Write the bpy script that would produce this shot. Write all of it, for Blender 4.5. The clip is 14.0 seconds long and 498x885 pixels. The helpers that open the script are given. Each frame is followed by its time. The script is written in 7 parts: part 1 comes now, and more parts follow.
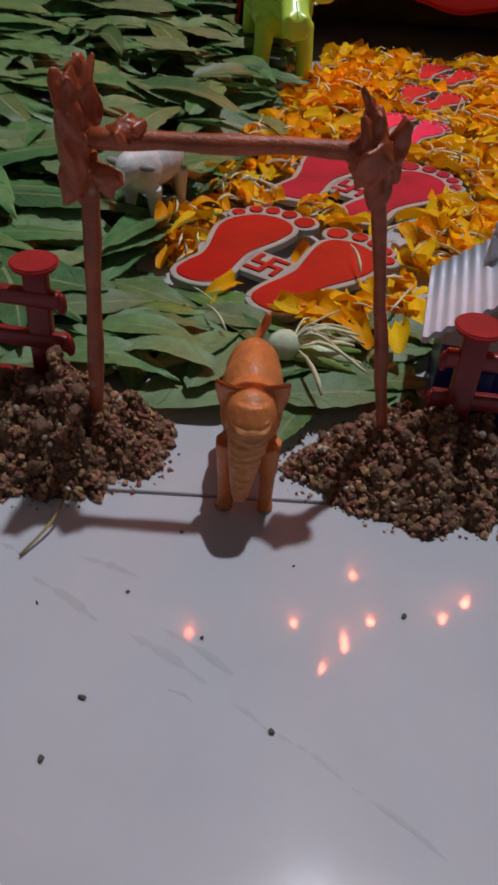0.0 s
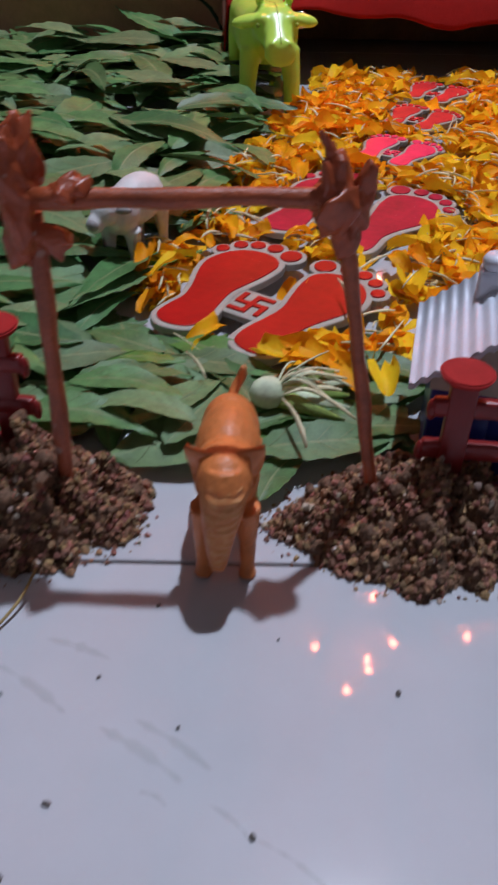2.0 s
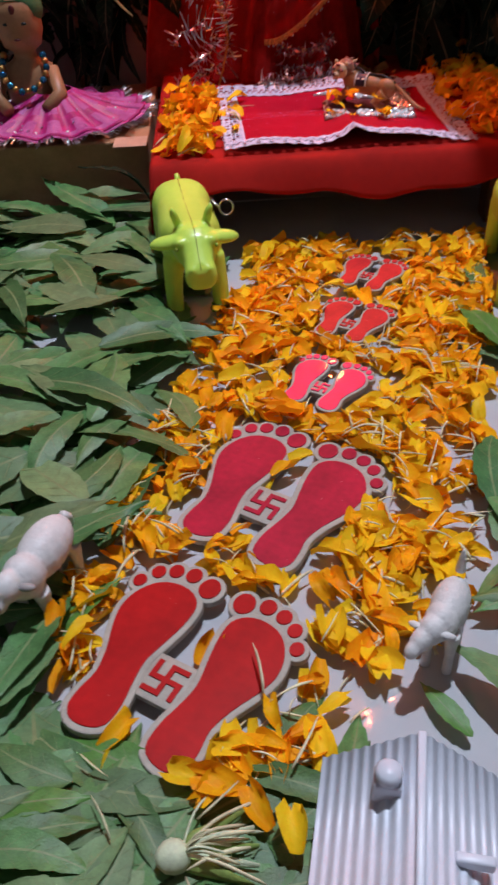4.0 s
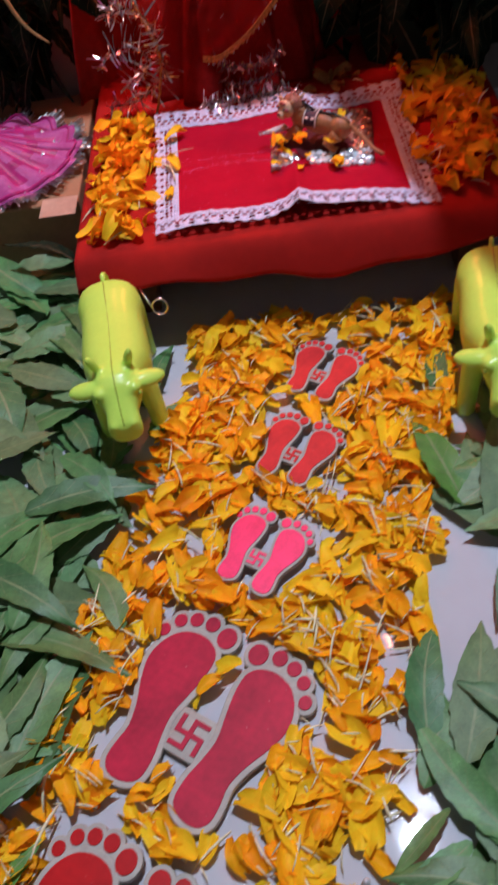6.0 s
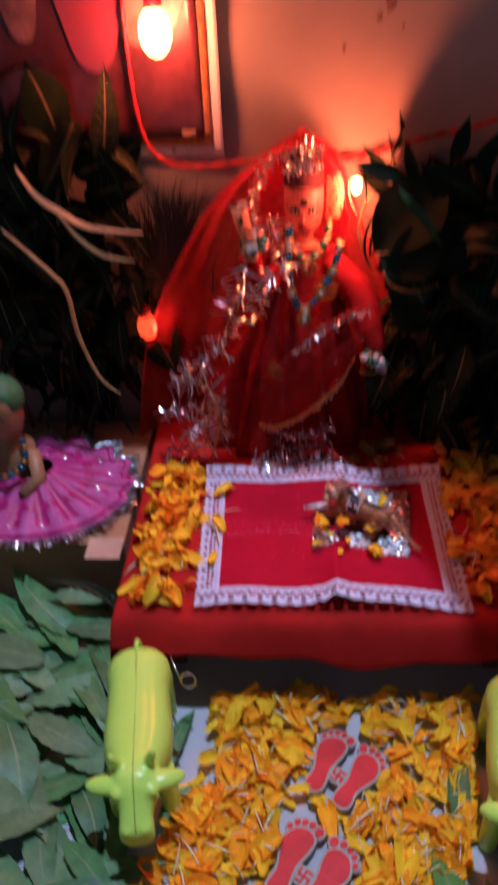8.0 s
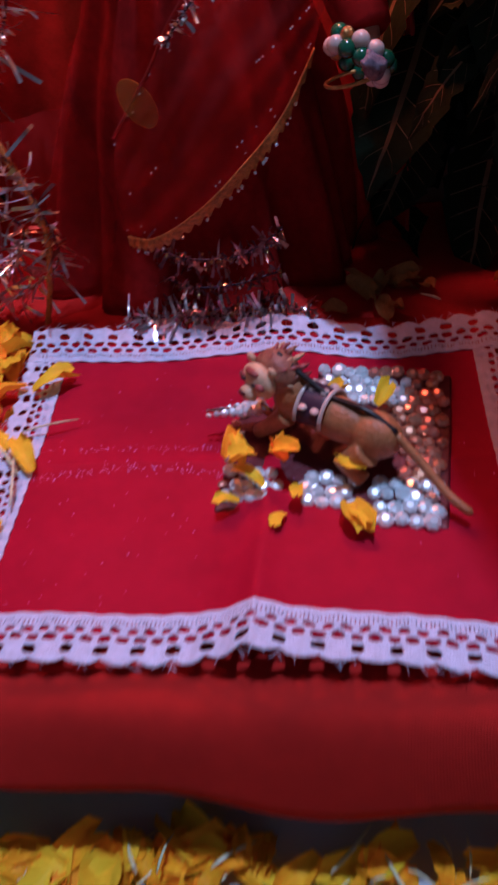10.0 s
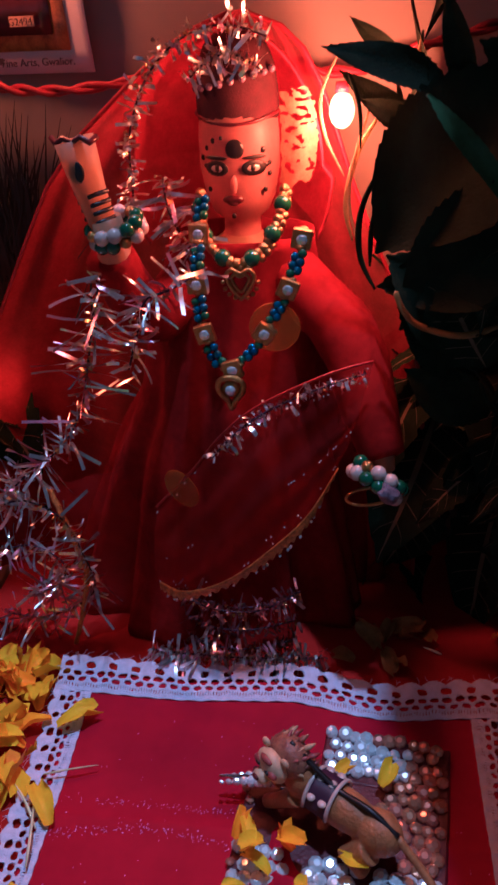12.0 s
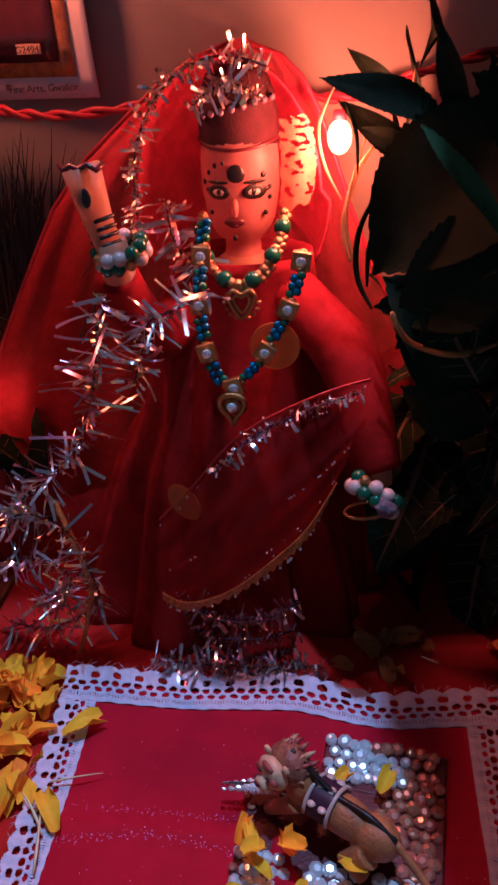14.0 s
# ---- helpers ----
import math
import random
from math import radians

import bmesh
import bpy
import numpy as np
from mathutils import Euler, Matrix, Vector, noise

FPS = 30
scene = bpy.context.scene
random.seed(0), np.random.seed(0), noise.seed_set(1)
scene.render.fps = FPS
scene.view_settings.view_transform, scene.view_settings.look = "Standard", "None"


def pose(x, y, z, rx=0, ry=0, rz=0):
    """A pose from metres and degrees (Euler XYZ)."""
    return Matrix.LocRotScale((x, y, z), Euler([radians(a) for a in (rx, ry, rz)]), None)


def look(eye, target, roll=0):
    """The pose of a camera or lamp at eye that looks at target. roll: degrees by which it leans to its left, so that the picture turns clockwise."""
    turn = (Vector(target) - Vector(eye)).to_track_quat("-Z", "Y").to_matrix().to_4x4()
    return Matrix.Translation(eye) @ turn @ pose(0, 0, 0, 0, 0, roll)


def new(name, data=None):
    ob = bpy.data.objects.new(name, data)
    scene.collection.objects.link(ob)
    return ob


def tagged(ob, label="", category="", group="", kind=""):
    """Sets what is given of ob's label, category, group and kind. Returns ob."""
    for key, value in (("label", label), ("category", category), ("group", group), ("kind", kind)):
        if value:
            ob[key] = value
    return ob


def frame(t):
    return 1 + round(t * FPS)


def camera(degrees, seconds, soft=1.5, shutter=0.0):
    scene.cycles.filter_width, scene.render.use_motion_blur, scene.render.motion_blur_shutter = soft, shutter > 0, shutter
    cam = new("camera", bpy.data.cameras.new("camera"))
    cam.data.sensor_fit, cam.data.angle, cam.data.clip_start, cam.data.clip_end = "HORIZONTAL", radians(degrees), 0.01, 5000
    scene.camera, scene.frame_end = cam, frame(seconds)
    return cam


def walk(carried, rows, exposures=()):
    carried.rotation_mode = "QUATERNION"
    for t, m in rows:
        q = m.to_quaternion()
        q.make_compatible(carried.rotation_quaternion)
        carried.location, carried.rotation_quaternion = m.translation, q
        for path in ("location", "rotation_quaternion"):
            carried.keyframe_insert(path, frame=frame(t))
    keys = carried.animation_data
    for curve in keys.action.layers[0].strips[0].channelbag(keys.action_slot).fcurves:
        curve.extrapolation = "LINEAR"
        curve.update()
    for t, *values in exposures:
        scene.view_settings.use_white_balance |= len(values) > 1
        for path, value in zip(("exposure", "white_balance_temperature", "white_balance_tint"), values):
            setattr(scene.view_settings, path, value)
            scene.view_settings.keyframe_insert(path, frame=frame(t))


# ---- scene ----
cam = camera(35.0, 14.0, 2.5, 0.85)
PATH = [
    (0, (0.064, 0.042, 0.161), (0.111, 1.581, -1.115), 4.6),
    (0.5, (0.065, 0.043, 0.162), (0.068, 1.601, -1.092), 2.4),
    (1, (0.066, 0.045, 0.161), (0.061, 1.606, -1.088), 1.7),
    (1.5, (0.071, 0.049, 0.16), (0.071, 1.613, -1.086), 1.5),
    (2, (0.075, 0.061, 0.162), (0.073, 1.625, -1.085), 1.0),
    (2.5, (0.1, 0.095, 0.166), (0.08, 1.661, -1.078), -1.6),
    (2.8, (0.109, 0.13, 0.206), (0.165, 1.718, -1.008), 1.3),
    (3, (0.107, 0.141, 0.226), (0.162, 1.728, -0.991), 0.7),
    (3.2, (0.108, 0.149, 0.239), (0.177, 1.735, -0.977), 0.2),
    (5.3, (0.146, 0.246, 0.351), (-0.049, 1.555, -1.149), -12.9),
    (5.5, (0.167, 0.286, 0.366), (-0.025, 1.558, -1.165), -13.7),
    (5.7, (0.185, 0.31, 0.366), (0.009, 1.556, -1.189), -13.2),
    (6, (0.187, 0.31, 0.372), (0.046, 1.567, -1.177), -11.5),
    (6.5, (0.187, 0.325, 0.378), (0.082, 1.667, -1.102), -6.5),
    (7, (0.192, 0.346, 0.442), (0.055, 1.764, -0.962), -4.5),
    (7.2, (0.2, 0.349, 0.46), (0.041, 1.818, -0.888), -4.9),
    (7.5, (0.196, 0.397, 0.521), (0.007, 1.884, -0.802), -5.8),
    (8, (0.178, 0.385, 0.466), (0.046, 1.981, -0.733), -3.0),
    (8.2, (0.175, 0.403, 0.426), (0.057, 1.979, -0.801), -2.7),
    (10.3, (0.232, 0.651, 0.252), (-0.07, 2.034, -1.16), -9.8),
    (10.5, (0.227, 0.655, 0.254), (-0.087, 2.064, -1.131), -9.6),
    (10.6, (0.2267, 0.655, 0.2557), (-0.0872, 2.0697, -1.1229), -9.47),
    (10.8, (0.2236, 0.655, 0.2707), (-0.089, 2.1199, -1.0521), -8.33),
    (11, (0.22, 0.655, 0.288), (-0.091, 2.178, -0.97), -7.0),
    (11.5, (0.221, 0.653, 0.321), (-0.069, 2.287, -0.795), -4.6),
    (12, (0.225, 0.655, 0.326), (-0.052, 2.32, -0.746), -3.7),
    (12.5, (0.227, 0.655, 0.33), (-0.053, 2.332, -0.723), -3.7),
    (13, (0.226, 0.655, 0.33), (-0.05, 2.332, -0.725), -3.7),
    (13.5, (0.224, 0.65, 0.327), (-0.058, 2.329, -0.724), -3.8),
    (14, (0.225, 0.65, 0.333), (-0.048, 2.325, -0.726), -3.7),
]
EXPOSURES = [(0.0, -0.03, 6850, 14), (0.5, 0.22, 7700, 15), (1.0, 0.28, 7250, 16), (1.5, 0.30, 6400, 15), (2.0, 0.30, 6150, 15), (3.0, 0.32, 6500, 13), (5.5, 0.32, 6050, 16), (6.5, 0.12, 6000, 16), (7.2, 0.08, 5500, 16), (8.0, -0.18, 5250, 18), (10.5, -0.27, 4750, 20), (11.0, -0.60, 4600, 17), (11.6, -0.70, 4450, 14), (14.0, -0.70, 4450, 14)]
walk(cam, [(t, look(eye, target, roll)) for t, eye, target, roll in PATH], EXPOSURES)


# ---- world and lamps ----
world = bpy.data.worlds.new("night_room")
scene.world = world
world.use_nodes = True
world.node_tree.nodes["Background"].inputs[0].default_value = (0.02, 0.02, 0.025, 1)
world.node_tree.nodes["Background"].inputs[1].default_value = 0.3


def lamp(name, place, watts, colour, radius):
    data = bpy.data.lights.new(name, "POINT")
    data.energy, data.color, data.shadow_soft_size = watts, colour, radius
    ob = new(name, data)
    ob.location = place
    return ob


WALL_Y = 0.979
BACK = (-0.003, 0.029, -0.009)      # where the group of the doll and its dress is set
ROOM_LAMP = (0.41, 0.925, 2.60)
RED = (1.0, 0.165, 0.048)
# light cut to a downward cone, to keep wall and ceiling unlit
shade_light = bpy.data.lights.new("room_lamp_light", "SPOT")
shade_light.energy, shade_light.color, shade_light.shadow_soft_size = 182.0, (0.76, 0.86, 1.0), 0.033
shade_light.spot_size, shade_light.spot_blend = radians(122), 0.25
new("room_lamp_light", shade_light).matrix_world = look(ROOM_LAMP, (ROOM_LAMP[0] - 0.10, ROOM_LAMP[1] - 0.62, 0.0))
BULB_SHRINE = (0.2167, 0.932, 0.2775)
BULB_POSTER = (0.084, 0.952, 0.374)
BULB_SMALL = (0.0560, 0.938, 0.166)
lamp("shrine_bulb_light", (BULB_SHRINE[0], BULB_SHRINE[1] - 0.009, BULB_SHRINE[2]), 1.22, RED, 0.012)
lamp("small_bulb_light", (BULB_SMALL[0] + 0.010, BULB_SMALL[1] - 0.004, BULB_SMALL[2]), 0.045, RED, 0.007)
lamp("poster_bulb_light", (BULB_POSTER[0], BULB_POSTER[1] - 0.012, BULB_POSTER[2]), 0.92, RED, 0.008)
UPPER_BULBS = [(0.292, 0.890), (0.342, 1.014), (0.301, 1.067), (0.307, 1.097), (0.272, 1.167), (0.503, 0.944), (0.473, 0.994), (0.202, 1.032), (0.008, 1.078)]


# ---- materials ----
def material(name, colour, rough=0.6, metal=0.0, vary=0.15, scale=60.0, bump=0.0, bump_scale=None, second=None, spread=0.0,
             coat=0.0, see=0.0, glow=None, through_light=0.0, ior=None, spec=None, speckle=None):
    """A surface with two scales of colour variation, fine relief and, where asked, a spread of hue from object to object."""
    m = bpy.data.materials.new(name)
    m.use_nodes = True
    tree = m.node_tree
    n, link = tree.nodes, tree.links
    b = n["Principled BSDF"]
    b.inputs["Roughness"].default_value = rough
    b.inputs["Metallic"].default_value = metal
    b.inputs["Coat Weight"].default_value = coat
    if spec is not None:
        b.inputs["Specular IOR Level"].default_value = spec
    if glow:
        b.inputs["Emission Color"].default_value = (*glow[0], 1)
        b.inputs["Emission Strength"].default_value = glow[1]
    where = n.new("ShaderNodeTexCoord").outputs["Object"]
    fine, broad = n.new("ShaderNodeTexNoise"), n.new("ShaderNodeTexNoise")
    for tex, s, d in ((fine, scale * 6, 4.0), (broad, scale, 3.0)):
        tex.inputs["Scale"].default_value, tex.inputs["Detail"].default_value = s, d
        link.new(where, tex.inputs["Vector"])
    dark = [c * (1 - vary) for c in colour]
    light = [min(1, c * (1 + vary)) for c in colour]
    if second:
        dark, light = colour, second
    ramp = n.new("ShaderNodeValToRGB")
    ramp.color_ramp.elements[0].position, ramp.color_ramp.elements[1].position = 0.34, 0.66
    ramp.color_ramp.elements[0].color, ramp.color_ramp.elements[1].color = (*dark, 1), (*light, 1)
    mix = n.new("ShaderNodeMix")
    mix.data_type = "FLOAT"
    mix.inputs[0].default_value = 0.35
    link.new(broad.outputs["Fac"], mix.inputs[2])
    link.new(fine.outputs["Fac"], mix.inputs[3])
    link.new(mix.outputs[0], ramp.inputs["Fac"])
    out = ramp.outputs["Color"]
    if spread:
        info, geo, add = n.new("ShaderNodeObjectInfo"), n.new("ShaderNodeNewGeometry"), n.new("ShaderNodeMath")
        add.operation = "ADD"
        link.new(info.outputs["Random"], add.inputs[0])
        link.new(geo.outputs["Random Per Island"], add.inputs[1])
        wrap = n.new("ShaderNodeMath")
        wrap.operation = "FRACT"
        link.new(add.outputs[0], wrap.inputs[0])
        hue = n.new("ShaderNodeHueSaturation")
        for sock, lo, hi in (("Hue", 0.5 - 0.035 * spread, 0.5 + 0.035 * spread), ("Value", 1 - 0.45 * spread, 1 + 0.45 * spread)):
            rng = n.new("ShaderNodeMapRange")
            rng.inputs["To Min"].default_value, rng.inputs["To Max"].default_value = lo, hi
            if sock == "Value":
                turn = n.new("ShaderNodeMath")
                turn.operation = "MULTIPLY_ADD"
                turn.inputs[1].default_value, turn.inputs[2].default_value = 7.31, 0.2
                again = n.new("ShaderNodeMath")
                again.operation = "FRACT"
                link.new(wrap.outputs[0], turn.inputs[0])
                link.new(turn.outputs[0], again.inputs[0])
                link.new(again.outputs[0], rng.inputs["Value"])
            else:
                link.new(wrap.outputs[0], rng.inputs["Value"])
            link.new(rng.outputs[0], hue.inputs[sock])
        link.new(out, hue.inputs["Color"])
        out = hue.outputs["Color"]
    if speckle:
        spot = n.new("ShaderNodeTexVoronoi")
        spot.inputs["Scale"].default_value = speckle[1]
        link.new(where, spot.inputs["Vector"])
        cut = n.new("ShaderNodeMapRange")
        cut.inputs["From Min"].default_value, cut.inputs["From Max"].default_value = speckle[2], speckle[2] * 0.6
        link.new(spot.outputs["Distance"], cut.inputs["Value"])
        over = n.new("ShaderNodeMix")
        over.data_type = "RGBA"
        link.new(cut.outputs[0], over.inputs[0])
        link.new(out, over.inputs[6])
        over.inputs[7].default_value = (*speckle[0], 1)
        out = over.outputs[2]
    link.new(out, b.inputs["Base Color"])
    if bump:
        tex, bm_node = n.new("ShaderNodeTexNoise"), n.new("ShaderNodeBump")
        tex.inputs["Scale"].default_value, tex.inputs["Detail"].default_value = bump_scale or scale * 8, 5.0
        link.new(where, tex.inputs["Vector"])
        bm_node.inputs["Strength"].default_value, bm_node.inputs["Distance"].default_value = bump, 0.001
        link.new(tex.outputs["Fac"], bm_node.inputs["Height"])
        link.new(bm_node.outputs["Normal"], b.inputs["Normal"])
    shader = b.outputs[0]
    if through_light:
        tr, blend = n.new("ShaderNodeBsdfTranslucent"), n.new("ShaderNodeMixShader")
        link.new(out, tr.inputs["Color"])
        blend.inputs[0].default_value = through_light
        link.new(shader, blend.inputs[1])
        link.new(tr.outputs[0], blend.inputs[2])
        shader = blend.outputs[0]
    if see:
        clear, blend = n.new("ShaderNodeBsdfTransparent"), n.new("ShaderNodeMixShader")
        blend.inputs[0].default_value = see
        link.new(shader, blend.inputs[1])
        link.new(clear.outputs[0], blend.inputs[2])
        shader = blend.outputs[0]
    link.new(shader, n["Material Output"].inputs["Surface"])
    return m


def weave(m, scale, strength):
    """Adds the crossed threads of a cloth to a material's relief."""
    n, link = m.node_tree.nodes, m.node_tree.links
    where = n.new("ShaderNodeTexCoord").outputs["Object"]
    waves = []
    for axis in ("X", "Y"):
        w = n.new("ShaderNodeTexWave")
        w.bands_direction = axis
        w.inputs["Scale"].default_value, w.inputs["Distortion"].default_value = scale, 0.6
        link.new(where, w.inputs["Vector"])
        waves.append(w)
    add, bp = n.new("ShaderNodeMath"), n.new("ShaderNodeBump")
    link.new(waves[0].outputs["Fac"], add.inputs[0])
    link.new(waves[1].outputs["Fac"], add.inputs[1])
    bp.inputs["Strength"].default_value, bp.inputs["Distance"].default_value = strength, 0.0005
    link.new(add.outputs[0], bp.inputs["Height"])
    link.new(bp.outputs["Normal"], n["Principled BSDF"].inputs["Normal"])
    return m


M = {
    "tile": material("glazed_tile", (0.52, 0.52, 0.545), 0.03, vary=0.05, scale=9, bump=0.010, bump_scale=120),
    "grout": material("grout", (0.16, 0.14, 0.13), 0.9, vary=0.3, scale=200),
    "scuff": material("scuff", (0.42, 0.40, 0.37), 0.5, vary=0.2, scale=300, see=0.87),
    "speck": material("dirt_speck", (0.10, 0.085, 0.075), 0.9, vary=0.4, scale=900),
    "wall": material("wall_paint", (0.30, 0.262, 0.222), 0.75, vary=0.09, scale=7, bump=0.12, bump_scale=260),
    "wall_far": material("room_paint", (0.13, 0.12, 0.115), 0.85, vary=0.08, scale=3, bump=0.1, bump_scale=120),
    "stain": material("wall_stain", (0.20, 0.12, 0.09), 0.9, vary=0.4, scale=300),
    "leaf": material("leaf_green", (0.098, 0.222, 0.068), 0.46, vary=0.28, scale=90, bump=0.22, bump_scale=700, spread=0.65, through_light=0.12),
    "leaf_fresh": material("fresh_leaf", (0.100, 0.250, 0.045), 0.42, vary=0.22, scale=90, bump=0.2, bump_scale=700, through_light=0.12),
    "leaf_dull": material("leaf_back", (0.140, 0.240, 0.095), 0.55, vary=0.22, scale=120, bump=0.2, bump_scale=900, spread=0.6, through_light=0.12),
    # near-black copy of the leaf green, with the bunches' shade in its colour
    "leaf_shaded": material("leaf_shaded", (0.010, 0.019, 0.009), 0.75, spec=0.10, vary=0.35, scale=110, bump=0.25, bump_scale=900, spread=0.5, through_light=0.012),
    "leaf_mid": material("mid_green_leaf", (0.045, 0.105, 0.038), 0.55, vary=0.25, scale=110, bump=0.2, bump_scale=900, spec=0.2),
    "vein_dark": material("dark_vein", (0.150, 0.110, 0.060), 0.7, vary=0.2, scale=200, spec=0.1),
    "vein": material("leaf_vein", (0.19, 0.25, 0.10), 0.55, vary=0.2, scale=200),
    "dry": material("dry_leaf", (0.44, 0.31, 0.13), 0.7, vary=0.3, scale=80, bump=0.3, spread=0.5, through_light=0.4),
    "petal": material("marigold_petal", (0.98, 0.32, 0.004), 0.5, second=(1.0, 0.50, 0.006), scale=130, bump=0.2, bump_scale=700, spread=0.28, through_light=0.20, spec=0.12),
    "petal_yellow": material("yellow_petal", (0.99, 0.54, 0.008), 0.5, second=(1.0, 0.70, 0.02), scale=130, bump=0.2, bump_scale=700, spread=0.20, through_light=0.22, spec=0.12),
    "gold_leaf": material("golden_dry_leaf", (0.40, 0.21, 0.055), 0.6, vary=0.3, scale=90, bump=0.3, through_light=0.4),
    "straw": material("petal_base", (0.74, 0.68, 0.42), 0.6, vary=0.2, scale=200, spread=0.4),
    "calyx": material("calyx_green", (0.30, 0.42, 0.10), 0.55, vary=0.3, scale=150, spread=0.4),
    "calyx_white": material("calyx_white", (0.66, 0.74, 0.50), 0.6, vary=0.15, scale=300, bump=0.3),
    "sole": material("red_enamel", (0.42, 0.006, 0.006), 0.40, vary=0.20, scale=40, bump=0.04, spec=0.16, speckle=((0.62, 0.22, 0.18), 150, 0.045)),
    "sole_pink": material("crimson_enamel", (0.42, 0.008, 0.034), 0.5, vary=0.30, scale=45, bump=0.05, spec=0.2, speckle=((0.62, 0.26, 0.24), 160, 0.05)),
    "sole_bright": material("bright_red_enamel", (0.62, 0.026, 0.026), 0.5, vary=0.18, scale=60, bump=0.06, spec=0.25, speckle=((0.7, 0.4, 0.36), 300, 0.05)),
    "sole_hot": material("pink_foil", (0.95, 0.03, 0.14), 0.38, metal=0.15, vary=0.18, scale=120, bump=0.12, coat=0.4),
    "backing": material("grey_backing", (0.40, 0.37, 0.31), 0.6, vary=0.14, scale=120, bump=0.15),
    "clay": material("painted_paper", (0.37, 0.070, 0.022), 0.36, vary=0.25, scale=110, bump=0.35, bump_scale=420, speckle=((0.50, 0.34, 0.27), 130, 0.11)),
    "stick": material("painted_stick", (0.37, 0.078, 0.026), 0.42, vary=0.30, scale=160, bump=0.3, speckle=((0.42, 0.24, 0.18), 90, 0.14)),
    "soil": material("damp_soil", (0.165, 0.084, 0.045), 0.75, vary=0.6, scale=260, bump=0.9, bump_scale=900),
    "grain": material("pale_grain", (0.42, 0.33, 0.25), 0.5, vary=0.3, scale=500, spread=0.8),
    "crumb": material("soil_crumb", (0.32, 0.155, 0.082), 0.6, vary=0.4, scale=500, bump=0.5, spread=1.0),
    "fence": material("maroon_plastic", (0.24, 0.018, 0.016), 0.32, vary=0.14, scale=90, bump=0.1, spec=0.4),
    "fence_cap": material("red_plastic", (0.36, 0.020, 0.018), 0.65, vary=0.14, scale=120, bump=0.12, spec=0.15),
    "roof": material("white_plastic", (0.66, 0.69, 0.76), 0.38, vary=0.05, scale=80, bump=0.05),
    "gable": material("cream_plastic", (0.50, 0.45, 0.36), 0.5, vary=0.1, scale=80),
    "blue": material("blue_plastic", (0.012, 0.028, 0.22), 0.35, vary=0.15, scale=80, bump=0.05),
    "white_toy": material("white_toy", (0.72, 0.70, 0.68), 0.5, vary=0.1, scale=140, bump=0.35, bump_scale=600),
    "toy_face": material("grey_muzzle", (0.34, 0.31, 0.30), 0.6, vary=0.2, scale=200),
    "orange_toy": material("orange_rubber", (0.70, 0.215, 0.058), 0.42, vary=0.16, scale=150, bump=0.35, bump_scale=520),
    "worn_orange": material("worn_orange_rubber", (0.65, 0.18, 0.042), 0.5, second=(0.72, 0.32, 0.11), scale=420, bump=0.4),
    "cow": material("lime_plastic", (0.68, 0.98, 0.13), 0.28, vary=0.05, scale=60, bump=0.04, through_light=0.10),
    # darker lime for the seam; on the eyes it stands for shade
    "seam": material("dark_lime_plastic", (0.38, 0.50, 0.05), 0.4),
    "cloth": weave(material("red_cotton", (0.38, 0.010, 0.006), 0.85, vary=0.15, scale=26, spec=0.2), 900, 0.25),
    "satin": weave(material("crimson_satin", (0.40, 0.003, 0.022), 0.6, vary=0.12, scale=30, spec=0.08), 1100, 0.18),
    "glitter": material("pink_glitter", (1.0, 0.30, 0.75), 0.4, metal=0.4, vary=0.4, scale=900),
    "lace": material("white_lace", (0.62, 0.62, 0.80), 0.85, vary=0.12, scale=400, bump=0.6, bump_scale=1600),
    "wood": material("dark_wood", (0.13, 0.060, 0.030), 0.55, vary=0.35, scale=35, bump=0.2),
    "chrome": material("steel", (0.75, 0.75, 0.77), 0.18, metal=1.0, vary=0.05),
    "card": material("cardboard", (0.38, 0.20, 0.10), 0.85, vary=0.16, scale=40, bump=0.2, bump_scale=400),
    "robe": weave(material("red_robe", (0.36, 0.012, 0.010), 0.8, vary=0.3, scale=60, through_light=0.38, spec=0.1), 2200, 0.2),
    "net": material("red_net", (0.92, 0.040, 0.022), 0.5, vary=0.2, scale=140, bump=0.2, through_light=0.68, see=0.26, spec=0.1),
    "net_gold": material("gold_net", (0.92, 0.46, 0.20), 0.45, vary=0.3, scale=300, bump=0.5, through_light=0.5, see=0.3),
    "net_front": weave(material("shawl_net", (0.52, 0.016, 0.014), 0.5, vary=0.35, scale=90, through_light=0.3, see=0.68, spec=0.25), 1500, 0.5),
    "gold_trim": material("gold_thread", (0.58, 0.21, 0.040), 0.45, metal=0.25, vary=0.5, scale=600, bump=0.6),
    "maroon": material("maroon_turban", (0.050, 0.004, 0.009), 0.9, vary=0.3, scale=200, bump=0.3),
    "skin": material("painted_plaster", (0.70, 0.41, 0.24), 0.42, vary=0.06, scale=120, bump=0.06, through_light=0.6),
    # redder copy of the skin: red veil light put into the face's colour
    "skin_red_lit": material("red_lit_plaster", (0.60, 0.235, 0.175), 0.38, vary=0.10, scale=160, bump=0.08, through_light=0.5),
    "clay_doll": material("brown_painted_clay", (0.36, 0.18, 0.085), 0.45, vary=0.14, scale=120, bump=0.1),
    "paint_black": material("black_paint", (0.012, 0.009, 0.010), 0.4, vary=0.2, scale=300),
    "paint_lip": material("dark_red_paint", (0.09, 0.008, 0.010), 0.35, vary=0.2, scale=300),
    "gold": material("gold_metal", (0.46, 0.25, 0.085), 0.34, metal=1.0, vary=0.25, scale=500, bump=0.3),
    "gem": material("clear_gem", (0.86, 0.93, 1.0), 0.24, metal=0.50, vary=0.08, scale=500, spread=0.2),
    # the same stones with red bulb light put into their colour
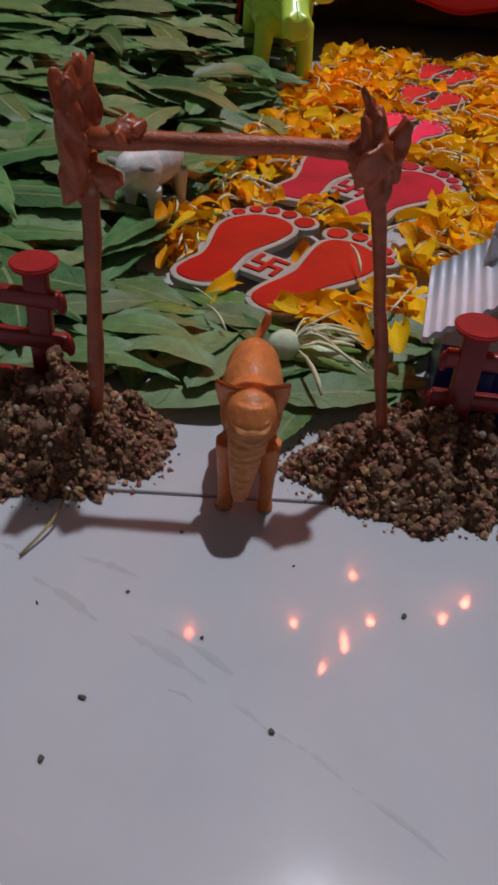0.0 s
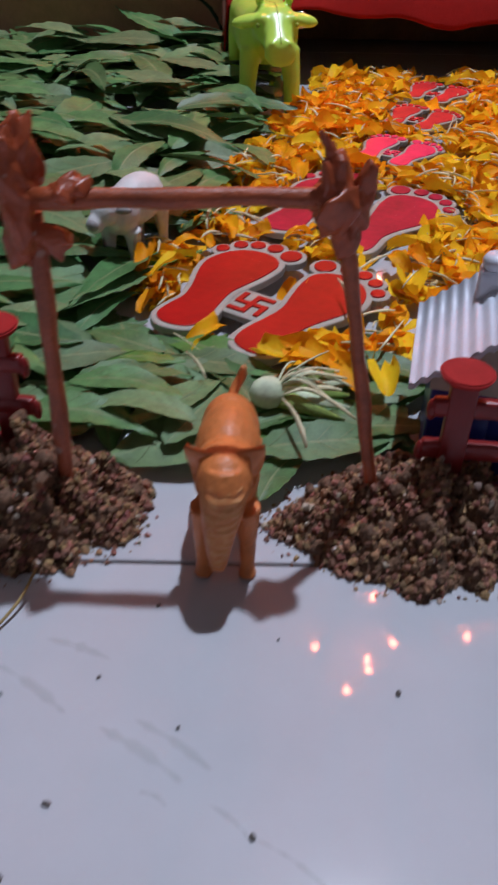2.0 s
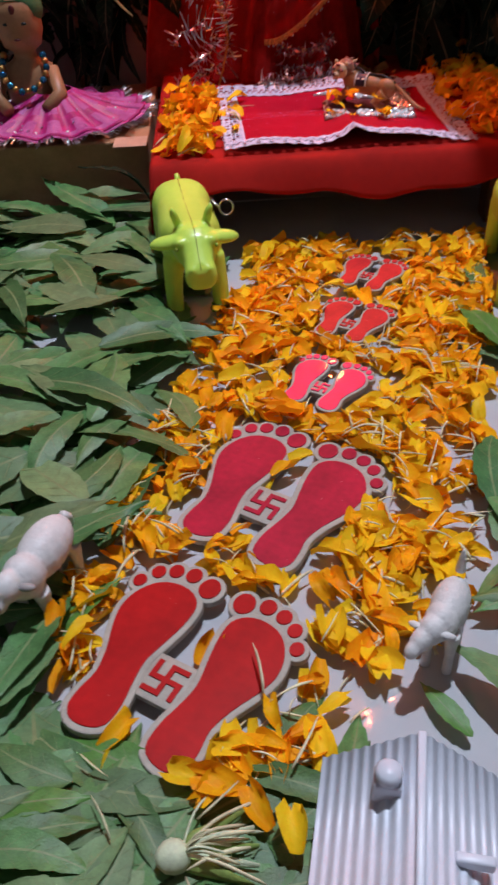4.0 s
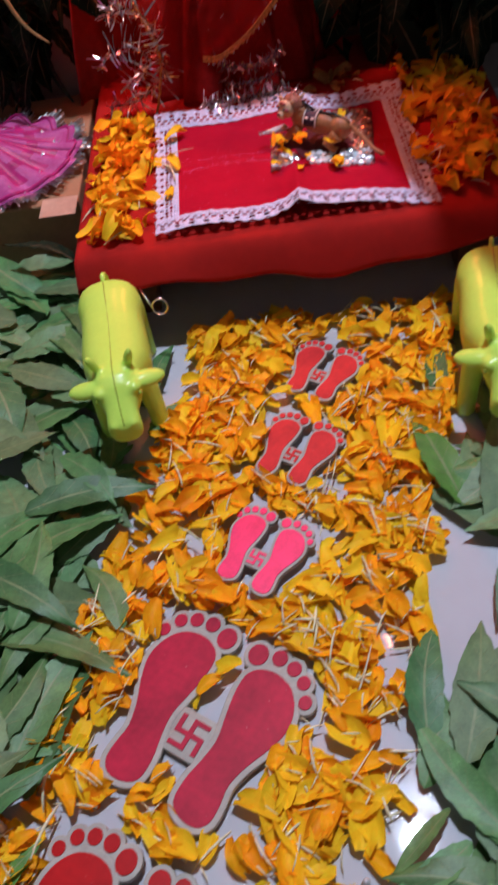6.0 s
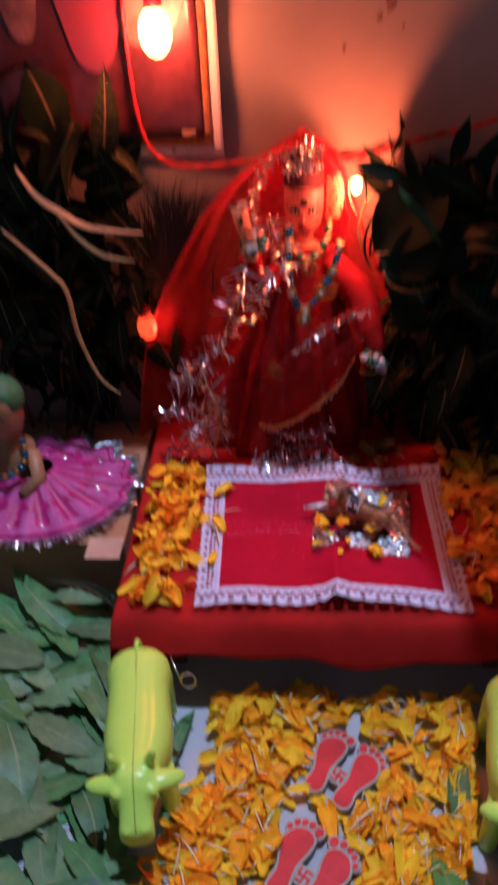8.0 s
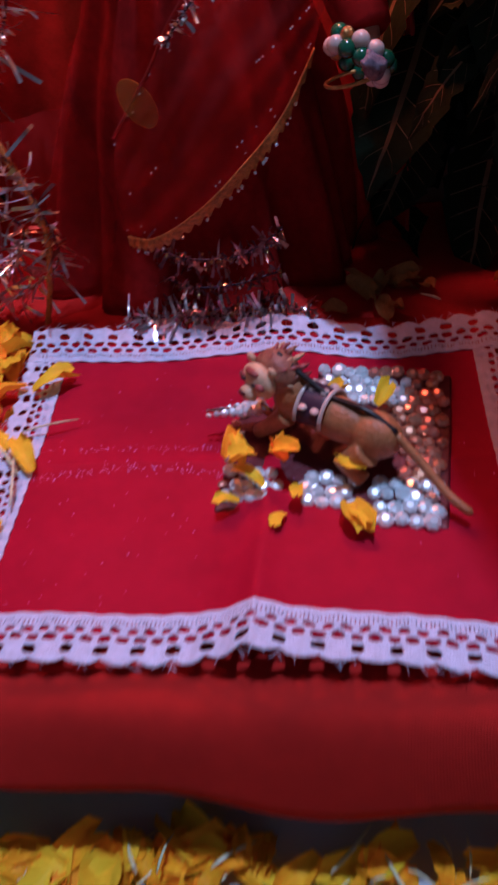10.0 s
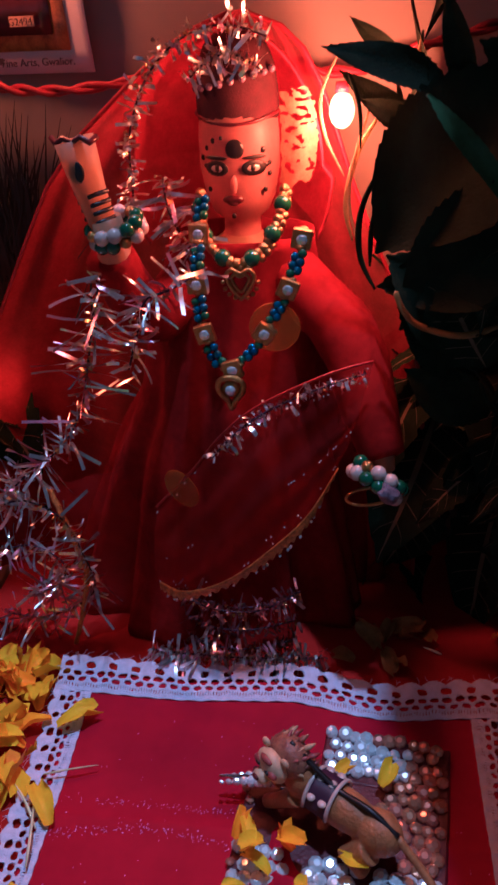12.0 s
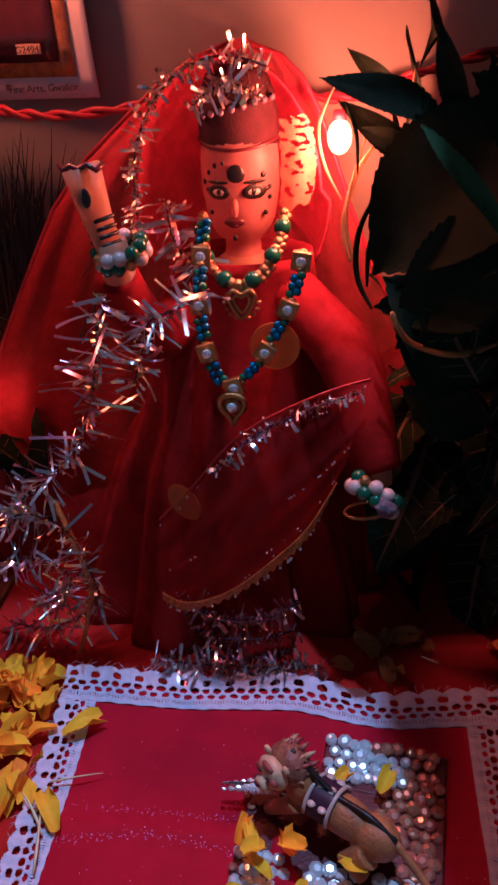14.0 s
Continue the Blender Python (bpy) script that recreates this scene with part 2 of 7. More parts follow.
    "gem_red_lit": material("red_lit_gem", (0.66, 0.30, 0.20), 0.26, metal=0.65, vary=0.15, scale=500, spread=0.4),
    "bead_green": material("green_bead", (0.010, 0.090, 0.042), 0.18, vary=0.3, scale=400, coat=0.5),
    "bead_blue": material("blue_bead", (0.015, 0.13, 0.25), 0.16, metal=0.6, vary=0.3, scale=400, spread=0.5),
    "bead_violet": material("violet_bead", (0.16, 0.10, 0.16), 0.25, vary=0.2, scale=300, coat=0.3),
    "pearl": material("pearl", (0.56, 0.43, 0.38), 0.22, vary=0.06, scale=300, coat=0.4),
    "tinsel": material("silver_tinsel", (0.90, 0.97, 1.0), 0.28, metal=1.0, vary=0.2, scale=500, spread=0.9),
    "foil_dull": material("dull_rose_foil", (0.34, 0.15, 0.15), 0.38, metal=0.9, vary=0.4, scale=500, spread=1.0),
    "tinsel_pink": material("pink_tinsel", (0.95, 0.45, 0.62), 0.34, metal=1.0, vary=0.2, scale=500, spread=0.8),
    "tinsel_gold": material("gold_tinsel", (0.70, 0.46, 0.20), 0.30, metal=1.0, vary=0.2, scale=500, spread=0.8),
    "coin": material("amber_sequin", (0.44, 0.21, 0.03), 0.3, metal=0.1, vary=0.2, scale=200, through_light=0.2, see=0.58),
    "pink": weave(material("magenta_satin", (0.42, 0.030, 0.21), 0.5, second=(0.56, 0.13, 0.37), scale=60, bump=0.2), 900, 0.3),
    "pink_deep": material("deep_magenta", (0.42, 0.010, 0.15), 0.5, vary=0.3, scale=120),
    "mane": material("russet_mane", (0.17, 0.045, 0.035), 0.5, second=(0.36, 0.15, 0.08), scale=300, bump=0.5, bump_scale=500),
    "scarf": material("green_scarf", (0.045, 0.15, 0.055), 0.6, vary=0.3, scale=200, bump=0.3),
    "card_pale": material("pale_card", (0.50, 0.32, 0.22), 0.8, vary=0.14, scale=60),
    "violet_print": material("violet_print_cloth", (0.030, 0.010, 0.034), 0.45, second=(0.26, 0.20, 0.25), scale=520, bump=0.3),
    "wine": material("wine_satin", (0.10, 0.006, 0.012), 0.45, vary=0.3, scale=120, bump=0.3),
    "lion": material("tan_toy", (0.40, 0.145, 0.050), 0.5, vary=0.25, scale=180, bump=0.4, bump_scale=700),
    "mane_cream": material("cream_streak", (0.58, 0.34, 0.19), 0.5, vary=0.25, scale=300),
    "patch_red": material("red_brown_patch", (0.26, 0.05, 0.045), 0.5, vary=0.25, scale=300),
    "lion_mark": material("cream_toy", (0.62, 0.40, 0.24), 0.5, vary=0.2, scale=200),
    "violet": material("violet_dot_cloth", (0.038, 0.010, 0.030), 0.5, vary=0.2, scale=300),
    "paper": material("glossy_paper", (0.68, 0.62, 0.60), 0.35, vary=0.05, scale=30),
    "print_dark": material("dark_print", (0.075, 0.018, 0.022), 0.3, vary=0.5, scale=25, coat=0.3),
    "print_gold": material("gold_print", (0.55, 0.24, 0.045), 0.3, second=(0.20, 0.07, 0.02), scale=260, coat=0.3),
    "print_rose": material("rose_print", (0.24, 0.035, 0.06), 0.3, second=(0.20, 0.05, 0.10), scale=40, coat=0.3),
    "print_pale": material("pale_print", (0.22, 0.11, 0.10), 0.3, vary=0.6, scale=60, coat=0.3),
    "print_green": material("green_print", (0.10, 0.26, 0.06), 0.3, vary=0.4, scale=60, coat=0.3),
    "ink": material("dark_ink", (0.05, 0.03, 0.035), 0.5),
    "cord": material("red_cord", (0.50, 0.020, 0.014), 0.35, vary=0.2, scale=200, bump=0.2, through_light=0.2),
    "bulb_hot": material("lit_bulb", (0.9, 0.5, 0.3), 0.3, glow=((1.0, 0.30, 0.09), 16.0)),
    "bulb_red": material("lit_red_bulb", (0.8, 0.1, 0.05), 0.3, glow=((1.0, 0.16, 0.07), 75.0)),
    "bulb_dim": material("small_red_bulb", (0.8, 0.08, 0.03), 0.25, glow=((1.0, 0.055, 0.008), 2.4)),
    "lamp_white": material("lit_lamp", (0.9, 0.9, 0.9), 0.3, glow=((0.88, 0.93, 1.0), 20.0)),
    "plume": material("black_plume", (0.012, 0.011, 0.012), 0.6, vary=0.4, scale=200),
}


# ---- mesh helpers ----
def part(name, bm, mat, parent=None, label="", smooth=True, kind=""):
    """Links a bmesh as one mesh object, under a thing or a part if one is given."""
    me = bpy.data.meshes.new(name)
    bm.to_mesh(me)
    bm.free()
    for m in (mat if isinstance(mat, (list, tuple)) else [mat]):
        me.materials.append(m)
    if smooth:
        me.polygons.foreach_set("use_smooth", [True] * len(me.polygons))
    ob = new(name, me)
    ob.parent = parent
    return tagged(ob, label=label, kind=kind)


def raw(name, verts, faces, mat, parent=None, label="", kind="", smooth=True, slots=None):
    """The same from lists of corners and faces."""
    me = bpy.data.meshes.new(name)
    me.from_pydata([tuple(v) for v in verts], [], faces)
    for m in (mat if isinstance(mat, (list, tuple)) else [mat]):
        me.materials.append(m)
    if slots is not None:
        me.polygons.foreach_set("material_index", slots)
    if smooth:
        me.polygons.foreach_set("use_smooth", [True] * len(me.polygons))
    ob = new(name, me)
    ob.parent = parent
    return tagged(ob, label=label, kind=kind)


def piece(name, mesh, parent, m):
    """One of many alike pieces, on shared mesh data."""
    ob = new(name, mesh)
    ob.parent = parent
    ob.matrix_basis = m
    return ob


def thing(name, label, category, place=(0, 0, 0), turn=0.0, group="", kind=""):
    ob = tagged(new(name), label, category, group, kind)
    ob.empty_display_size = 0.01
    ob.matrix_basis = pose(*place, 0, 0, turn)
    return ob


def ball(bm, place, size, turn=(0, 0, 0), u=14, v=10, slot=0):
    """An ellipsoid; size: its three radii."""
    size = (size,) * 3 if isinstance(size, (int, float)) else size
    m = pose(*place, *turn) @ Matrix.Diagonal((*size, 1))
    made = bmesh.ops.create_uvsphere(bm, u_segments=u, v_segments=v, radius=1, matrix=m)
    for f in {f for w in made["verts"] for f in w.link_faces}:
        f.material_index = slot
    return made["verts"]


def block(bm, lo, hi, bevel=0.0, m=None, slot=0):
    made = bmesh.ops.create_cube(bm, size=1)["verts"]
    for w in made:
        w.co = Vector((lo[i] + (w.co[i] + 0.5) * (hi[i] - lo[i]) for i in range(3)))
        if m:
            w.co = m @ w.co
    edges = list({e for w in made for e in w.link_edges})
    for f in {f for w in made for f in w.link_faces}:
        f.material_index = slot
    if bevel:
        bmesh.ops.bevel(bm, geom=edges, offset=bevel, segments=2, profile=0.5, affect="EDGES")


def tube(bm, points, radii, seg=8, closed=False, slot=0, flat=1.0):
    """A pipe along points, with a radius at each."""
    points = [Vector(p) for p in points]
    radii = [radii] * len(points) if isinstance(radii, (int, float)) else radii
    rings, count = [], len(points)
    side = None
    for i, p in enumerate(points):
        ahead = points[(i + 1) % count] if closed or i < count - 1 else p
        behind = points[i - 1] if closed or i > 0 else p
        way = (ahead - behind).normalized()
        if side is None:
            side = way.orthogonal().normalized()
        side = (side - way * side.dot(way)).normalized()
        up = way.cross(side)
        rings.append([bm.verts.new(p + radii[i] * (side * math.cos(a) + up * flat * math.sin(a))) for a in (2 * math.pi * k / seg for k in range(seg))])
    for i in range(count if closed else count - 1):
        a, b = rings[i], rings[(i + 1) % count]
        for k in range(seg):
            bm.faces.new((a[k], a[(k + 1) % seg], b[(k + 1) % seg], b[k])).material_index = slot
    if not closed:
        bm.faces.new(rings[0][::-1]).material_index = slot
        bm.faces.new(rings[-1]).material_index = slot


def curve_points(points, steps=6, closed=False):
    """A smooth line through a few points."""
    pts = [Vector(p) for p in points]
    out, count = [], len(pts)
    for i in range(count if closed else count - 1):
        p1, p2 = pts[i], pts[(i + 1) % count]
        p0 = pts[i - 1] if closed or i else p1
        p3 = pts[(i + 2) % count] if closed or i + 2 < count else p2
        for k in range(steps):
            t = k / steps
            out.append(0.5 * (2 * p1 + (p2 - p0) * t + (2 * p0 - 5 * p1 + 4 * p2 - p3) * t * t + (3 * p1 - p0 - 3 * p2 + p3) * t ** 3))
    if not closed:
        out.append(pts[-1])
    return out


def slab(bm, outline, low, high, slot=0, lip=0.0):
    """A flat plate from a closed outline, with a rounded upper edge."""
    n = len(outline)
    mid = sum((Vector(p) for p in outline), Vector((0, 0))) / n
    rings = []
    levels = [(low, 0.0), (high - lip, 0.0), (high - 0.3 * lip, 0.3 * lip), (high, lip)] if lip else [(low, 0.0), (high, 0.0)]
    for z, inset in levels:
        ring = []
        for i, p in enumerate(outline):
            p = Vector(p)
            along = (Vector(outline[(i + 1) % n]) - Vector(outline[i - 1])).normalized()
            inward = Vector((-along.y, along.x))
            ring.append(bm.verts.new((*(p + inward * inset), z)))
        rings.append(ring)
    for a, b in zip(rings, rings[1:]):
        for k in range(n):
            bm.faces.new((a[k], a[(k + 1) % n], b[(k + 1) % n], b[k])).material_index = slot
    bm.faces.new(rings[0][::-1]).material_index = slot
    bm.faces.new(rings[-1]).material_index = slot


def sheet(nu, nv, fn, cut=None):
    """Corners and faces of a surface fn(u, v), u and v from 0 to 1."""
    verts = [fn(i / nu, j / nv) for j in range(nv + 1) for i in range(nu + 1)]
    faces = []
    for j in range(nv):
        for i in range(nu):
            if cut and cut((i + 0.5) / nu, (j + 0.5) / nv):
                continue
            a = j * (nu + 1) + i
            faces.append((a, a + 1, a + nu + 2, a + nu + 1))
    return verts, faces


def merged(ob, size):
    """Melts a body put together from balls and pipes into one skin."""
    mod = ob.modifiers.new("skin", "REMESH")
    mod.mode, mod.voxel_size, mod.use_smooth_shade = "VOXEL", size, True
    sm = ob.modifiers.new("soft", "SMOOTH")
    sm.factor, sm.iterations = 0.5, 4
    return ob


def thick(ob, depth):
    mod = ob.modifiers.new("depth", "SOLIDIFY")
    mod.thickness, mod.offset = depth, 0.0
    return ob


rnd = random.Random(7)


def rough(v, size, amount, seed=0.0):
    """v moved by noise."""
    v = Vector(v)
    return v + amount * noise.noise_vector(v / size + Vector((seed, seed * 1.7, -seed)))


# ---- the room ----
X0, X1, Y0, Z1 = -0.80, 1.20, -0.85, 2.82


def wall(name, lo, hi, mat, label):
    bm = bmesh.new()
    block(bm, lo, hi)
    return tagged(part(name, bm, mat, smooth=False), label, "wall", kind="structure")


wall("wall_north", (X0 - 0.1, WALL_Y, -0.1), (X1 + 0.1, WALL_Y + 0.1, Z1), M["wall"], "off-white painted wall lit red by small bulbs")
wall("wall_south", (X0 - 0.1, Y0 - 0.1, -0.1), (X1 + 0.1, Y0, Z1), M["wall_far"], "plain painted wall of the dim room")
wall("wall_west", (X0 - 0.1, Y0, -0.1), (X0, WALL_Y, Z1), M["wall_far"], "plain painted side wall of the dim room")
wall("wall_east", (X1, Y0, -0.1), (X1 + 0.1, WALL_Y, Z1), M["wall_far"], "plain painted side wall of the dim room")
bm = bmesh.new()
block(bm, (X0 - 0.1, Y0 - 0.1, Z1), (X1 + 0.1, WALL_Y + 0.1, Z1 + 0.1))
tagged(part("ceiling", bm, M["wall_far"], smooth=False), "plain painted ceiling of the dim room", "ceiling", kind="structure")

JOINT_Y, JOINT_X, TILE = 0.2105, -0.245, 0.60
bm = bmesh.new()
block(bm, (X0, Y0, -0.1), (X1, WALL_Y, -0.0012))
floor = tagged(part("floor", bm, M["grout"], smooth=False), "glossy white floor tiles with a thin dark joint", "floor", kind="structure")

# stains on the wall
bm = bmesh.new()
for x, z, w, h in ((0.238, 0.383, 0.010, 0.016), (0.231, 0.374, 0.006, 0.007), (0.208, 0.356, 0.003, 0.007), (0.247, 0.368, 0.003, 0.004)):
    ring = [Vector((x + w * (0.6 + 0.4 * rnd.random()) * math.cos(a) * 0.5, z + h * (0.6 + 0.4 * rnd.random()) * math.sin(a) * 0.5)) for a in (k * math.pi / 6 for k in range(12))]
    vs = [bm.verts.new((p.x, WALL_Y - 0.0006, p.y)) for p in ring]
    bm.faces.new(vs)
tagged(part("wall_stain", bm, M["stain"]), "small brown stains on the painted wall", "stain", kind="structure")

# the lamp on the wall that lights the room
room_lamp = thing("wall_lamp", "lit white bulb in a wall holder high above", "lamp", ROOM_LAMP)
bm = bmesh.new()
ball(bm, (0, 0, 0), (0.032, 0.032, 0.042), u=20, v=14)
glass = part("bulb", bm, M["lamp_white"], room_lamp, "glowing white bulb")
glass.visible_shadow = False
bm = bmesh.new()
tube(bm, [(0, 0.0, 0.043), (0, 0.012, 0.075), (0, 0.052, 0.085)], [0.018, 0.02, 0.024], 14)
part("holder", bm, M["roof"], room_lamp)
# shade added round the bulb, unseen, to hold back upward light
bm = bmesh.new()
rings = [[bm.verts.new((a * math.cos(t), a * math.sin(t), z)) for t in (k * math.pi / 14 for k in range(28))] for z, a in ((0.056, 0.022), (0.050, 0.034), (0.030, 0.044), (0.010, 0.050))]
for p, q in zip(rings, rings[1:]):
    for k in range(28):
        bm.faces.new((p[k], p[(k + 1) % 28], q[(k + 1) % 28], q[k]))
thick(part("shade", bm, M["roof"], room_lamp, "unseen lamp shade added to keep light off the ceiling"), 0.001).visible_shadow = True


# ---- leaves ----
def leaf_mesh(name, length, width, bend, curl, teeth, mat, seed, parts=14):
    """A long pointed leaf with a fine saw edge, a raised midrib and a bend."""
    r = random.Random(seed)
    verts, faces, slots = [], [], []
    sway = r.uniform(-0.12, 0.12)
    for i in range(parts + 1):
        t = i / parts
        half = width * 0.5 * (math.sin(math.pi * min(1, t ** 0.8)) ** 0.85 if 0 < t < 1 else 0.02)
        saw = 1 + teeth * (1 if i % 2 else -1) if 1 < i < parts - 1 else 1
        y, x0 = t * length, sway * length * math.sin(math.pi * t * 0.9)
        z = bend * length * math.sin(math.pi * t) - 0.05 * length * t * t * r.uniform(0.5, 1)
        for s in (-1, -0.5, -0.06, 0.06, 0.5, 1):
            k = saw if abs(s) == 1 else 1
            wave = 0.0012 * math.sin(7 * t + 2 * s + seed) * abs(s)
            verts.append((x0 + s * half * k, y - (0.03 * length if abs(s) == 1 and i % 2 else 0), z + curl * abs(s) ** 1.5 * half + wave + (0.0004 if abs(s) < 0.1 else 0)))
    for i in range(parts):
        for k in range(5):
            a = i * 6 + k
            faces.append((a, a + 1, a + 7, a + 6))
            slots.append(1 if k == 2 else 0)
    for i in range(2, parts - 3, 2):
        for cs in ((2, 1, 0), (3, 4, 5)):
            line = [Vector(verts[(i + n) * 6 + c]) for n, c in enumerate(cs)]
            line[2] = line[1].lerp(line[2], 0.7)
            for p, q in zip(line, line[1:]):
                base = len(verts)
                verts.extend(tuple(v + Vector((0, d, 0.0003))) for v, d in ((p, -0.00022), (p, 0.00022), (q, 0.00016), (q, -0.00016)))
                faces.append((base, base + 1, base + 2, base + 3))
                slots.append(1)
    me = bpy.data.meshes.new(name)
    me.from_pydata(verts, [], faces)
    for m in (mat, M["vein_dark"] if mat is M["leaf_shaded"] else M["vein"]):
        me.materials.append(m)
    me.polygons.foreach_set("material_index", slots)
    me.polygons.foreach_set("use_smooth", [True] * len(faces))
    return me


LEAVES = [leaf_mesh("leaf", *a) for a in (
    (0.082, 0.024, 0.05, 0.14, 0.05, M["leaf"], 1), (0.074, 0.022, 0.06, -0.12, 0.06, M["leaf"], 2), (0.090, 0.023, 0.03, 0.20, 0.05, M["leaf"], 3),
    (0.064, 0.024, 0.05, 0.10, 0.05, M["leaf"], 4), (0.080, 0.026, 0.04, 0.12, 0.04, M["leaf_dull"], 5), (0.070, 0.021, 0.08, 0.18, 0.06, M["leaf_dull"], 6),
    (0.056, 0.027, 0.04, 0.05, 0.02, M["leaf_dull"], 7), (0.092, 0.019, 0.06, 0.22, 0.06, M["leaf"], 8), (0.080, 0.023, 0.04, 0.12, 0.05, M["leaf_fresh"], 9))]

PATH_LEFT = [(0.240, 0.050), (0.300, 0.046), (0.363, 0.036), (0.440, 0.044), (0.522, 0.074), (0.595, 0.084), (0.711, 0.108)]
PETAL_LEFT = [(0.240, 0.050), (0.300, 0.046), (0.363, 0.034), (0.401, 0.036), (0.439, 0.045), (0.487, 0.060), (0.541, 0.080), (0.602, 0.095), (0.653, 0.114), (0.711, 0.126)]
PATH_RIGHT = [(0.240, 0.110), (0.300, 0.120), (0.346, 0.171), (0.388, 0.205), (0.425, 0.213), (0.467, 0.232), (0.513, 0.242), (0.558, 0.254), (0.639, 0.275), (0.711, 0.286)]


def edge_at(line, y):
    for (y0, x0), (y1, x1) in zip(line, line[1:]):
        if y <= y1:
            return x0 + (x1 - x0) * max(0, (y - y0) / (y1 - y0))
    return line[-1][1]


PAIRS = (((0.0562, 0.3115), 32.0, 1.01), ((0.0978, 0.4055), 33.2, 1.075), ((0.1441, 0.5088), 31.2, 0.574), ((0.1686, 0.5752), 31.2, 0.566), ((0.1902, 0.6362), 31.2, 0.545))
TOES = ((0.0085, 0.0800, 0.0047, 0.0054), (0.0182, 0.0830, 0.0036, 0.0040), (0.0263, 0.0816, 0.0034, 0.0037), (0.0331, 0.0778, 0.0031, 0.0035), (0.0378, 0.0703, 0.0030, 0.0034))
SOLE = [(0.0090, 0.0085), (0.0150, 0.0045), (0.0225, 0.0045), (0.0268, 0.0090), (0.0270, 0.0170), (0.0262, 0.0250), (0.0290, 0.0350), (0.0340, 0.0460), (0.0368, 0.0560), (0.0350, 0.0655),
        (0.0295, 0.0730), (0.0210, 0.0760), (0.0130, 0.0745), (0.0082, 0.0690), (0.0080, 0.0590), (0.0100, 0.0480), (0.0118, 0.0380), (0.0105, 0.0280), (0.0084, 0.0180)]


def on_plaque(x, y):
    """Whether a place is covered by one of the footprint plaques."""
    for (px, py), heading, size in PAIRS:
        a = radians(heading)
        dx, dy = (x - px) / size, (y - py) / size
        u, v = abs(dx * math.cos(a) - dy * math.sin(a)), dx * math.sin(a) + dy * math.cos(a)
        if u < 0.010 and 0.024 < v < 0.046:
            return True
        if any(math.hypot(u - tx, v - ty) < rx + 0.003 for tx, ty, rx, ry in TOES):
            return True
        inside = False
        for (x0, y0), (x1, y1) in zip(SOLE, SOLE[1:] + SOLE[:1]):
            if (y0 > v) != (y1 > v) and u < (x1 - x0) * (v - y0) / (y1 - y0) + x0:
                inside = not inside
        if inside or any(math.hypot(u - sx, v - sy) < 0.0025 for sx, sy in SOLE):
            return True
    return False


def lay(meshes, spots, carpet, label, near, joined_name, piece_name):
    """Lays pieces: those inside the near stretch singly, the rest as one mesh."""
    singles = [s for s in spots if near(s[1].translation)][:290]
    chosen = {id(s) for s in singles}
    verts, faces, slots, mats = [], [], [], []
    for s in spots:
        if id(s) in chosen:
            continue
        me, m = meshes[s[0]], s[1]
        base = len(verts)
        verts += [m @ v.co for v in me.vertices]
        for p in me.polygons:
            faces.append(tuple(base + i for i in p.vertices))
            mt = me.materials[p.material_index]
            if mt not in mats:
                mats.append(mt)
            slots.append(mats.index(mt))
    if verts:
        raw(joined_name, verts, faces, mats, carpet, label, "stuff", slots=slots)
    return [(meshes[k], piece_name, carpet, m) for k, m in singles]


LATER = []          # single pieces, linked at the end of the file


def leaf_spots(count, inside, x0, x1, y0, y1, layers, r, turn=None):
    spots = []
    while len(spots) < count:
        x, y = r.uniform(x0, x1), r.uniform(y0, y1)
        if not inside(x, y):
            continue
        a = r.uniform(-180, 180) if turn is None or r.random() < 0.4 else r.gauss(turn, 40)
        z = 0.0025 + layers * r.random() ** 1.3
        m = (pose(x, y, z, r.gauss(2, 6), r.gauss(0, 9), a) @ Matrix.Translation((0, -0.033, 0)) @ Matrix.Scale(r.uniform(0.72, 1.08), 4))
        if y < 0.46 and any(on_plaque(*(m @ Vector((s, k, 0))).xy) for k in (0, 0.015, 0.03, 0.045, 0.06, 0.07) for s in (-0.006, 0.006)):
            continue
        spots.append((r.randrange(len(LEAVES) - 1), m))
    return spots


def left_bed(x, y):
    return not (x > -0.01 and y < 0.42 and on_plaque(x, y)) and x < edge_at(PATH_LEFT, y) - 0.012 - 0.016 * rnd.random() and not (y < 0.268 and x < 0.040) and not (y > 0.765 and x > 0.03) and not (y > 0.69 and x > 0.052)


def right_bed(x, y):
    return x > edge_at(PATH_RIGHT, y) + (0.040 if y < 0.52 else 0.014) + 0.016 * rnd.random() and not (y < 0.315 and 0.105 < x < 0.20) and not (y < 0.38 and x < 0.215)


r1 = random.Random(21)
bed_left = thing("leaf_bed", "bed of fresh green neem leaves spread on the floor", "leaves", group="leaf beds")
bed_right = thing("leaf_bed", "sparser bed of green neem leaves over white tiles", "leaves", group="leaf beds")
LATER += lay(LEAVES, leaf_spots(600, left_bed, -0.24, 0.11, 0.262, 0.785, 0.020, r1, 250), bed_left, "far leaves of the bed", lambda p: -0.05 < p.x < 0.12 and p.y > 0.28 and r1.random() < 0.7, "far_leaves", "leaf")
LATER += lay(LEAVES, leaf_spots(190, right_bed, 0.17, 0.46, 0.29, 0.70, 0.013, r1, 20), bed_right, "far leaves of the bed", lambda p: p.x < 0.34, "far_leaves", "leaf")

# the larger leaves on top of the beds, from foot to tip
def top_leaf(bed, k, base, tip, z, roll=0.0, rise=0.0):
    dx, dy = tip[0] - base[0], tip[1] - base[1]
    long = max(v.co.y for v in LEAVES[k].vertices)
    m = pose(*base, z, 0, 0, math.degrees(math.atan2(-dx, dy))) @ pose(0, 0, 0, rise, roll, 0)
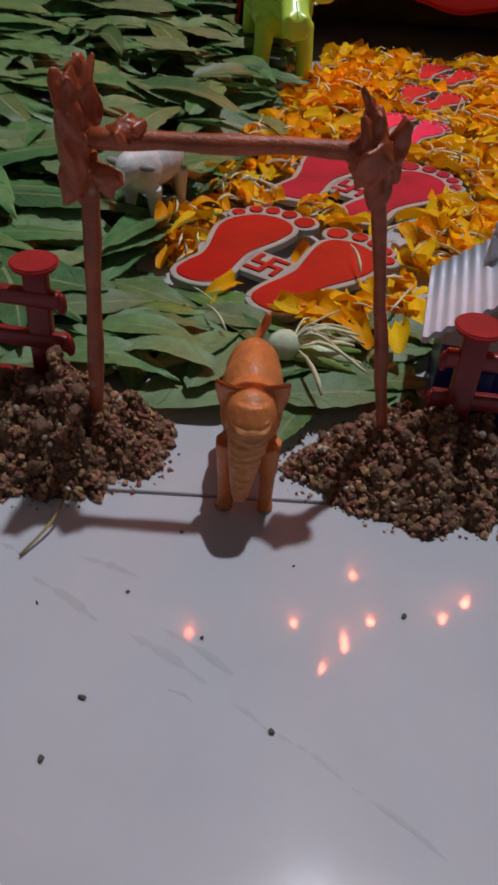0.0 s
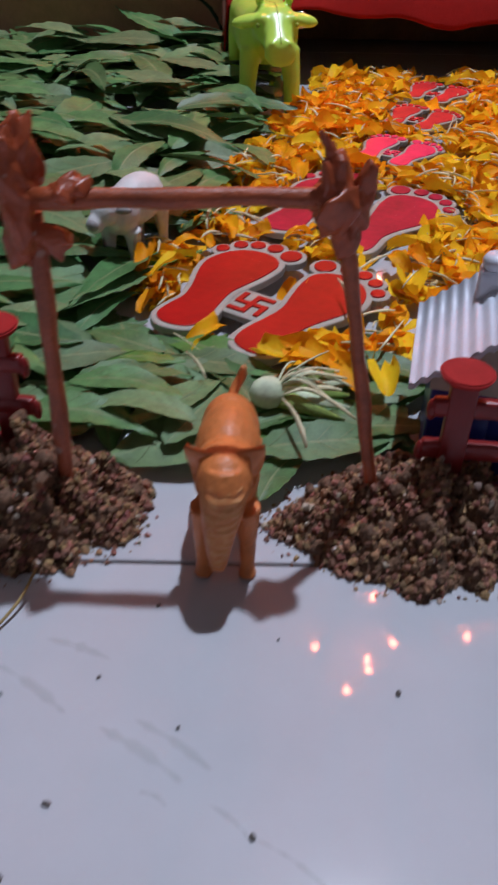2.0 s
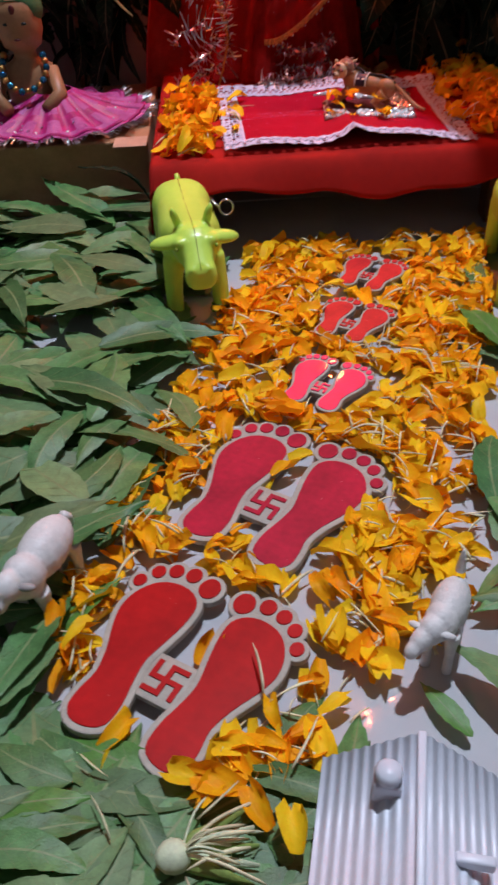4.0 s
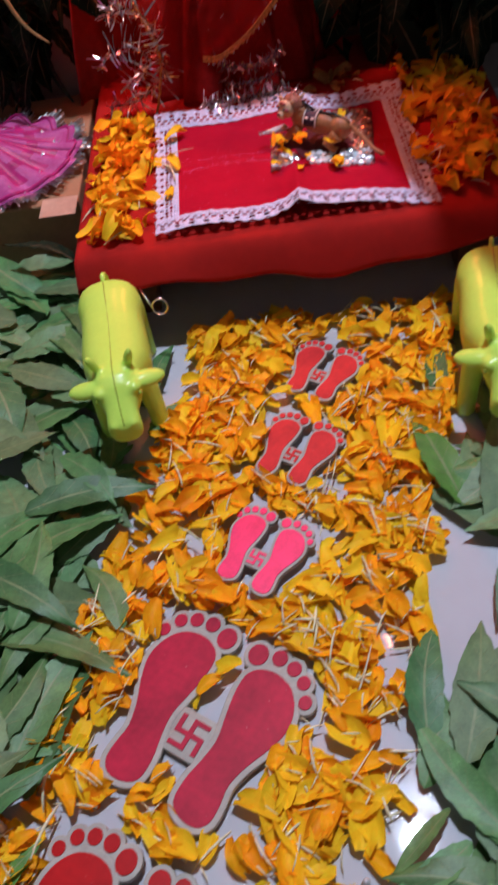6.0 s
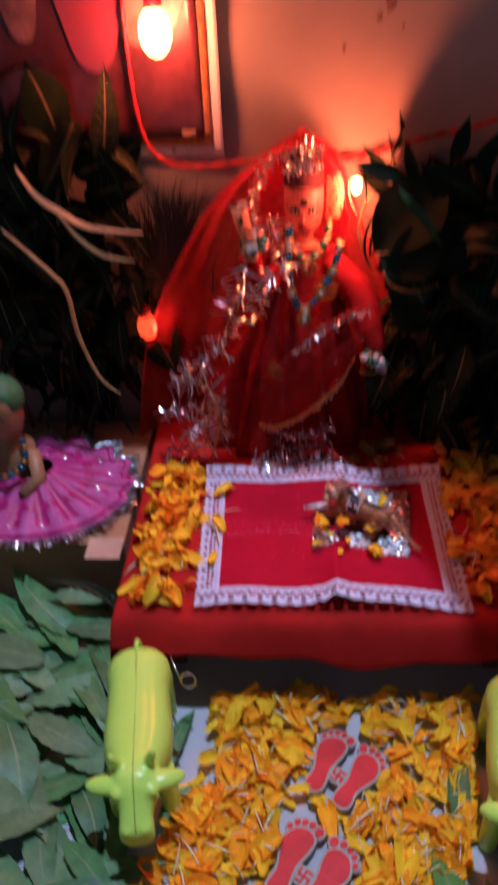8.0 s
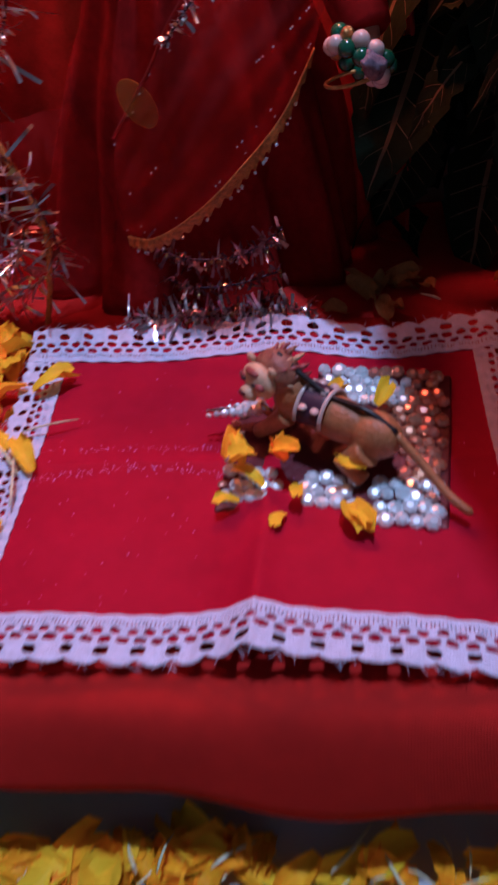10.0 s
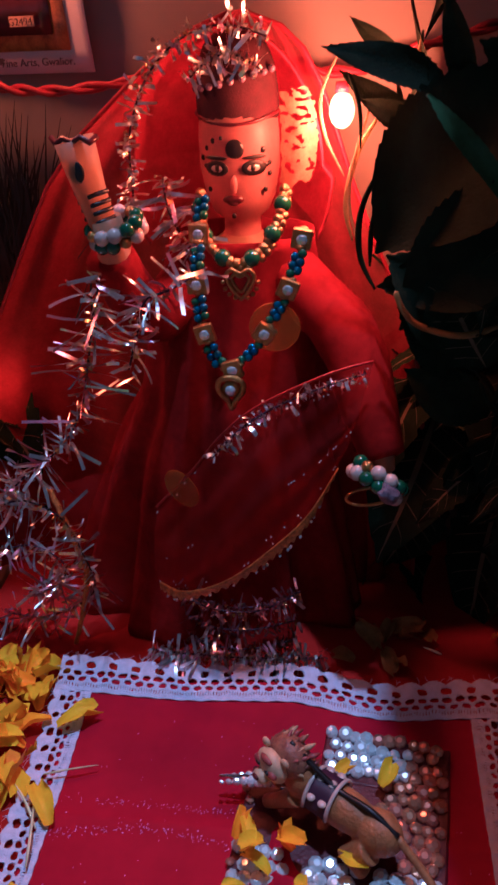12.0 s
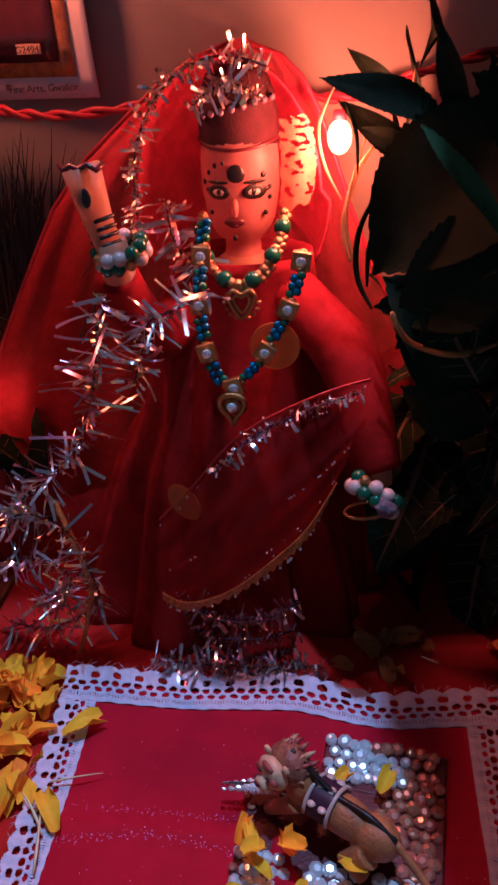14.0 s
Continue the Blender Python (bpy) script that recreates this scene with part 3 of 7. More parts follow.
    LATER.append((LEAVES[k], "leaf", bed, m @ Matrix.Scale(math.hypot(dx, dy) / long, 4)))


for a in ((2, (0.027, 0.563), (0.101, 0.571), 0.021, 10), (0, (0.013, 0.515), (0.083, 0.557), 0.020, -14), (2, (0.034, 0.419), (0.070, 0.492), 0.011, 12), (0, (0.042, 0.414), (0.075, 0.486), 0.006, -8), (1, (0.018, 0.432), (0.046, 0.484), 0.015, 0), (4, (0.000, 0.680), (0.058, 0.654), 0.021, 0),
          (7, (0.089, 0.644), (0.108, 0.700), 0.006, 20), (3, (0.093, 0.620), (0.119, 0.646), 0.006, 0), (2, (0.020, 0.745), (-0.044, 0.806), 0.018, 0, 12), (4, (0.026, 0.505), (-0.018, 0.550), 0.021, 0), (6, (0.034, 0.432), (-0.002, 0.468), 0.019, 8), (1, (0.050, 0.501), (0.026, 0.462), 0.016, 0),
          (1, (0.084, 0.490), (0.058, 0.532), 0.012, 10), (4, (-0.012, 0.600), (0.040, 0.622), 0.022, -10), (0, (0.044, 0.600), (0.078, 0.560), 0.022, 10), (5, (-0.030, 0.480), (0.012, 0.505), 0.021, 0), (4, (-0.020, 0.640), (0.030, 0.606), 0.022, 6), (0, (0.052, 0.690), (0.010, 0.715), 0.018, 0)):
    top_leaf(bed_left, *a)
for a in ((8, (0.268, 0.543), (0.252, 0.614), 0.010, 10), (4, (0.276, 0.544), (0.279, 0.596), 0.008, -8), (0, (0.226, 0.420), (0.242, 0.480), 0.008, 8), (4, (0.240, 0.412), (0.261, 0.479), 0.010, 0), (2, (0.256, 0.378), (0.222, 0.436), 0.012, -8), (0, (0.236, 0.382), (0.199, 0.366), 0.010, 6), (7, (0.271, 0.615), (0.282, 0.680), 0.006, 0),
          (4, (0.220, 0.304), (0.185, 0.348), 0.014, 10), (8, (0.186, 0.312), (0.172, 0.337), 0.006, 0), (7, (0.230, 0.396), (0.199, 0.371), 0.008, 30), (1, (0.221, 0.405), (0.231, 0.458), 0.006, 0), (2, (0.252, 0.350), (0.208, 0.332), 0.010, 0), (0, (0.262, 0.400), (0.236, 0.356), 0.012, 10), (3, (0.290, 0.520), (0.268, 0.476), 0.010, 0)):
    top_leaf(bed_right, *a)
# leaves at the gate, in front of the petal path
gate_bed = thing("leaf_bed", "loose green leaves before the petal path", "leaves", group="leaf beds")
for a in ((2, (0.006, 0.286), (0.056, 0.318), 0.006, 0), (0, (0.014, 0.279), (0.056, 0.269), 0.013, 0), (4, (0.049, 0.250), (0.067, 0.288), 0.010, 10), (0, (0.012, 0.274), (0.056, 0.286), 0.012, 0), (4, (0.036, 0.256), (0.066, 0.288), 0.011, -8), (3, (0.078, 0.232), (0.094, 0.257), 0.004, 0), (8, (0.060, 0.246), (0.092, 0.266), 0.004, 0), (1, (0.038, 0.280), (0.064, 0.328), 0.006, 0),
          (0, (0.104, 0.288), (0.137, 0.334), 0.003, 6), (1, (0.126, 0.258), (0.106, 0.286), 0.004, 0), (4, (0.112, 0.252), (0.128, 0.284), 0.005, 10), (8, (0.022, 0.360), (0.052, 0.397), 0.007, -10), (2, (-0.050, 0.433), (-0.004, 0.379), 0.016, 0), (0, (0.000, 0.262), (0.046, 0.252), 0.012, 6), (5, (0.058, 0.258), (0.020, 0.264), 0.014, 0),
          (4, (-0.012, 0.285), (0.034, 0.300), 0.014, 6), (3, (0.044, 0.302), (0.012, 0.320), 0.010, 0), (0, (0.010, 0.318), (0.030, 0.352), 0.009, 8), (4, (-0.030, 0.300), (0.008, 0.330), 0.016, 0), (1, (-0.040, 0.344), (0.006, 0.352), 0.014, 0), (8, (0.012, 0.292), (0.052, 0.296), 0.012, -6), (7, (0.098, 0.276), (0.066, 0.262), 0.006, 0), (3, (0.118, 0.296), (0.090, 0.300), 0.003, 0)):
    top_leaf(gate_bed, *a)
rb = random.Random(57)
for _ in range(76):
    x, y, a = rb.uniform(-0.02, 0.128), rb.uniform(0.252, 0.306), rb.uniform(0, 2 * math.pi)
    tip = (x + 0.052 * math.cos(a), y + 0.052 * math.sin(a))
    if tip[1] > 0.246 and not any(on_plaque(x + (tip[0] - x) * q, y + (tip[1] - y) * q) for q in (0, 0.25, 0.5, 0.75, 1)):
        top_leaf(gate_bed, rb.randrange(9), (x, y), tip, rb.uniform(0.002, 0.007), rb.gauss(0, 8))


# ---- marigold petals ----
def petal_mesh(name, length, width, curl, seed, mat):
    """A small ruffled petal with a notched tip and a narrow foot."""
    r = random.Random(seed)
    nu, nv = 5, 5
    lean, fold = r.uniform(-0.3, 0.3), r.uniform(0.16, 0.45)

    def at(u, v):
        w = 0.86 * width * (0.25 + 0.75 * math.sin(math.pi * (0.08 + 0.62 * v)))
        notch = 1 - 0.10 * math.cos(4 * math.pi * u) * v + (0.07 if round(u * nu + seed) % 2 else -0.05) * v ** 3
        x = (u - 0.5) * w + lean * length * v * v
        z = curl * length * math.sin(math.pi * v) + fold * width * (2 * u - 1) ** 2 * (0.4 + 0.6 * v) + 0.10 * length * v * math.sin(11 * u + 6 * v + seed) + (0.055 if round(u * nu) % 2 else -0.055) * width * v
        return (x, v * length * notch, z)
    verts, faces = sheet(nu, nv, at)
    me = bpy.data.meshes.new(name)
    me.from_pydata(verts, [], faces)
    me.materials.append(mat)
    me.polygons.foreach_set("use_smooth", [True] * len(faces))
    return me


def straw_mesh(name, length, seed):
    """The pale thin foot of a petal."""
    r = random.Random(seed)
    bm = bmesh.new()
    bend = r.uniform(-0.2, 0.2)
    tube(bm, [(bend * length * t * t, length * t, 0.0012 * math.sin(3 * t)) for t in (0, 0.25, 0.5, 0.75, 1)], [0.0004, 0.0007, 0.0006, 0.0005, 0.0002], 5, flat=0.6)
    me = bpy.data.meshes.new(name)
    bm.to_mesh(me)
    bm.free()
    me.materials.append(M["straw"])
    me.polygons.foreach_set("use_smooth", [True] * len(me.polygons))
    return me


PETALS = [petal_mesh("petal", *a) for a in (
    (0.0165, 0.0105, 0.12, 1, M["petal"]), (0.0150, 0.0115, -0.10, 2, M["petal"]), (0.0180, 0.0100, 0.16, 3, M["petal_yellow"]), (0.014, 0.0090, 0.10, 4, M["petal_yellow"]),
    (0.0185, 0.0120, 0.10, 5, M["petal"]), (0.013, 0.0080, 0.26, 6, M["petal"]), (0.0170, 0.0085, -0.12, 7, M["petal_yellow"]), (0.0160, 0.0130, 0.10, 8, M["petal_yellow"]), (0.012, 0.0065, 0.3, 9, M["petal"]))]
STRAWS = [straw_mesh("petal_foot", l, k) for k, l in enumerate((0.012, 0.016, 0.010, 0.020))]


def petal_spots(count, place, r, height, kinds, flat=13, clear=True, big=1.22):
    spots = []
    while len(spots) < count:
        xy = place(r)
        if xy is None:
            continue
        z = 0.0015 + height(*xy) * r.random()
        m = (pose(*xy, z, r.gauss(0, flat), r.gauss(0, flat), r.uniform(-180, 180)) @ Matrix.Translation((0, -0.008, 0)) @ Matrix.Scale(r.choice((r.uniform(0.45, 0.7), r.uniform(0.65, 1.0), r.uniform(0.7, 1.08))) * big, 4))
        if clear and any(on_plaque(*(m @ Vector((d, k, 0))).xy) for k in (0.001, 0.006, 0.011, 0.016, 0.020) for d in (-0.002, 0.002)):
            continue
        spots.append((r.randrange(kinds), m))
    return spots


def on_path(r):
    y = 0.300 + 0.411 * r.random()
    a, b = edge_at(PETAL_LEFT, y), edge_at(PATH_RIGHT, y)
    x = r.uniform(a - 0.004, b + 0.004)
    if y < 0.345 and not (0.085 < x < 0.135 or r.random() < 0.12):
        return None
    if noise.noise(Vector((x * 38, y * 38, 3.0))) < -0.08 and r.random() < 0.8:
        return None
    if noise.noise(Vector((x * 85, y * 85, 8.0))) < -0.12 and r.random() < 0.9:
        return None
    if y < 0.52 and x > b - 0.030 and r.random() < 0.55:
        return None
    return x, y


r2 = random.Random(33)
petal_path = thing("petal_path", "path strewn with orange and yellow marigold petals", "petals")
LATER += lay(PETALS, petal_spots(1420, on_path, r2, lambda x, y: 0.0065, len(PETALS)), petal_path, "marigold petals strewn along the path", lambda p: p.y < 0.56 and r2.random() < 0.55, "strewn_petals", "petal")
LATER += lay(STRAWS, petal_spots(520, on_path, r2, lambda x, y: 0.0115, len(STRAWS), 8, True, 1.2), petal_path, "pale petal feet among the petals", lambda p: False, "petal_feet", "petal_foot")


def on_right_edge(r):
    xy = on_path(r)
    return xy if xy and xy[0] > 0.55 * edge_at(PATH_RIGHT, xy[1]) + 0.45 * edge_at(PETAL_LEFT, xy[1]) and xy[1] < 0.60 else None


LATER += lay(STRAWS, petal_spots(260, on_right_edge, r2, lambda x, y: 0.0080, len(STRAWS), 10, True, 1.2), petal_path, "pale petal feet at the path's edge", lambda p: False, "petal_feet", "petal_foot")

# loose petals near the gate and the hut
loose = thing("fallen_petals", "a few fallen orange marigold petals on leaves", "petals")
for k, x, y, z, a, s in ((4, 0.112, 0.283, 0.008, 30, 1.1), (7, 0.120, 0.272, 0.014, -10, 1.15), (4, 0.104, 0.296, 0.010, 80, 1.3), (0, 0.098, 0.302, 0.010, 120, 1.2), (7, 0.090, 0.300, 0.009, 60, 1.1), (2, 0.034, 0.355, 0.014, -60, 1.1),
                         (1, 0.030, 0.362, 0.013, 10, 1.2), (2, 0.110, 0.311, 0.007, 75, 1.2), (5, 0.117, 0.320, 0.006, 20, 1.2), (3, 0.132, 0.325, 0.006, -80, 1.2)):
    LATER.append((PETALS[k], "petal", loose, pose(x, y, z, 12, -14, a) @ Matrix.Scale(0.78 * s, 4)))
for x, y, a, s in ((0.060, 0.280, 20, 1.0), (0.088, 0.285, -60, 1.1), (0.105, 0.275, 100, 1.3), (0.092, 0.245, 10, 1.4), (0.120, 0.300, -40, 1.3), (0.112, 0.330, 0, 1.3)):
    LATER.append((STRAWS[1], "petal_foot", loose, pose(x, y, 0.014, 6, 0, a) @ Matrix.Scale(s, 4)))

# the white-green base of a plucked marigold
flower_base = thing("plucked_flower", "plucked marigold base with white fluff and green sepals", "flower", (0.0805, 0.274, 0.012), 6)
flower_base.scale = (1.25, 1.25, 1.25)
bm = bmesh.new()
ball(bm, (0, 0, 0.001), (0.0048, 0.0042, 0.0045), u=12, v=9)
for w in bm.verts:
    w.co = rough(w.co, 0.002, 0.0005)
part("fluff", bm, M["calyx_white"], flower_base)
for k in range(5):
    bm = bmesh.new()
    a = -0.5 + 0.25 * k
    tube(bm, [(0, 0, -0.001), (0.007 * math.cos(a), 0.006 * math.sin(a), 0.0005 * k), (0.022 * math.cos(a), 0.018 * math.sin(a), 0.001 * k - 0.003)], [0.002, 0.0024, 0.0005], 6, flat=0.35)
    part("sepal", bm, M["calyx_white"] if k in (1, 3) else M["calyx"], flower_base)

rf = random.Random(71)
for k in range(16):
    a, l = rf.gauss(0.05, 0.34), rf.uniform(0.014, 0.026)
    bm = bmesh.new()
    tube(bm, curve_points([(0.002, 0, 0.002), (0.5 * l * math.cos(a), 0.5 * l * math.sin(a), 0.003 + rf.uniform(0, 0.004)), (l * math.cos(a), l * math.sin(a), rf.uniform(-0.003, 0.004))], 4), [0.0005] * 8 + [0.0002], 5, flat=0.5)
    part("floret", bm, M["straw"] if k % 3 else M["calyx_white"], flower_base)

# ---- footprint plaques ----


def footprint(name, place, heading, size, mat, label, lift=0.0035):
    """A pair of raised red soles with toes on grey backing, joined by a small plate with a sign."""
    ob = thing(name, label, "plaque", (*place, lift), -heading, group="footprint plaques")
    sole = [Vector((p.x, p.y)) for p in curve_points([(*p, 0) for p in SOLE], 3, True)]

    def grown(outline, by):
        out, n = [], len(outline)
        for i, p in enumerate(outline):
            along = (outline[(i + 1) % n] - outline[i - 1]).normalized()
            out.append(p + Vector((along.y, -along.x)) * by)
        return out
    for side in (1, -1):
        def flip(o):
            pts = [(side * p[0] * size, p[1] * size) for p in o]
            return pts if side == 1 else pts[::-1]
        bm = bmesh.new()
        slab(bm, flip(grown(sole, 0.0026)), 0, 0.0032, lip=0.0006)
        for x, y, rx, ry in TOES:
            ring = [(x + (rx + 0.0022) * math.cos(a), y + (ry + 0.0022) * math.sin(a)) for a in (k * math.pi / 8 for k in range(16))]
            slab(bm, flip(ring), 0, 0.0031 - 0.0001 * (x * 100 % 2), lip=0.0005)
        part("backing", bm, M["backing"], ob, "grey backing rim", smooth=False)
        bm = bmesh.new()
        slab(bm, flip(sole), 0.0030, 0.0037, lip=0.0003)
        part("sole", bm, mat, ob, smooth=False)
        for x, y, rx, ry in TOES:
            bm = bmesh.new()
            ring = [(x + rx * math.cos(a), y + ry * math.sin(a)) for a in (k * math.pi / 8 for k in range(16))]
            slab(bm, flip(ring), 0.0029, 0.0037, lip=0.0003)
            part("toe", bm, mat, ob, smooth=False)
    bm = bmesh.new()
    w = 0.0095 * size
    slab(bm, [(-w, 0.0245 * size), (w, 0.0245 * size), (w, 0.0445 * size), (-w, 0.0445 * size)], 0.0002, 0.0028, lip=0.0004)
    part("bridge", bm, M["backing"], ob)
    bm = bmesh.new()
    c, arm, bar = 0.0345 * size, 0.0072 * size, 0.0011 * size
    quarter = [(bar, bar), (bar, arm - 2 * bar), (arm, arm - 2 * bar), (arm, arm), (-bar, arm)]
    ring = [(x * math.cos(a) - y * math.sin(a), c + x * math.sin(a) + y * math.cos(a)) for a in (k * math.pi / 2 for k in range(4)) for x, y in quarter]
    low, high = ([bm.verts.new((x, y, z)) for x, y in ring] for z in (0.0026, 0.0035))
    bm.faces.new(low[::-1])
    bm.faces.new(high)
    for k in range(len(ring)):
        bm.faces.new((low[k], low[(k + 1) % len(ring)], high[(k + 1) % len(ring)], high[k]))
    part("sign", bm, mat, ob, "small red bent-armed cross", smooth=False)
    return ob


footprint("footprint_plaque", *PAIRS[0], M["sole"], "large glossy red footprint pair on leaves and petals", 0.0060)
footprint("footprint_plaque", *PAIRS[1], M["sole_pink"], "large scuffed crimson footprint pair on marigold petals")
footprint("footprint_plaque", *PAIRS[2], M["sole_hot"], "small shiny pink footprint pair on marigold petals", 0.0055)
footprint("footprint_plaque", *PAIRS[3], M["sole_bright"], "small bright red footprint pair on marigold petals", 0.0055)
footprint("footprint_plaque", *PAIRS[4], M["sole_bright"], "small red footprint pair at the shrine's foot", 0.0055)


# ---- soil heaps, gate and fences ----
def soil_heap(place, rx, ry, height, seed, label):
    heap = thing("soil_heap", label, "soil", place, group="soil heaps")

    def top(x, y):
        a = math.atan2(y, x)
        reach = 1 + 0.34 * noise.noise(Vector((math.cos(a) * 2.2, math.sin(a) * 2.2, seed))) + 0.10 * noise.noise(Vector((math.cos(a) * 7, math.sin(a) * 7, seed)))
        d = math.hypot(x / rx, y / ry) / reach
        return max(0.0, 1 - d ** 1.7) * height * (1 + 0.60 * noise.noise(Vector((x * 90, y * 90, seed))) + 0.50 * noise.noise(Vector((x * 190, y * 190, seed))) + 0.30 * noise.noise(Vector((x * 380, y * 380, seed))))
    n = 120
    verts, faces = sheet(n, n, lambda u, v: ((u - 0.5) * 2.6 * rx, (v - 0.5) * 2.6 * ry, top((u - 0.5) * 2.6 * rx, (v - 0.5) * 2.6 * ry) - 0.0006))
    keep = [f for f in faces if max(verts[i][2] for i in f) > 0]
    raw("mound", [tuple(rough(rough(v, 0.0035, 0.0016, seed), 0.0014, 0.0009, seed)) if v[2] > 0 else v for v in verts], keep, M["soil"], heap)
    r = random.Random(seed)
    ico = bmesh.new()
    bmesh.ops.create_icosphere(ico, subdivisions=1, radius=1)
    unit = [v.co.copy() for v in ico.verts]
    tri = [tuple(v.index for v in f.verts) for f in ico.faces]
    ico.free()
    verts, faces = [], []
    slots = []
    for _ in range(4600):
        a, d = r.uniform(0, 2 * math.pi), r.random() ** 0.55 * 1.14
        x, y = d * rx * math.cos(a), d * ry * math.sin(a)
        z = top(x, y)
        if z <= 0 and r.random() < 0.86:
            continue
        s = r.choice((0.0003, 0.0004, 0.0005, 0.0006, 0.0007, 0.0009, 0.0009, 0.0013)) * (0.7 if z <= 0 else 1)
        m = pose(x, y, z + 0.45 * s, r.uniform(0, 360), r.uniform(0, 360), 0)
        base = len(verts)
        verts += [m @ (u * s * r.uniform(0.45, 1.35)) for u in unit]
        slots += [1 if r.random() < 0.05 else 0] * len(tri)
        faces += [tuple(base + i for i in f) for f in tri]
    raw("soil_grit", verts, faces, [M["crumb"], M["grain"]], heap, "loose brown soil grit", "stuff", smooth=False, slots=slots)
    for _ in range(46):
        a, d = r.uniform(0, 6.28), r.uniform(0.1, 0.95)
        x, y = d * rx * math.cos(a), d * ry * math.sin(a)
        bm = bmesh.new()
        bmesh.ops.create_icosphere(bm, subdivisions=2, radius=r.uniform(0.0012, 0.0029))
        for w in bm.verts:
            w.co = rough(w.co, 0.0022, 0.0012, r.random() * 9)
        pebble = part("clod", bm, M["soil"], heap)
        pebble.location = (x, y, top(x, y) + 0.0008)
    return heap


soil_heap((0.010, 0.230, 0), 0.034, 0.026, 0.021, 3, "small heap of crumbly brown soil round a gate post")
soil_heap((0.128, 0.226, 0), 0.044, 0.025, 0.019, 8, "small heap of crumbly brown soil under gate and fence")

gate = thing("toy_gate", "toy gate of brown-painted sticks and crumpled paper knots", "gate", (0.066, 0.2255, -0.001))


def stick(name, a, b, r0, r1, mat, seed):
    a, b = Vector(a), Vector(b)
    bm = bmesh.new()
    pts = [rough(a.lerp(b, t / 12), 0.012, 0.0006, seed) for t in range(13)]
    tube(bm, pts, [(r0 + (r1 - r0) * t / 12) * (1 + 0.10 * math.sin(5 * t + seed)) for t in range(13)], 9)
    return part(name, bm, mat, gate)


PL0, PL1 = (-0.0425, 0.002, 0.004), (-0.0390, 0.001, 0.094)
PR0, PR1 = (0.0450, 0.002, 0.004), (0.0285, 0.001, 0.097)
stick("post", PL0, PL1, 0.0022, 0.0022, M["stick"], 1)
stick("post", PR0, PR1, 0.0019, 0.0018, M["stick"], 2)
stick("crossbar", (-0.0390, -0.001, 0.0980), (0.0275, -0.001, 0.0995), 0.0024, 0.0021, M["stick"], 3)


def paper_knot(folds, label):
    """Crumpled painted paper wound about the sticks, in flat creased facets."""
    bm = bmesh.new()
    for n, (place, size, turn) in enumerate(folds):
        # four crossing lobes of stiff paper to a fold, each a hull with sharp creases
        for lobe in range(4):
            rk = random.Random(97 * n + 13 * lobe + int(1e5 * abs(place[0])))
            turned = pose(*place, *turn) @ pose(*(rk.gauss(0, 0.22) * s for s in size), rk.gauss(0, 14), rk.gauss(0, 12), rk.uniform(0, 180))
            corners = []
            for _ in range(22):
                way = Vector((rk.gauss(0, 1), rk.gauss(0, 1), rk.gauss(0, 1))).normalized() * rk.uniform(0.80, 1.20)
                corners.append(bm.verts.new(turned @ Vector((way.x * size[0] * 0.95, way.y * size[1] * 0.62, way.z * size[2] * 1.02))))
            hull = bmesh.ops.convex_hull(bm, input=corners)
            bmesh.ops.delete(bm, geom=[w for w in corners if not w.link_faces], context="VERTS")
    knot = merged(part("paper_knot", bm, M["clay"], gate, label), 0.0004)
    knot.modifiers["skin"].use_smooth_shade, knot.modifiers["soft"].iterations = True, 6


paper_knot([((-0.0413, 0, 0.0950), (0.0052, 0.005, 0.0095), (0, 8, 0)), ((-0.0418, -0.001, 0.1040), (0.0042, 0.004, 0.0090), (10, -14, 0)), ((-0.0400, 0.001, 0.1055), (0.0030, 0.0034, 0.0085), (0, -4, 0)),
           ((-0.0438, 0, 0.0870), (0.0036, 0.004, 0.0060), (0, 10, 20)), ((-0.0313, -0.001, 0.0995), (0.0060, 0.0034, 0.0026), (0, -18, 0)), ((-0.0343, 0, 0.0880), (0.0048, 0.004, 0.0030), (0, 36, 0)), ((-0.0288, -0.001, 0.1010), (0.0034, 0.003, 0.0018), (0, -8, 30))],
          "crumpled brown paper knot with a torn crest")
paper_knot([((0.0280, 0, 0.0965), (0.0064, 0.0052, 0.0072), (0, -6, 0)), ((0.0268, 0, 0.1040), (0.0038, 0.0036, 0.0058), (0, -10, 0)), ((0.0246, 0, 0.1090), (0.0013, 0.0018, 0.0032), (0, -28, 0)), ((0.0290, 0, 0.0895), (0.0034, 0.0035, 0.0048), (0, -8, 0)), ((0.0318, -0.001, 0.0985), (0.0026, 0.0034, 0.0056), (0, 8, 0)), ((0.0225, -0.001, 0.0985), (0.0030, 0.003, 0.0030), (0, 0, 0))],
          "crumpled brown paper knot with a pointed crest")


def fence(place, turn, sections, label):
    """A moulded fence: posts with round caps and three uneven rails."""
    ob = thing("toy_fence", label, "fence", place, turn, group="toy fences")
    step = 0.046
    for k in range(sections + 1):
        bm = bmesh.new()
        block(bm, (k * step - 0.0036, -0.0018, 0), (k * step + 0.0036, 0.0018, 0.050), 0.0006)
        part("post", bm, M["fence"], ob)
        bm = bmesh.new()
        tube(bm, [(k * step, 0, 0.0495), (k * step, 0, 0.0508), (k * step, 0, 0.0522), (k * step, 0, 0.0526), (k * step, 0, 0.0520)], [0.0034, 0.0064, 0.0071, 0.0066, 0.0054], 22)
        part("cap", bm, M["fence_cap"], ob, "flat round red cap", smooth=False)
    for z, over in ((0.0125, 0.0095), (0.0270, 0.0085), (0.0410, 0.0072)):
        bm = bmesh.new()
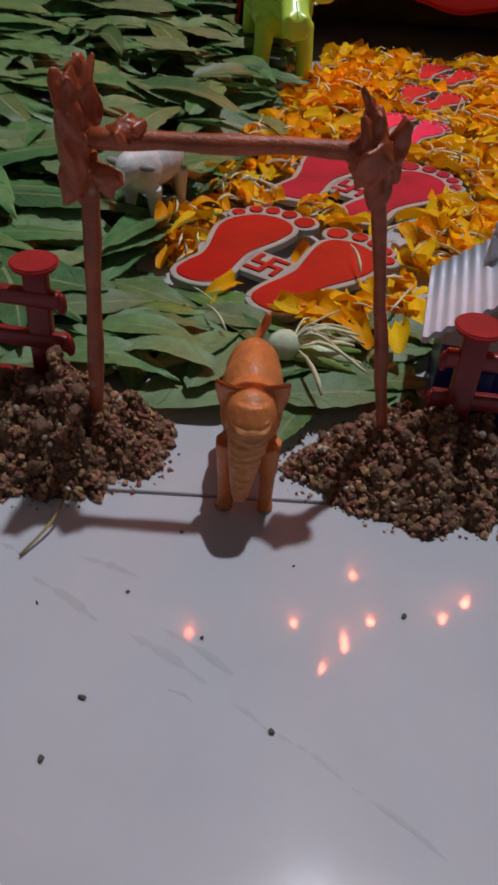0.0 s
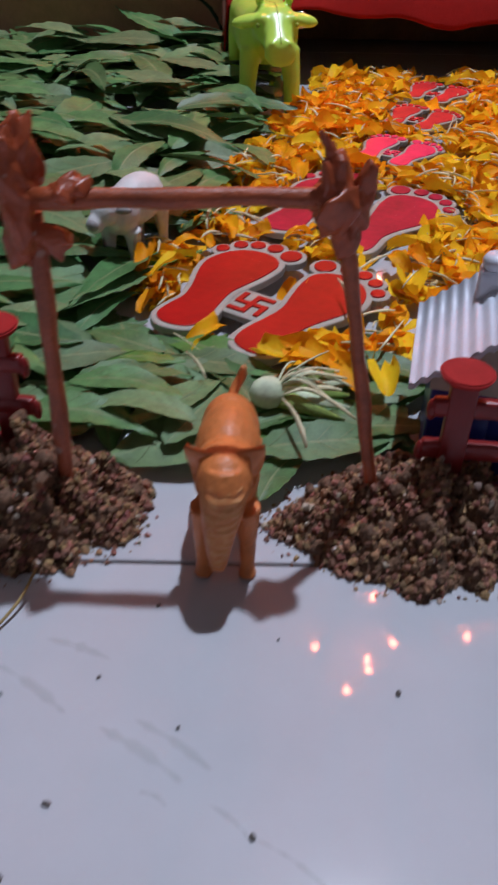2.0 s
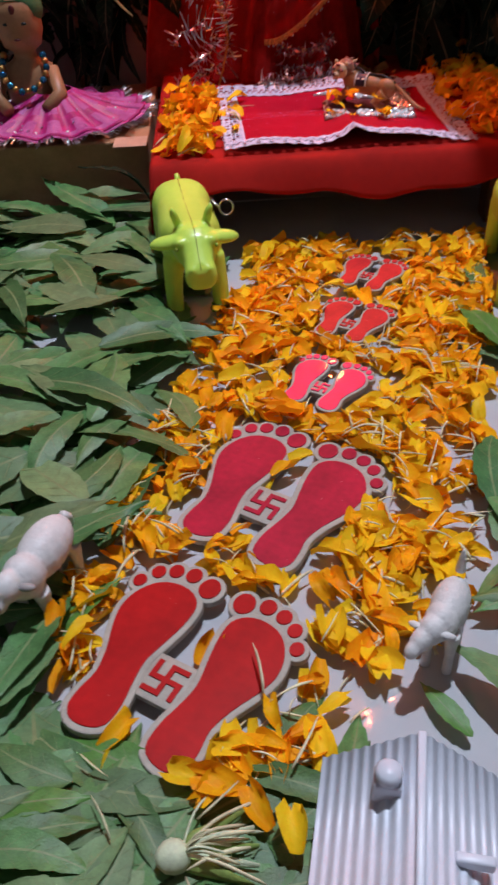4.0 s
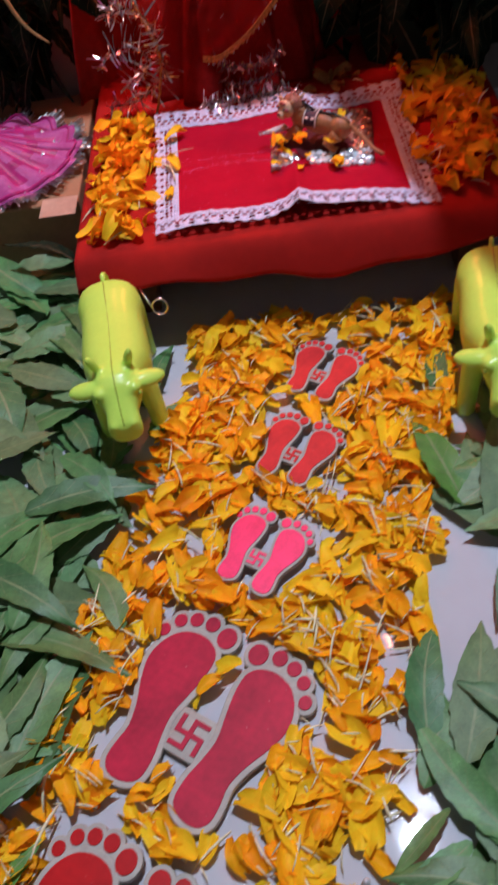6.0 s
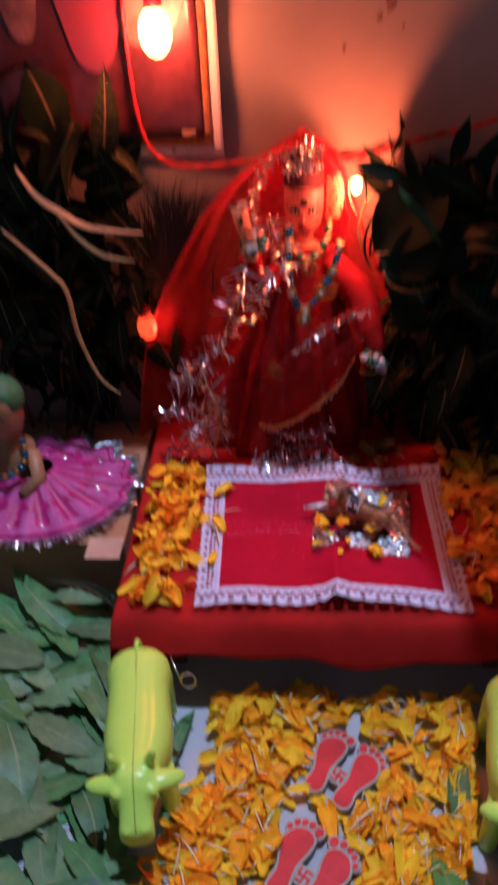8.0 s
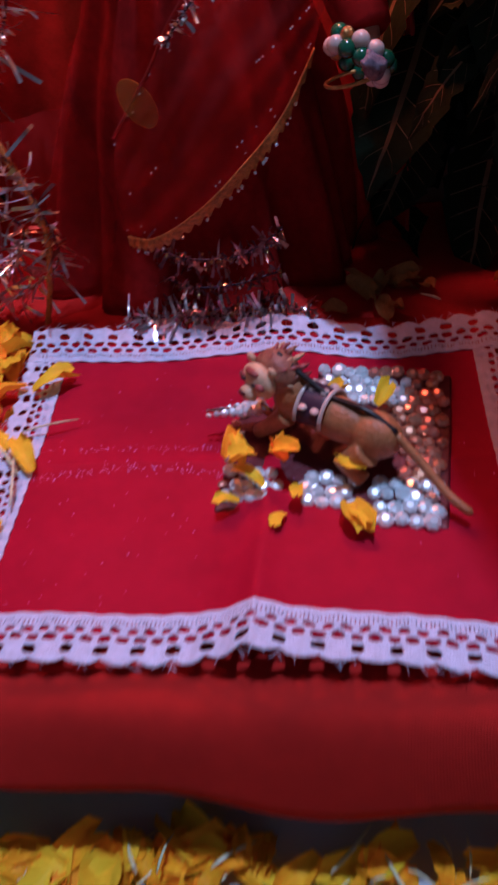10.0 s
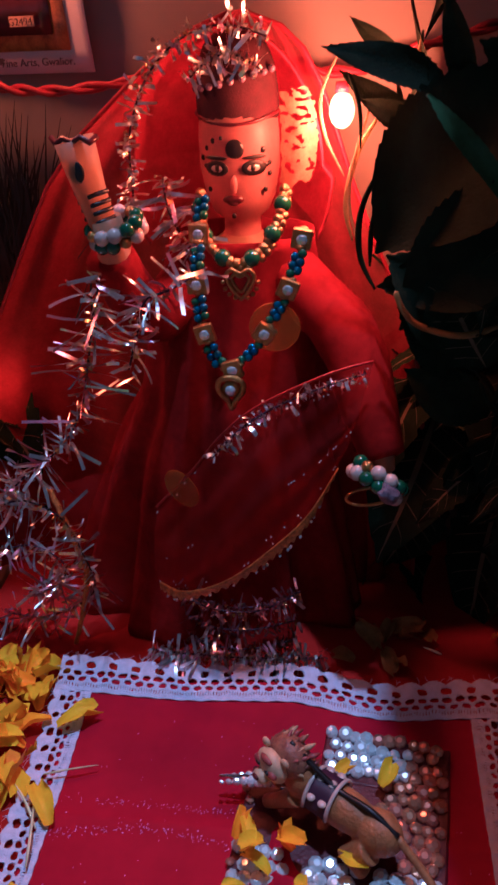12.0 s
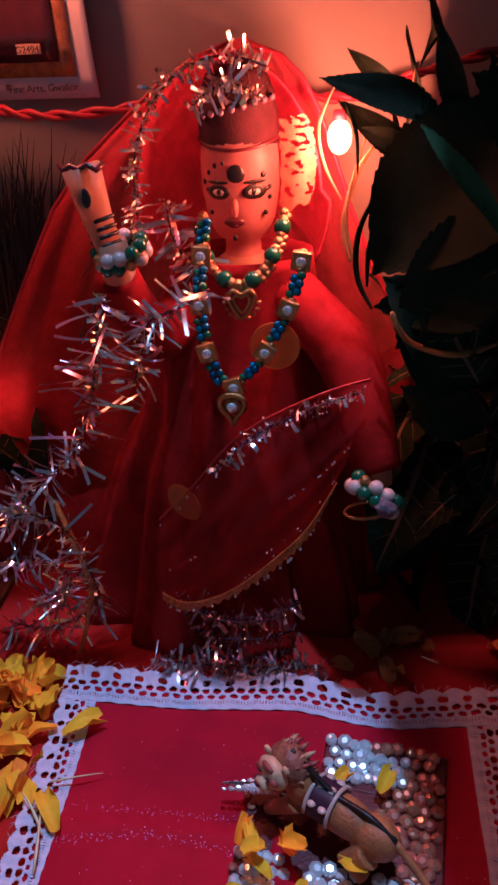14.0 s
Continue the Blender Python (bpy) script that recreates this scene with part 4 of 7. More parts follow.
        block(bm, (-over, -0.0014, z - 0.0027), (sections * step + over, 0.0022, z + 0.0027), 0.0009)
        for e in (-over, sections * step + over):
            ball(bm, (e, 0.0004, z - 0.0012), (0.0016, 0.0018, 0.0034), u=8, v=8)
        part("rail", bm, M["fence"], ob)
    return ob


fence((0.0060, 0.2430, 0.0030), 172, 1, "dark red plastic toy fence with round caps in soil")
fence((0.1302, 0.2295, -0.0005), -5, 1, "dark red plastic toy fence before the toy hut")


# ---- toy hut ----
def hut():
    ob = thing("toy_hut", "toy hut with white corrugated roof and blue walls", "toy house", (0.1520, 0.2612, 0), -12.3)
    bm = bmesh.new()
    block(bm, (-0.022, -0.0200, 0), (0.022, 0.0200, 0.036), 0.0008)
    part("wall", bm, M["blue"], ob, "shiny blue plastic walls", smooth=False)
    for y in (-0.0202, 0.0202):
        bm = bmesh.new()
        s = 1 if y > 0 else -1
        tri = [(-0.0225, 0.0355), (0.0225, 0.0355), (0.0225, 0.0395), (0.0, 0.0565), (-0.0225, 0.0395)]
        a = [bm.verts.new((x, y - s * 0.002, z)) for x, z in tri]
        b = [bm.verts.new((x, y + s * 0.0008, z)) for x, z in tri]
        bm.faces.new(a)
        bm.faces.new(b[::-1])
        for k in range(5):
            bm.faces.new((a[k], b[k], b[(k + 1) % 5], a[(k + 1) % 5]))
        bmesh.ops.recalc_face_normals(bm, faces=bm.faces)
        part("gable", bm, M["gable"], ob, "cream gable", smooth=False)
    for side in (-1, 1):
        n = 96
        verts, faces = sheet(n, 2, lambda u, v: (side * 0.0285 * u, -0.0240 + 0.048 * v, 0.0605 - 0.0225 * u + 0.0005 * math.cos(u * 9 * 2 * math.pi)))
        low = [(x, y, z - 0.0022) for x, y, z in verts]
        w = n + 1
        rim = []
        loop = list(range(w)) + [w * j + n for j in (1, 2)] + [2 * w + i for i in range(n - 1, -1, -1)] + [w]
        for i, a in enumerate(loop):
            b = loop[(i + 1) % len(loop)]
            rim.append((a, b, b + len(verts), a + len(verts)))
        raw("roof_slope", verts + low, faces + [tuple(i + len(verts) for i in f[::-1]) for f in faces] + rim, M["roof"], ob, smooth=True)
    bm = bmesh.new()
    block(bm, (-0.0013, -0.0241, 0.0596), (0.0013, 0.0241, 0.0614), 0.0006)
    part("ridge", bm, M["roof"], ob)
    bm = bmesh.new()
    block(bm, (-0.0130, 0.0060, 0.0470), (-0.0050, 0.0130, 0.0600), 0.0010)
    chim = part("chimney", bm, M["roof"], ob)
    bm = bmesh.new()
    tube(bm, [(-0.009, 0.0095, 0.060), (-0.009, 0.0095, 0.0625), (-0.009, 0.0095, 0.0640)], [0.0036, 0.0040, 0.0030], 16)
    part("chimney_pot", bm, M["roof"], chim)
    bm = bmesh.new()
    block(bm, (0.0095, -0.0080, 0.0500), (0.0200, -0.0050, 0.0545), 0.0007)
    part("dormer", bm, M["roof"], ob, "small white ledge")
    for x0 in (-0.0170, 0.0040):
        bm = bmesh.new()
        block(bm, (x0, -0.0212, 0.012), (x0 + 0.0125, -0.0198, 0.028), 0.0005)
        part("shutter", bm, M["blue"], ob)
    return ob


hut()


# ---- toy animals ----
def animal(name, label, place, turn, spec, mat, voxel, category="toy animal", group=""):
    """A moulded animal: a skin melted from balls and pipes; spec gives those."""
    ob = thing(name, label, category, place, turn, group)
    bm = bmesh.new()
    for p, s, t in spec["balls"]:
        ball(bm, p, s, t, 16, 12)
    for pts, rad in spec["pipes"]:
        tube(bm, pts, rad, 10)
    rings = []
    for y, z, w, h in spec.get("loft", ()):
        ring = []
        for k in range(32):
            c, s = math.cos(k * math.pi / 16), math.sin(k * math.pi / 16)
            ring.append(bm.verts.new((w * abs(c) ** 0.8 * (1 if c > 0 else -1), y, z + h * abs(s) ** 0.8 * (1 if s > 0 else -1))))
        rings.append(ring)
    for a, b in zip(rings, rings[1:]):
        for k in range(32):
            bm.faces.new((a[k], a[(k + 1) % 32], b[(k + 1) % 32], b[k]))
    if rings:
        bm.faces.new(rings[0][::-1])
        bm.faces.new(rings[-1])
        bmesh.ops.recalc_face_normals(bm, faces=bm.faces)
    merged(part("body", bm, mat, ob), voxel).modifiers["soft"].iterations = 00 if voxel == 0.0007 else 4
    return ob


# yellow-green cows; nose towards -y
COW = {
    "loft": [(0.0530, 0.0470, 0.0070, 0.0080), (0.0500, 0.0472, 0.0145, 0.0142), (0.0440, 0.0475, 0.0192, 0.0180), (0.0360, 0.0472, 0.0206, 0.0186), (0.0250, 0.0462, 0.0190, 0.0184), (0.0130, 0.0455, 0.0196, 0.0186), (-0.0040, 0.0460, 0.0206, 0.0190), (-0.0170, 0.0475, 0.0198, 0.0190), (-0.0260, 0.0505, 0.0168, 0.0172),
             (-0.0340, 0.0550, 0.0142, 0.0138), (-0.0420, 0.0565, 0.0136, 0.0120), (-0.0480, 0.0550, 0.0122, 0.0108), (-0.0540, 0.0515, 0.0090, 0.0096), (-0.0590, 0.0485, 0.0094, 0.0088), (-0.0630, 0.0462, 0.0100, 0.0082), (-0.0655, 0.0448, 0.0090, 0.0070), (-0.0666, 0.0442, 0.0060, 0.0050)],
    "balls": [((s * 0.0165, -0.0415, 0.0600), (0.0122, 0.0058, 0.0040), (12, s * 10, s * 14)) for s in (-1, 1)] + [((s * 0.0098, -0.0350, 0.0715), (0.0028, 0.0030, 0.0088), (8, s * 16, 0)) for s in (-1, 1)]
    + [((s * 0.0095, -0.0475, 0.0615), (0.0042, 0.0046, 0.0036), (0, 0, 0)) for s in (-1, 1)] + [((s * 0.0050, -0.0640, 0.0510), (0.0030, 0.0026, 0.0024), (0, 0, 0)) for s in (-1, 1)],
    "pipes": [([(s * 0.0130, -0.022, 0.040), (s * 0.0150, -0.0255, 0.020), (s * 0.0156, -0.0275, 0.0)], [0.0074, 0.0060, 0.0056]) for s in (-1, 1)]
    + [([(s * 0.0130, 0.040, 0.042), (s * 0.0148, 0.043, 0.020), (s * 0.0150, 0.042, 0.0)], [0.0078, 0.0054, 0.0048]) for s in (-1, 1)],
}


def cow(place, turn, label):
    ob = animal("toy_cow", label, place, turn, COW, M["cow"], 0.0013, group="toy cows")
    # dark bumps: the shade of the eye hollows is put into colour
    for s in (-1, 1):
        bm = bmesh.new()
        ball(bm, (s * 0.0122, -0.0500, 0.0590), (0.0012, 0.0018, 0.0014), u=10, v=8)
        part("eye", bm, M["seam"], ob, "bump with an eye hollow's shade in its colour")
    bm = bmesh.new()
    tube(bm, curve_points([(0, 0.045, 0.061), (0, 0.050, 0.0655), (0.001, 0.0545, 0.060), (0.001, 0.0555, 0.045)], 4), 0.0017, 7)
    part("tail", bm, M["cow"], ob)
    bm = bmesh.new()
    tube(bm, curve_points([(0, y, z + h - 0.0003) for y, z, w, h in COW["loft"][2:-1]], 4), 0.00045, 5)
    part("seam", bm, M["seam"], ob, "raised moulding seam")
    return ob


cow((0.0803, 0.6565, 0.0), 8.4, "lime yellow plastic toy cow standing on leaves")
cow((0.3035, 0.6420, 0.0), -7.7, "lime yellow plastic toy cow beside the petal path")

# sheep
sheep = animal("toy_sheep", "small white plastic toy sheep standing on leaves", (0.0225, 0.3895, 0.003), -20, {
    "balls": [((0, 0.004, 0.0235), (0.0085, 0.0150, 0.0088), (0, 0, 0)), ((0, -0.010, 0.0240), (0.0075, 0.0080, 0.0085), (0, 0, 0)), ((-0.001, -0.0175, 0.0270), (0.0048, 0.0062, 0.0052), (25, 0, 0)), ((-0.002, -0.0225, 0.0240), (0.0030, 0.0040, 0.0034), (30, 0, 0))],
    "pipes": [([(s * 0.0048, y, 0.018), (s * 0.0052, y + 0.0005, 0.008), (s * 0.0052, y, 0.0)], [0.0034, 0.0020, 0.0021]) for s in (-1, 1) for y in (-0.010, 0.013)]}, M["white_toy"], 0.0007)
for s in (-1, 1):
    bm = bmesh.new()
    ball(bm, (s * 0.0065 - 0.001, -0.0165, 0.0275), (0.0034, 0.0016, 0.0014), (0, 0, s * 14), 10, 7)
    part("ear", bm, M["toy_face"], sheep)
bm = bmesh.new()
ball(bm, (-0.0020, -0.0250, 0.0240), (0.0024, 0.0018, 0.0022), u=10, v=7)
part("muzzle", bm, M["toy_face"], sheep, "grey muzzle")
sheep.scale = (1.18, 1.18, 1.18)
bm = bmesh.new()
tube(bm, [(0, 0.0185, 0.026), (0, 0.0215, 0.022), (0, 0.0220, 0.017)], [0.0018, 0.0016, 0.001], 7)
part("tail", bm, M["white_toy"], sheep)

# goat by the hut
goat = animal("toy_goat", "small white plastic toy goat with raised tail", (0.1830, 0.3500, 0.0), -28, {
    "balls": [((0, 0.005, 0.0340), (0.0086, 0.0160, 0.0104), (-10, 0, 0)), ((-0.001, -0.006, 0.0345), (0.0076, 0.0090, 0.0092), (0, 0, 0)), ((-0.003, -0.0120, 0.0352), (0.0062, 0.0080, 0.0072), (0, 0, -20)), ((-0.006, -0.0185, 0.0345), (0.0046, 0.0070, 0.0050), (20, 0, -20)), ((-0.008, -0.0235, 0.0325), (0.0034, 0.0050, 0.0038), (25, 0, -20))],
    "pipes": [([(s * 0.0046, y, 0.028), (s * 0.0050, y + 0.0005, 0.012), (s * 0.0050, y, 0.0)], [0.0038, 0.0022, 0.0024]) for s in (-1, 1) for y in (-0.006, 0.012)]}, M["white_toy"], 0.0007)
for s in (-1, 1):
    bm = bmesh.new()
    ball(bm, (s * 0.0068 - 0.003, -0.0145, 0.0370), (0.0040, 0.0018, 0.0015), (0, s * 10, s * 16), 10, 7)
    part("ear", bm, M["white_toy"], goat)
goat.scale = (0.86, 0.86, 0.86)
bm = bmesh.new()
tube(bm, [(0, 0.0185, 0.042), (0, 0.0200, 0.049), (0, 0.0190, 0.055)], [0.0024, 0.0016, 0.0006], 8)
part("tail", bm, M["white_toy"], goat)

# elephant in the gateway
TRUNK = [(0, -0.0112, 0.0395, 0.0056), (0, -0.0128, 0.0350, 0.0068), (-0.0004, -0.0144, 0.0285, 0.0060), (-0.0010, -0.0152, 0.0220, 0.0047), (-0.0014, -0.0154, 0.0160, 0.0037), (-0.0016, -0.0150, 0.0095, 0.0026)]
elephant = animal("toy_elephant", "orange rubber toy elephant standing in the gateway", (0.0692, 0.2165, 0.0), -1, {
    "balls": [((0, 0.007, 0.0290), (0.0098, 0.0170, 0.0122), (0, 0, 0)), ((0, 0.018, 0.0275), (0.0090, 0.0085, 0.0118), (0, 0, 0)), ((0, -0.0030, 0.0300), (0.0094, 0.0085, 0.0108), (0, 0, 0)), ((0, -0.0105, 0.0345), (0.0078, 0.0066, 0.0080), (0, 0, 0)), ((0, -0.0085, 0.0385), (0.0072, 0.0062, 0.0034), (6, 0, 0))],
    "pipes": [([(s * 0.0058, y, 0.024), (s * 0.0064, y, 0.011), (s * 0.0064, y - 0.0006, 0.0034), (s * 0.0064, y - 0.0014, 0.0)], [0.0042, 0.0025, 0.0022, 0.0029]) for s in (-1, 1) for y in (-0.0085, 0.0185)]
    + [([p[:3] for p in TRUNK], [p[3] for p in TRUNK])]}, M["orange_toy"], 0.0006)
elephant.scale = (0.93, 1, 1)


def ears_at(u, v):
    """Both flat ears and the ridge that joins them over the head."""
    c = 2 * u - 1
    half = 0.0104 - 0.0022 * v ** 1.5
    y = -0.0086 + 0.0030 * abs(c) ** 2 * math.sin(0.5 + 2.2 * v) + 0.0006 * math.sin(7 * v + 3 * c)
    return (c * half, y, 0.0416 - 0.0120 * v * (1 - 0.10 * abs(c) ** 4) + 0.0010 * abs(c) ** 3 * (1 - v))


verts, faces = sheet(36, 24, ears_at)
thick(raw("ears", verts, faces, M["orange_toy"], elephant, "flat ears joined by a ridge over the head"), 0.0016)


def trunk_at(u, v):
    """The worn, wrinkled front of head and trunk, fading out in ragged spots."""
    k = v * (len(TRUNK) - 1)
    i = min(int(k), len(TRUNK) - 2)
    x, y, z, r = (TRUNK[i][n] + (TRUNK[i + 1][n] - TRUNK[i][n]) * (k - i) for n in range(4))
    e = abs(2 * u - 1)
    a = (u - 0.5) * 2.5
    r += 0.00030 - 0.0011 * e ** 3 + 0.00014 * math.sin(80 * v + 1.6 * math.sin(5 * u + 9 * v)) + 0.0004 * noise.noise(Vector((3.4 * u, 11 * v, 2))) + 0.0003 * noise.noise(Vector((9 * u, 34 * v, 5))) + 0.0002 * math.exp(-((v - 0.22) / 0.12) ** 2) - 0.0014 * max(0, 0.08 - v) / 0.08
    return (x + r * math.sin(a), y - r * math.cos(a), z)


verts, faces = sheet(22, 120, trunk_at)
raw("trunk_front", verts, faces, M["worn_orange"], elephant, "pale worn wrinkles down the trunk")
bm = bmesh.new()
tube(bm, curve_points([(0, 0.0240, 0.034), (0.0010, 0.0262, 0.0365), (0.0030, 0.0275, 0.0400), (0.0035, 0.0255, 0.0440)], 4), [0.0015] * 10 + [0.0012, 0.0010, 0.0007], 7)
part("tail", bm, M["orange_toy"], elephant)

# ---- marks on the tiles ----
for k, (x, y, s) in enumerate(((0.052, 0.195, 0.0011), (0.111, 0.170, 0.0014), (0.077, 0.136, 0.0012), (0.034, 0.142, 0.0015), (0.040, 0.173, 0.0008), (0.028, 0.127, 0.0015), (0.083, 0.185, 0.0006), (0.060, 0.160, 0.0007), (0.018, 0.168, 0.0006))):
    bm = bmesh.new()
    s *= 0.7
    ball(bm, (0, 0, 0.0001), (s, s * 0.7, 0.0003), u=8, v=6)
    for w in bm.verts:
        w.co = rough(w.co, 0.0009, 0.0004, k)
    speck = tagged(part("dirt_speck", bm, M["speck"]), "dark speck of dirt on the white tile", "dirt", group="dirt specks")
    speck.location, speck.rotation_euler = (x, y, 0.0003), (0, 0, k)
bm = bmesh.new()
for a, b, w in (((0.015, 0.176), (0.034, 0.163), 0.0016), ((0.025, 0.184), (0.042, 0.178), 0.0014), ((0.042, 0.16), (0.062, 0.147), 0.0017), ((0.05, 0.162), (0.068, 0.15), 0.0014), ((0.053, 0.145), (0.059, 0.142), 0.0012), ((0.004, 0.187), (0.011, 0.182), 0.0012), ((0.067, 0.143), (0.077, 0.135), 0.001), ((0.077, 0.136), (0.092, 0.126), 0.0009), ((0.094, 0.124), (0.112, 0.11), 0.0009)):
    pts = [a, (0.5 * (a[0] + b[0]) + 0.0006, 0.5 * (a[1] + b[1]) + 0.0006), b]
    line = curve_points([(*p, 0.0004) for p in pts], 5)
    rows = []
    for i, p in enumerate(line):
        way = (line[min(i + 1, len(line) - 1)] - line[max(i - 1, 0)]).normalized()
        h = 1.05 * w * max(0.05, 0.6 + 1.1 * noise.noise(p * 420)) * math.sin(math.pi * (i + 0.5) / len(line))
        rows.append((bm.verts.new(p + Vector((-way.y, way.x, 0)) * h), bm.verts.new(p - Vector((-way.y, way.x, 0)) * h)))
    for a, b in zip(rows, rows[1:]):
        bm.faces.new((a[0], a[1], b[1], b[0]))
tagged(part("scuff_mark", bm, M["scuff"]), "faint grey scuff marks across the white tile", "scuff", kind="structure")
twig = thing("dry_twig", "thin dry straw sticking out of the soil", "twig", (0.018, 0.199, 0.002), -16)
bm = bmesh.new()
tube(bm, curve_points([(0, 0.004, 0.003), (0, -0.006, 0.001), (-0.003, -0.018, -0.001)], 4), 0.0004, 6)
part("stalk", bm, M["dry"], twig)


# ---- the shrine ----
AX0, AX1, AY0, AY1, AZ = 0.054, 0.350, 0.727, 0.972, 0.0665

stool = thing("shrine_stool", "low dark wooden stool under a red cloth", "stool")
bm = bmesh.new()
block(bm, (AX0 + 0.004, AY0 + 0.006, AZ - 0.016), (AX1 - 0.004, AY1, AZ - 0.0015), 0.002)
part("top", bm, M["wood"], stool, smooth=False)
for x in (AX0 + 0.022, AX1 - 0.045):
    for y in (AY0 + 0.014, AY1 - 0.035):
        bm = bmesh.new()
        block(bm, (x, y, 0), (x + 0.020, y + 0.020, AZ - 0.0155), 0.0012)
        part("leg", bm, M["wood"], stool, smooth=False)
bm = bmesh.new()
block(bm, (AX0 + 0.040, AY0 + 0.120, 0.003), (AX1 - 0.045, AY0 + 0.130, AZ - 0.0165), 0.001)
part("apron", bm, M["wood"], stool, smooth=False)
bm = bmesh.new()
ring_c = Vector((0.106, 0.692, 0.0465))
tube(bm, [ring_c + 0.0048 * Vector((math.cos(a), 0.35 * math.sin(a), math.sin(a))) for a in (k * math.pi / 10 for k in range(20))], 0.0007, 7, True)
tube(bm, [ring_c + Vector((-0.0045, 0, 0)), ring_c + Vector((-0.012, 0.014, 0.002)), ring_c + Vector((-0.016, 0.028, 0.002))], 0.0008, 6)
part("ring", bm, M["chrome"], stool, "thin steel ring on a hook")


def cloth_at(u, v):
    """The red cloth: flat on the stool, hanging over its front and sides with a wavy hem."""
    x = AX0 - 0.028 + (AX1 - AX0 + 0.056) * u
    run = v * (AY1 - AY0 + 0.026)
    drop_front = 0.014 + 0.010 * math.sin(math.pi * min(1, max(0, (x - AX0) / (AX1 - AX0)))) + 0.003 * math.sin(x * 31 + 0.5) + 0.002 * math.sin(x * 95)
    y, z = AY0 + run - 0.026, AZ
    if y < AY0:
        t = (AY0 - y) / 0.026
        z, y = AZ - drop_front * t ** 1.5, AY0 - 0.017 * t ** 0.8 - 0.0015 * math.sin(x * 60 + 1) * t
    side = max(AX0 - x, x - AX1, 0) / 0.028
    if side > 0:
        z -= 0.045 * side
        x = (AX0 - 0.004 * side ** 0.5 if x < AX0 else AX1 + 0.004 * side ** 0.5)
    z += 0.0006 * noise.noise(Vector((x * 40, y * 40, 1))) + 0.0005 * noise.noise(Vector((x * 110, y * 25, 4)))
    return (x, y, z)


verts, faces = sheet(170, 110, cloth_at)
thick(tagged(raw("altar_cloth", verts, faces, M["cloth"]), "plain red cotton cloth draped over the stool", "cloth"), 0.0008)

# handkerchief with a lace border
HX0, HX1, HY0, HY1 = 0.1075, 0.2885, 0.7310, 0.8760


def kerchief_z(x, y):
    front = max(0.0, 1 - (y - HY0) / 0.09)
    back = max(0.0, 1 - (HY1 - y) / 0.05)
    rise = max(0.0, 1 - (HY1 - y) / 0.016)
    z = AZ + 0.0016
    z += 0.0130 * front * math.exp(-abs(x - 0.201) / 0.016) + 0.0028 * front * (math.sin((x - 0.11) * 62) + 1)
    z += 0.0035 * rise ** 1.2 + 0.0020 * back * math.exp(-((x - 0.20) / 0.03) ** 2) + 0.0012 * back * (1 + math.sin(x * 70))
    z += 0.0010 * math.exp(-abs(y - 0.808) / 0.004) + 0.0007 * math.exp(-abs(x - 0.201) / 0.004)
    return z + 0.0005 * noise.noise(Vector((x * 60, y * 60, 7)))


def kerchief_xy(u, v):
    """Corners of the cloth's slightly crooked square."""
    x = HX0 + (HX1 - HX0) * u - 0.005 * v * (1 - u) - 0.003 * v * u
    y = HY0 + (HY1 - HY0) * v + 0.004 * math.sin(math.pi * u) * (1 - v) * 0.6 + 0.001 * u * v - 0.0035 * v * math.exp(-((u - 0.72) / 0.12) ** 2)
    return x, y


kerchief = thing("handkerchief", "crimson satin handkerchief with white lace border", "handkerchief")
W = 0.0135
BAND_X, BAND_Y = 0.088, 0.107
verts, faces = sheet(100, 100, lambda u, v: (*kerchief_xy(0.05 + 0.9 * u, 0.05 + 0.9 * v), kerchief_z(*kerchief_xy(0.05 + 0.9 * u, 0.05 + 0.9 * v))))
thick(raw("satin", verts, faces, M["satin"], kerchief), 0.0004)


def lace_hole(s, w):
    """True where the lace is open; s along the edge, w from its inner to its outer side, in metres."""
    if w < 0.0016:
        return False
    if w > 0.0120 + 0.0015 * abs(math.cos(math.pi * s / 0.0096)) ** 0.7:
        return True
    s += 0.0007 * noise.noise(Vector((s * 220, w * 220, 0.5)))
    w += 0.0005 * noise.noise(Vector((s * 200, w * 200, 4.5)))
    for row, pitch, shift, half_s, half_w in ((0.0046, 0.0048, 0.0, 0.00165, 0.00085), (0.0069, 0.0048, 0.0024, 0.00180, 0.00100)):
        d = ((s + shift) % pitch) - pitch / 2
        if (abs(d) / half_s) ** 2.2 + (abs(w - row) / half_w) ** 2.2 < 1:
            return True
    d = (s % 0.0096) - 0.0048
    if (abs(d) / 0.0019) ** 3 + (abs(w - 0.0098) / 0.0011) ** 3 < 1:
        return True
    return 0.0018 < w < 0.0032 and (s % 0.0011) < 0.0003


SPAN = HX1 - HX0
for k in range(4):
    def lace_at(u, v, k=k):
        a, b = (u, BAND_Y * (1 - v)) if k in (0, 2) else (BAND_Y + (1 - 2 * BAND_Y) * u, BAND_X * (1 - v))
        uv = {0: (a, b), 1: (1 - b, a), 2: (1 - a, 1 - b), 3: (b, 1 - a)}[k]
        x, y = kerchief_xy(*uv)
        return (x, y, kerchief_z(x, y) + 0.0007 + 0.0003 * math.sin(u * 130))
    n = 620 if k in (0, 2) else 500
    verts, faces = sheet(n, 40, lace_at, lambda u, v: lace_hole(u * SPAN * (1 if k in (0, 2) else 1 - 2 * BAND_Y), v * W))
    thick(raw("lace", verts, faces, M["lace"], kerchief, "white crochet lace edging"), 0.0005)
# loose threads along the lace
rg = random.Random(17)
for side in range(4):
    bm = bmesh.new()
    for _ in range(46):
        a = rg.random()
        u, v = {0: (a, 0.004), 1: (0.996, a), 2: (a, 0.996), 3: (0.004, a)}[side]
